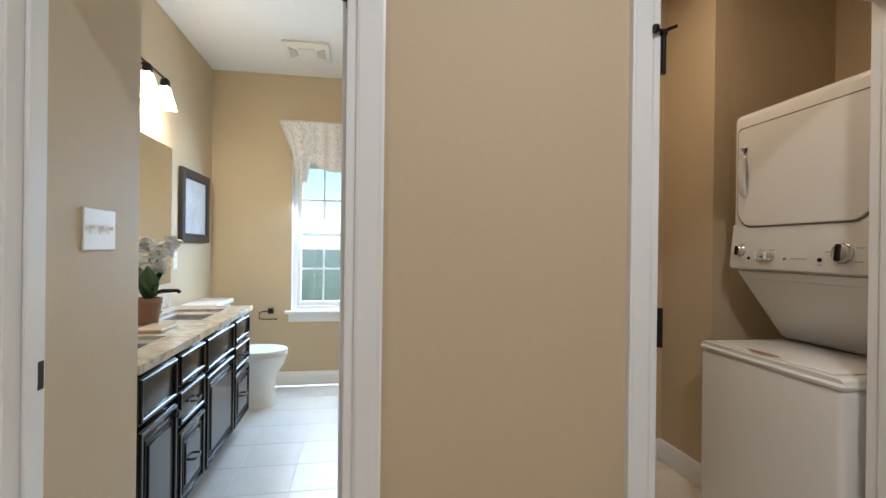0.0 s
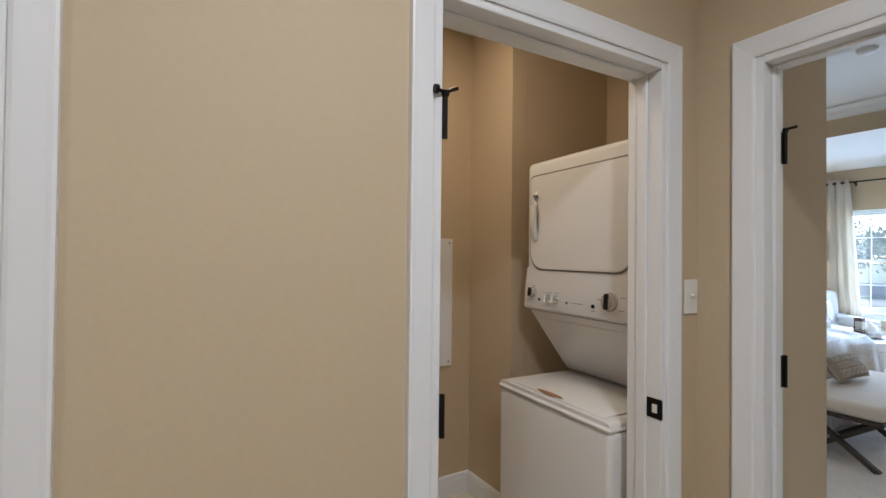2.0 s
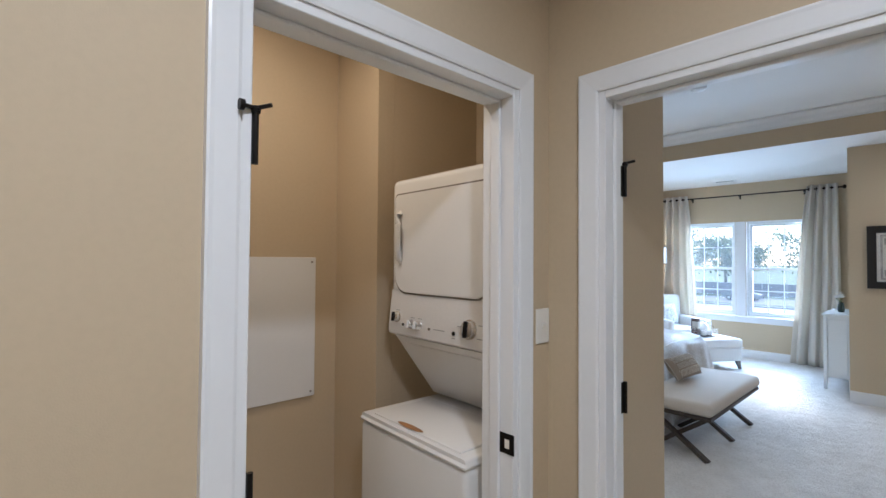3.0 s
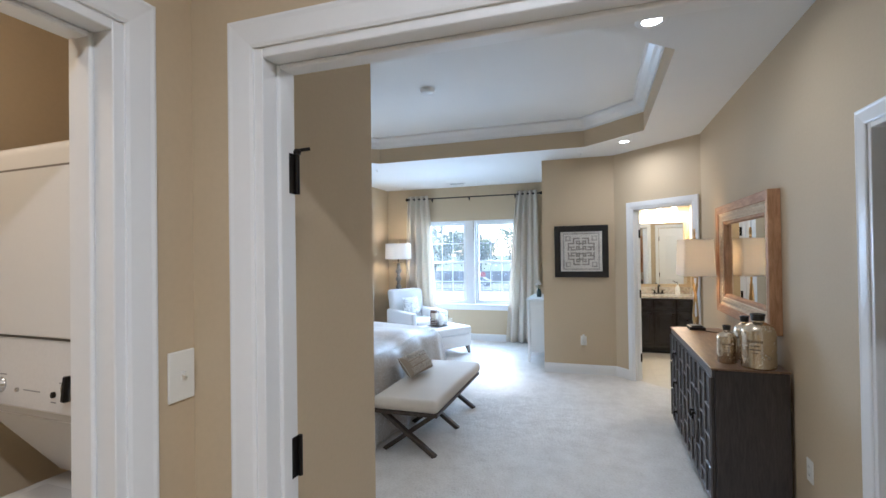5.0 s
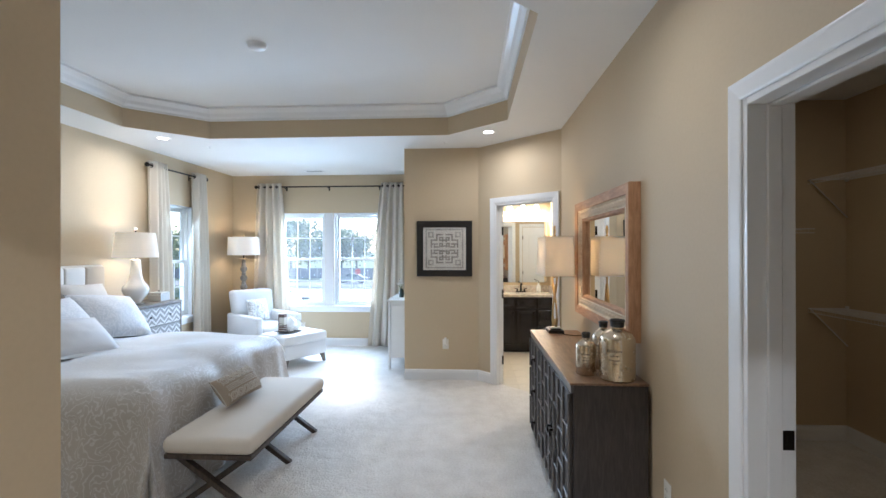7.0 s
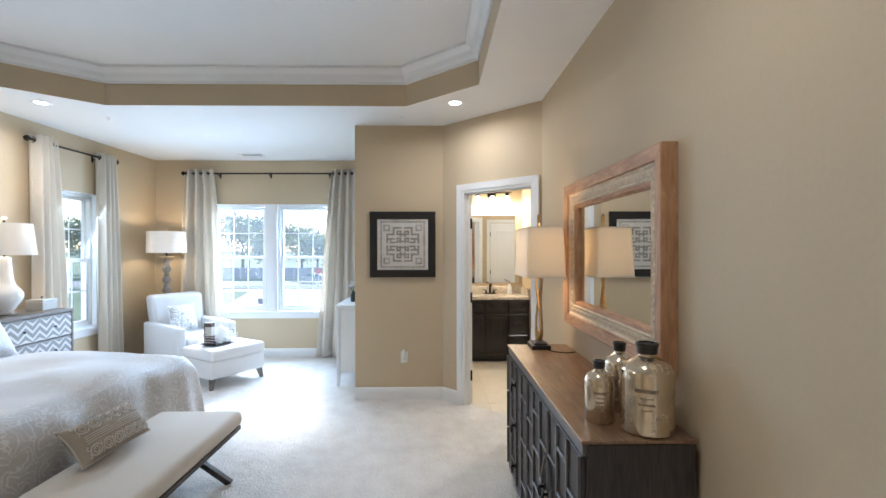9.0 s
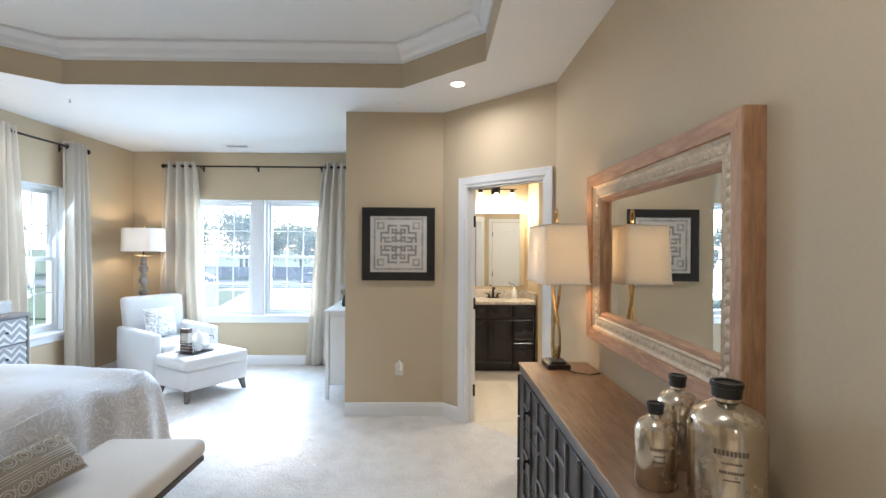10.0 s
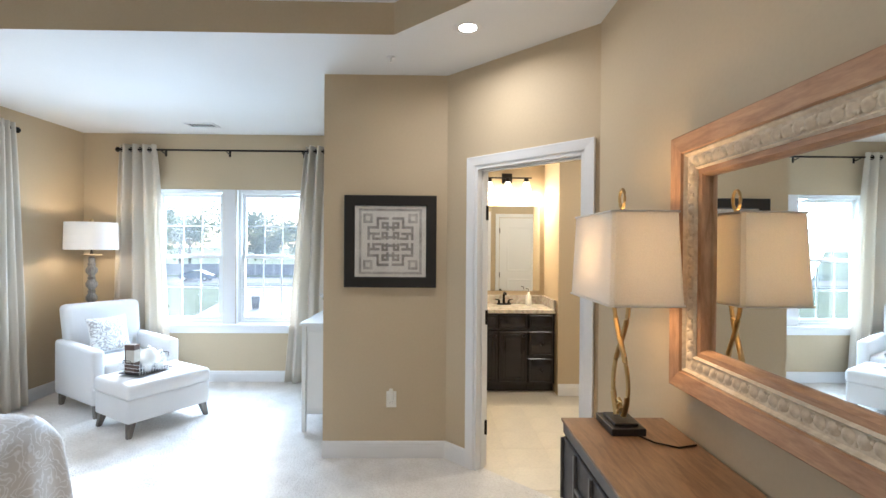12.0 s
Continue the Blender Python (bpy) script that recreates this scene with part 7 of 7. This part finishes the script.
def carved_mirror():
    w, h = 1.27, 0.86
    t = thing("dresser_mirror", pose(4.74, -0.808, 1.47, 0, 0, 180), "large pine mirror with a limewashed carved border above the dresser", "mirror")

    def side_split(prof, ma, mb, name, label=""):
        bm = frame_loop(w, h, prof)
        for f in bm.faces:
            c = f.calc_center_median()
            f.material_index = 1 if abs(c.x) / w > abs(c.z) / h + 0.0 and abs(c.x) > w / 2 - 0.2 else 0
        o = part(name, bm, [mb, ma], t, label)
        return o

    side_split([(0.0, 0.0), (0.0, 0.062), (0.004, 0.066), (0.058, 0.060), (0.062, 0.052), (0.062, 0.0)], PINE, PINE_H, "outer_frame", "orange-brown pine outer frame")
    cb = part("carved_border", frame_loop(w, h, [(0.060, 0.0), (0.060, 0.050), (0.066, 0.054), (0.070, 0.050), (0.074, 0.044), (0.112, 0.038), (0.118, 0.046), (0.124, 0.040), (0.124, 0.0)]), CARVED, t, "limewashed carved border")
    side_split([(0.122, 0.0), (0.122, 0.036), (0.140, 0.034), (0.146, 0.026), (0.150, 0.014), (0.150, 0.0)], PINE, PINE_H, "inner_frame", "pine inner moulding")
    # carved leaves along the border
    bm = grid_bm(lambda u, v: ((u - 0.5) * 0.036 * math.sin(math.pi * (0.15 + 0.8 * v)), -0.010 * math.sin(math.pi * u) * math.sin(math.pi * (0.1 + 0.85 * v)), (v - 0.5) * 0.034), 4, 4)
    leaf = None
    bm2 = lathe([(0.0, -0.004), (0.0065, -0.001), (0.0045, 0.005), (0.0, 0.006)], 8, False)
    bead = None
    o = 0.093
    spots = []
    for sx, n in ((1, 30), (-1, 30)):
        for k in range(n):
            spots.append(((-w / 2 + 0.10) + (w - 0.20) * (k + 0.5) / n, sx * (h / 2 - o), 0 if sx > 0 else 180))
    for sx, n in ((1, 19), (-1, 19)):
        for k in range(n):
            spots.append((sx * (w / 2 - o), (-h / 2 + 0.10) + (h - 0.20) * (k + 0.5) / n, 90 * sx))
    for k, (x, z, a) in enumerate(spots):
        mm = Matrix.Translation((x, -0.041, z)) @ pose(0, 0, 0, 0, a, 0) @ pose(0, 0, 0, 0, 35 if k % 2 else -35, 0)
        if leaf is None:
            leaf = part("carved_leaf", bm, CARVED, cb, smooth=True)
            leaf.matrix_basis = mm
        else:
            share("carved_leaf", leaf.data, cb, mm)
        mm = Matrix.Translation((x, -0.040, z)) @ pose(0, 0, 0, 0, a, 0) @ pose(0.016, 0, 0.010 * (1 if k % 2 else -1), 90)
        if bead is None:
            bead = part("carved_bead", bm2, CARVED, cb, smooth=True)
            bead.matrix_basis = mm
        else:
            share("carved_bead", bead.data, cb, mm)
    part("glass", bbox(-w / 2 + 0.148, w / 2 - 0.148, -0.008, -0.002, -h / 2 + 0.148, h / 2 - 0.148, 0.001, 1), SILVER, t, "silvered glass")


carved_mirror()

# ---- outside ----
GZ = -3.6
ASPHALT = mat("asphalt", (0.16, 0.16, 0.165), 0.9, 0, 0.15, 0.2, 0.15, 6)
GRASS = mat("lawn", (0.075, 0.12, 0.035), 0.95, 0, 0.25, 0.3, 0.3, 5)
CONC = mat("pale_concrete", (0.34, 0.335, 0.32), 0.85, 0, 0.1, 1, 0.1, 20)
SIDING = mat("pale_siding", (0.72, 0.73, 0.75), 0.6, 0, 0.05, 1, 0.03, 20)
ROOF = mat("grey_shingles", (0.13, 0.13, 0.14), 0.9, 0, 0.2, 2, 0.2, 15)
DARKGLASS = mat("far_window_glass", (0.06, 0.08, 0.10), 0.08, 0, 0.1, 2)


def ground():
    bm = bmesh.new()
    v = [bm.verts.new((x, y, GZ)) for x, y in ((-400, -400), (900, -400), (900, 900), (-400, 900))]
    bm.faces.new(v)
    structure("ground", bm, GRASS, "mown lawn ground")


ground()
structure("parking_lot", prism([(17, -30), (62, -30), (62, 26), (17, 26)], GZ, GZ + 0.02), CONC, "sunlit pale concrete forecourt")
structure("road", prism([(66, -80), (77, -80), (77, 120), (66, 120)], GZ, GZ + 0.03), ASPHALT, "grey asphalt road")
structure("kerb", prism([(62, -80), (62.4, -80), (62.4, 120), (62, 120)], GZ, GZ + 0.15), CONC, "concrete kerb beside the road")


def fence():
    f = thing("fence", pose(82, 0, GZ), "long grey fence behind the road", "fence")
    bm = bbox(-0.05, 0.05, 0, 2.96, 0.1, 1.9, 0.01, 1)
    first = part("board_panel", bm, mat("fence_grey", (0.22, 0.21, 0.23), 0.8, 0, 0.2, 2), f)
    post = part("post", bbox(-0.09, 0.09, -0.09, 0.09, 0, 2.0, 0.01, 1), CONC, f)
    for k in range(36):
        if k == 18:
            first.matrix_basis = Matrix.Translation((0, 0, 0))
            continue
        share("board_panel", first.data, f, Matrix.Translation((0, (k - 18) * 3.0, 0)))
        share("post", post.data, f, Matrix.Translation((0, (k - 18) * 3.0 - 0.02, 0)))


fence()
BARK = mat("bark", (0.10, 0.075, 0.055), 0.95, 0, 0.3, 4, 0.3, 20)
LEAVES = [cloth_shade("foliage", (0.12, 0.165, 0.085), 0.5), cloth_shade("foliage_light", (0.16, 0.20, 0.09), 0.5), cloth_shade("foliage_dark", (0.10, 0.14, 0.09), 0.5)]


def tree(x, y, h, spread, seed, conifer=False, leaf=0):
    rnd = random.Random(seed)
    t = thing("tree", pose(x, y, GZ), ("tall dark conifer" if conifer else "leafy green tree") + " beyond the road", "tree", "trees beyond the road")
    limbs = [tube([(0, 0, 0), (0.05 * h * rnd.uniform(-0.3, 0.3), 0, h * 0.4), (0, 0, h * (0.95 if conifer else 0.75))], [h * 0.025, h * 0.017, h * 0.005], 7)]
    tips = []
    for k in range(13):
        a, q = rnd.uniform(0, 6.28), rnd.uniform(0.25, 0.75)
        l = spread * rnd.uniform(0.6, 1.0) * (1.1 - q if conifer else 1)
        p0, p1 = Vector((0, 0, h * q * 0.9)), Vector((l * math.cos(a), l * math.sin(a), h * q * 0.9 + (0 if conifer else l * 0.55)))
        limbs.append(tube([p0, (p0 + p1) / 2 + Vector((0, 0, 0.1 * l)), p1], [h * 0.010, h * 0.006, h * 0.003], 5))
        tips.append((p0, p1))
    part("trunk", join(*limbs), BARK, t)
    verts, faces = [], []
    for _ in range(2600):
        if conifer:
            q = rnd.random() ** 0.7
            rr = spread * (1 - q) * rnd.random() ** 0.5 + 0.15
            a = rnd.uniform(0, 6.28)
            c = Vector((rr * math.cos(a), rr * math.sin(a), h * (0.12 + 0.88 * q) - rr * 0.25))
            s = 0.30
        else:
            p0, p1 = tips[rnd.randrange(len(tips))]
            c = p0.lerp(p1, rnd.uniform(0.45, 1.15)) + Vector((rnd.gauss(0, 1), rnd.gauss(0, 1), rnd.gauss(0, 0.8))) * spread * 0.21
            s = 0.26
        n = Vector((rnd.gauss(0, 1), rnd.gauss(0, 1), rnd.gauss(0, 1))).normalized()
        u = n.orthogonal().normalized() * s * rnd.uniform(0.6, 1.3)
        w = n.cross(u).normalized() * s * rnd.uniform(0.4, 0.9)
        b = len(verts)
        verts += [c - u, c + w, c + u, c - w]
        faces.append((b, b + 1, b + 2, b + 3))
    me = bpy.data.meshes.new("crown")
    me.from_pydata([tuple(v) for v in verts], [], faces)
    me.materials.append(LEAVES[leaf])
    cr = new("crown", me)
    cr.parent = t
    cr["kind"] = "stuff"


for k, (x, y, h, s, c, lf) in enumerate(((88, 44, 11, 4.5, 0, 0), (93, 36, 13, 5.5, 0, 2), (86, 30, 9, 3.6, 0, 1), (96, 50, 14, 4.6, 0, 2), (90, 22, 10, 4.2, 0, 0), (101, 28, 12, 4.8, 0, 2), (60, 36, 8.5, 3.6, 0, 1), (99, 15, 11, 4.6, 0, 0), (92, 60, 12, 5, 0, 0), (105, 42, 14, 5.5, 0, 2), (89, 8, 9, 4, 0, 1), (47, 52, 8, 3.6, 0, 0), (100, 72, 13, 5.5, 0, 2), (96, 0, 11, 4.5, 0, 0))):
    tree(x, y, h, s, 50 + k, bool(c), lf)


def shrub(x, y, s, seed):
    rnd = random.Random(seed)
    t = thing("shrub", pose(x, y, GZ), "low green shrub on the lawn", "shrub", "lawn shrubs")
    verts, faces = [], []
    for _ in range(500):
        a, q = rnd.uniform(0, 6.28), rnd.random() ** 0.5
        c = Vector((s * q * math.cos(a), s * q * math.sin(a), s * rnd.uniform(0.05, 0.9) * (1.1 - q * q)))
        n = Vector((rnd.gauss(0, 1), rnd.gauss(0, 1), rnd.gauss(0, 1))).normalized()
        u = n.orthogonal() * 0.09
        w = n.cross(u)
        b = len(verts)
        verts += [c - u, c + w, c + u, c - w]
        faces.append((b, b + 1, b + 2, b + 3))
    me = bpy.data.meshes.new("leaves")
    me.from_pydata([tuple(v) for v in verts], [], faces)
    me.materials.append(LEAVES[1])
    o = new("leaves", me)
    o.parent = t
    part("twigs", join(*[tube([(0, 0, 0), (0.3 * s * math.cos(a), 0.3 * s * math.sin(a), 0.6 * s)], 0.02, 5) for a in (0, 2, 4)]), BARK, t)


for k, (x, y, s) in enumerate(((44, 24.5, 0.9), (46, 26.0, 0.8), (41, 22.0, 0.8), (43, 27.5, 0.9))):
    shrub(x, y, s, 90 + k)
structure("lawn_bed", prism([(36, 17), (58, 22), (58, 34), (36, 30)], GZ, GZ + 0.08), GRASS, "raised lawn bed")

TYRE = mat("tyre_rubber", (0.02, 0.02, 0.02), 0.8)
RIM = mat("alloy_rim", (0.5, 0.5, 0.52), 0.3, 0.9)


def car(x, y, turn, color, label):
    paint = mat("car_paint", color, 0.25, 0.3, 0.03, 3)
    t = thing("car", pose(x, y, GZ + 0.03, 0, 0, turn), label, "car", "parked cars")
    side = [(-2.15, 0.35), (-2.2, 0.75), (-1.9, 0.92), (-1.35, 0.98), (-0.75, 1.42), (0.65, 1.45), (1.45, 1.02), (2.05, 0.92), (2.2, 0.62), (2.15, 0.32)]
    bm = prism(side, -0.86, 0.86)
    bm.transform(pose(0, 0, 0, 90))
    bmesh.ops.bevel(bm, geom=bm.edges[:], offset=0.07, segments=2, affect="EDGES")
    body = part("body", bm, paint, t, smooth=True)
    for s in (-1, 1):
        gl = prism([(-1.15, 1.0), (-0.70, 1.35), (0.60, 1.38), (1.25, 1.04)], -0.004, 0.004)
        gl.transform(Matrix.Translation((0, s * 0.862, 0)) @ pose(0, 0, 0, 90))
        part("side_window", gl, DARKGLASS, body)
    for wx in (-1.35, 1.38):
        for s in (-1, 1):
            w = part("wheel", moved(lathe([(0.2, -0.1), (0.31, -0.1), (0.33, 0), (0.31, 0.1), (0.2, 0.1)], 20), pose(wx, s * 0.80, 0.33, 90)), TYRE, t)
            part("rim", moved(lathe([(0.0, -0.105), (0.2, -0.105), (0.2, 0.105), (0.0, 0.105)], 14), pose(wx, s * 0.80, 0.33, 90)), RIM, w)
    for s in (-1, 1):
        part("headlight", bbox(2.08, 2.17, min(s * 0.45, s * 0.75), max(s * 0.45, s * 0.75), 0.62, 0.76, 0.02, 1), RIM, body)
        part("tail_light", bbox(-2.2, -2.1, min(s * 0.5, s * 0.78), max(s * 0.5, s * 0.78), 0.68, 0.82, 0.02, 1), mat("tail_red", (0.3, 0.02, 0.02), 0.3), body)


car(70, 33.5, 92, (0.08, 0.12, 0.20), "dark blue sedan on the road")
car(72, 18.0, 88, (0.30, 0.31, 0.33), "silver sedan on the road")
bn = thing("waste_bin", pose(41, 14.3, GZ + 0.02), "dark rubbish bin on the forecourt", "bin")
part("bin_body", lathe([(0.26, 0), (0.32, 0.9), (0.33, 0.95)], 12), mat("bin_plastic", (0.03, 0.035, 0.04), 0.5), bn)
part("bin_lid", lathe([(0.34, 0.95), (0.30, 1.04), (0.0, 1.08)], 12), mat("bin_lid_plastic", (0.03, 0.035, 0.04), 0.5), bn)
sg = thing("stop_sign", pose(61, 14.6, GZ), "red stop sign on a post by the road", "sign")
part("post", tube([(0, 0, 0), (0, 0, 2.4)], 0.04, 8), RIM, sg)
pl = part("plate", moved(prism([(0.4 * math.cos(radians(22.5 + 45 * k)), 0.4 * math.sin(radians(22.5 + 45 * k))) for k in range(8)], -0.01, 0.01), pose(-0.06, 0, 2.3, 90, 0, 90)), mat("sign_red", (0.45, 0.03, 0.03), 0.5), sg)


def house(m, w, d, h, rows, cols, label, wallmat):
    """A gabled house with rows of windows on its front and end; the front looks to -y."""
    t = thing("house", m, label, "house", "houses")
    pts = [(-d / 2, 0), (d / 2, 0), (d / 2, h), (0, h + d * 0.38), (-d / 2, h)]
    bm = prism(pts, -w / 2, w / 2)
    bm.transform(pose(0, 0, 0, 90, 0, 90))
    wl = part("wall", bm, wallmat, t)
    n = int(h / 0.2)
    part("siding_laps", join(*[bbox(-w / 2 - 0.012, w / 2 + 0.012, -d / 2 - 0.02, -d / 2 - 0.001, 0.2 * k, 0.2 * k + 0.17, 0.004, 1) for k in range(n)]), wallmat, wl)
    for s in (-1, 1):
        r = math.atan2(d * 0.38, d / 2)
        L = d / 2 / math.cos(r) + 0.4
        part("roof", moved(bbox(-w / 2 - 0.4, w / 2 + 0.4, -L / 2, L / 2, 0, 0.12, 0.02, 1), Matrix.Translation((0, s * d / 4, h + d * 0.19 + 0.02)) @ pose(0, 0, 0, -s * math.degrees(r))), ROOF, t)
    for j in range(rows):
        for k in range(cols):
            x = -w / 2 + w * (k + 0.5) / cols
            z = 0.9 + 2.9 * j
            for face in range(2):
                if face == 1 and k >= 3:
                    continue
                mm = Matrix.Translation((x, -d / 2 - 0.02, z)) if face == 0 else pose(-w / 2 - 0.02, -d / 2 + d * (k + 0.5) / 3, z, 0, 0, -90)
                wn = part("window", moved(frame_loop(1.1, 1.6, [(0, 0), (0, 0.05), (0.09, 0.05), (0.09, 0)]), mm @ Matrix.Translation((0, 0, 0.8))), TRIM, t)
                part("pane", moved(bbox(-0.47, 0.47, -0.03, -0.01, 0.08, 1.52, 0.002, 1), mm), DARKGLASS, wn)
                part("mullion", moved(bbox(-0.47, 0.47, -0.045, -0.031, 0.78, 0.83, 0.002, 1), mm), TRIM, wn)
                for s in (-1, 1):
                    part("shutter", moved(bbox(s * 0.75 - 0.18, s * 0.75 + 0.18, -0.05, 0, 0, 1.6, 0.01, 1), mm), mat("shutter_blue", (0.05, 0.075, 0.12), 0.6), wn)


house(pose(23, 26, GZ, 0, 0, -28), 10, 8, 6.0, 2, 4, "pale blue-grey sided house with dark shutters next door", SIDING)
house(pose(38, 40, GZ, 0, 0, -40), 12, 8, 5.6, 2, 5, "white sided house with a grey roof across the lawn", SIDING)

# ---- floor tiles of the two bathrooms and the laundry ----


def tiles(name, x0, x1, y0, y1, size, material, label, skip=0.0):
    """Square tiles with recessed joints, each one a piece."""
    f = thing(name, pose(0, 0, 0), label, "floor", "", "structure")
    g = 0.002
    bm = bbox(-size / 2 + g / 2, size / 2 - g / 2, -size / 2 + g / 2, size / 2 - g / 2, -0.008, 0.0, 0.0012, 1)
    first = None
    nx, ny = int(round((x1 - x0) / size)), int(round((y1 - y0) / size))
    for i in range(nx):
        for j in range(ny):
            cx, cy = x0 + size * (i + 0.5), y0 + size * (j + 0.5)
            if skip and cx - cy < skip:
                continue
            mm = Matrix.Translation((cx, cy, -0.004))
            if first is None:
                first = part("tile", bm, material, f)
                first.matrix_basis = mm
            else:
                share("tile", first.data, f, mm)
    part("grout_bed", bbox(x0, x1, y0, y1, -0.04, -0.0058, 0.001, 1), GROUT, f)


tiles("floor_bath", -1.215, 0.615, 1.27, 4.32, 0.305, BTILE, "pale square tiled bathroom floor")
tiles("floor_laundry", 0.62, 2.45, 1.20, 2.73, 0.305, TILE, "cream square tiled laundry floor")
tiles("floor_bath2", 6.33, 9.38, -3.19, 0.775, 0.305, TILE, "cream square tiled second bathroom floor", 6.95)
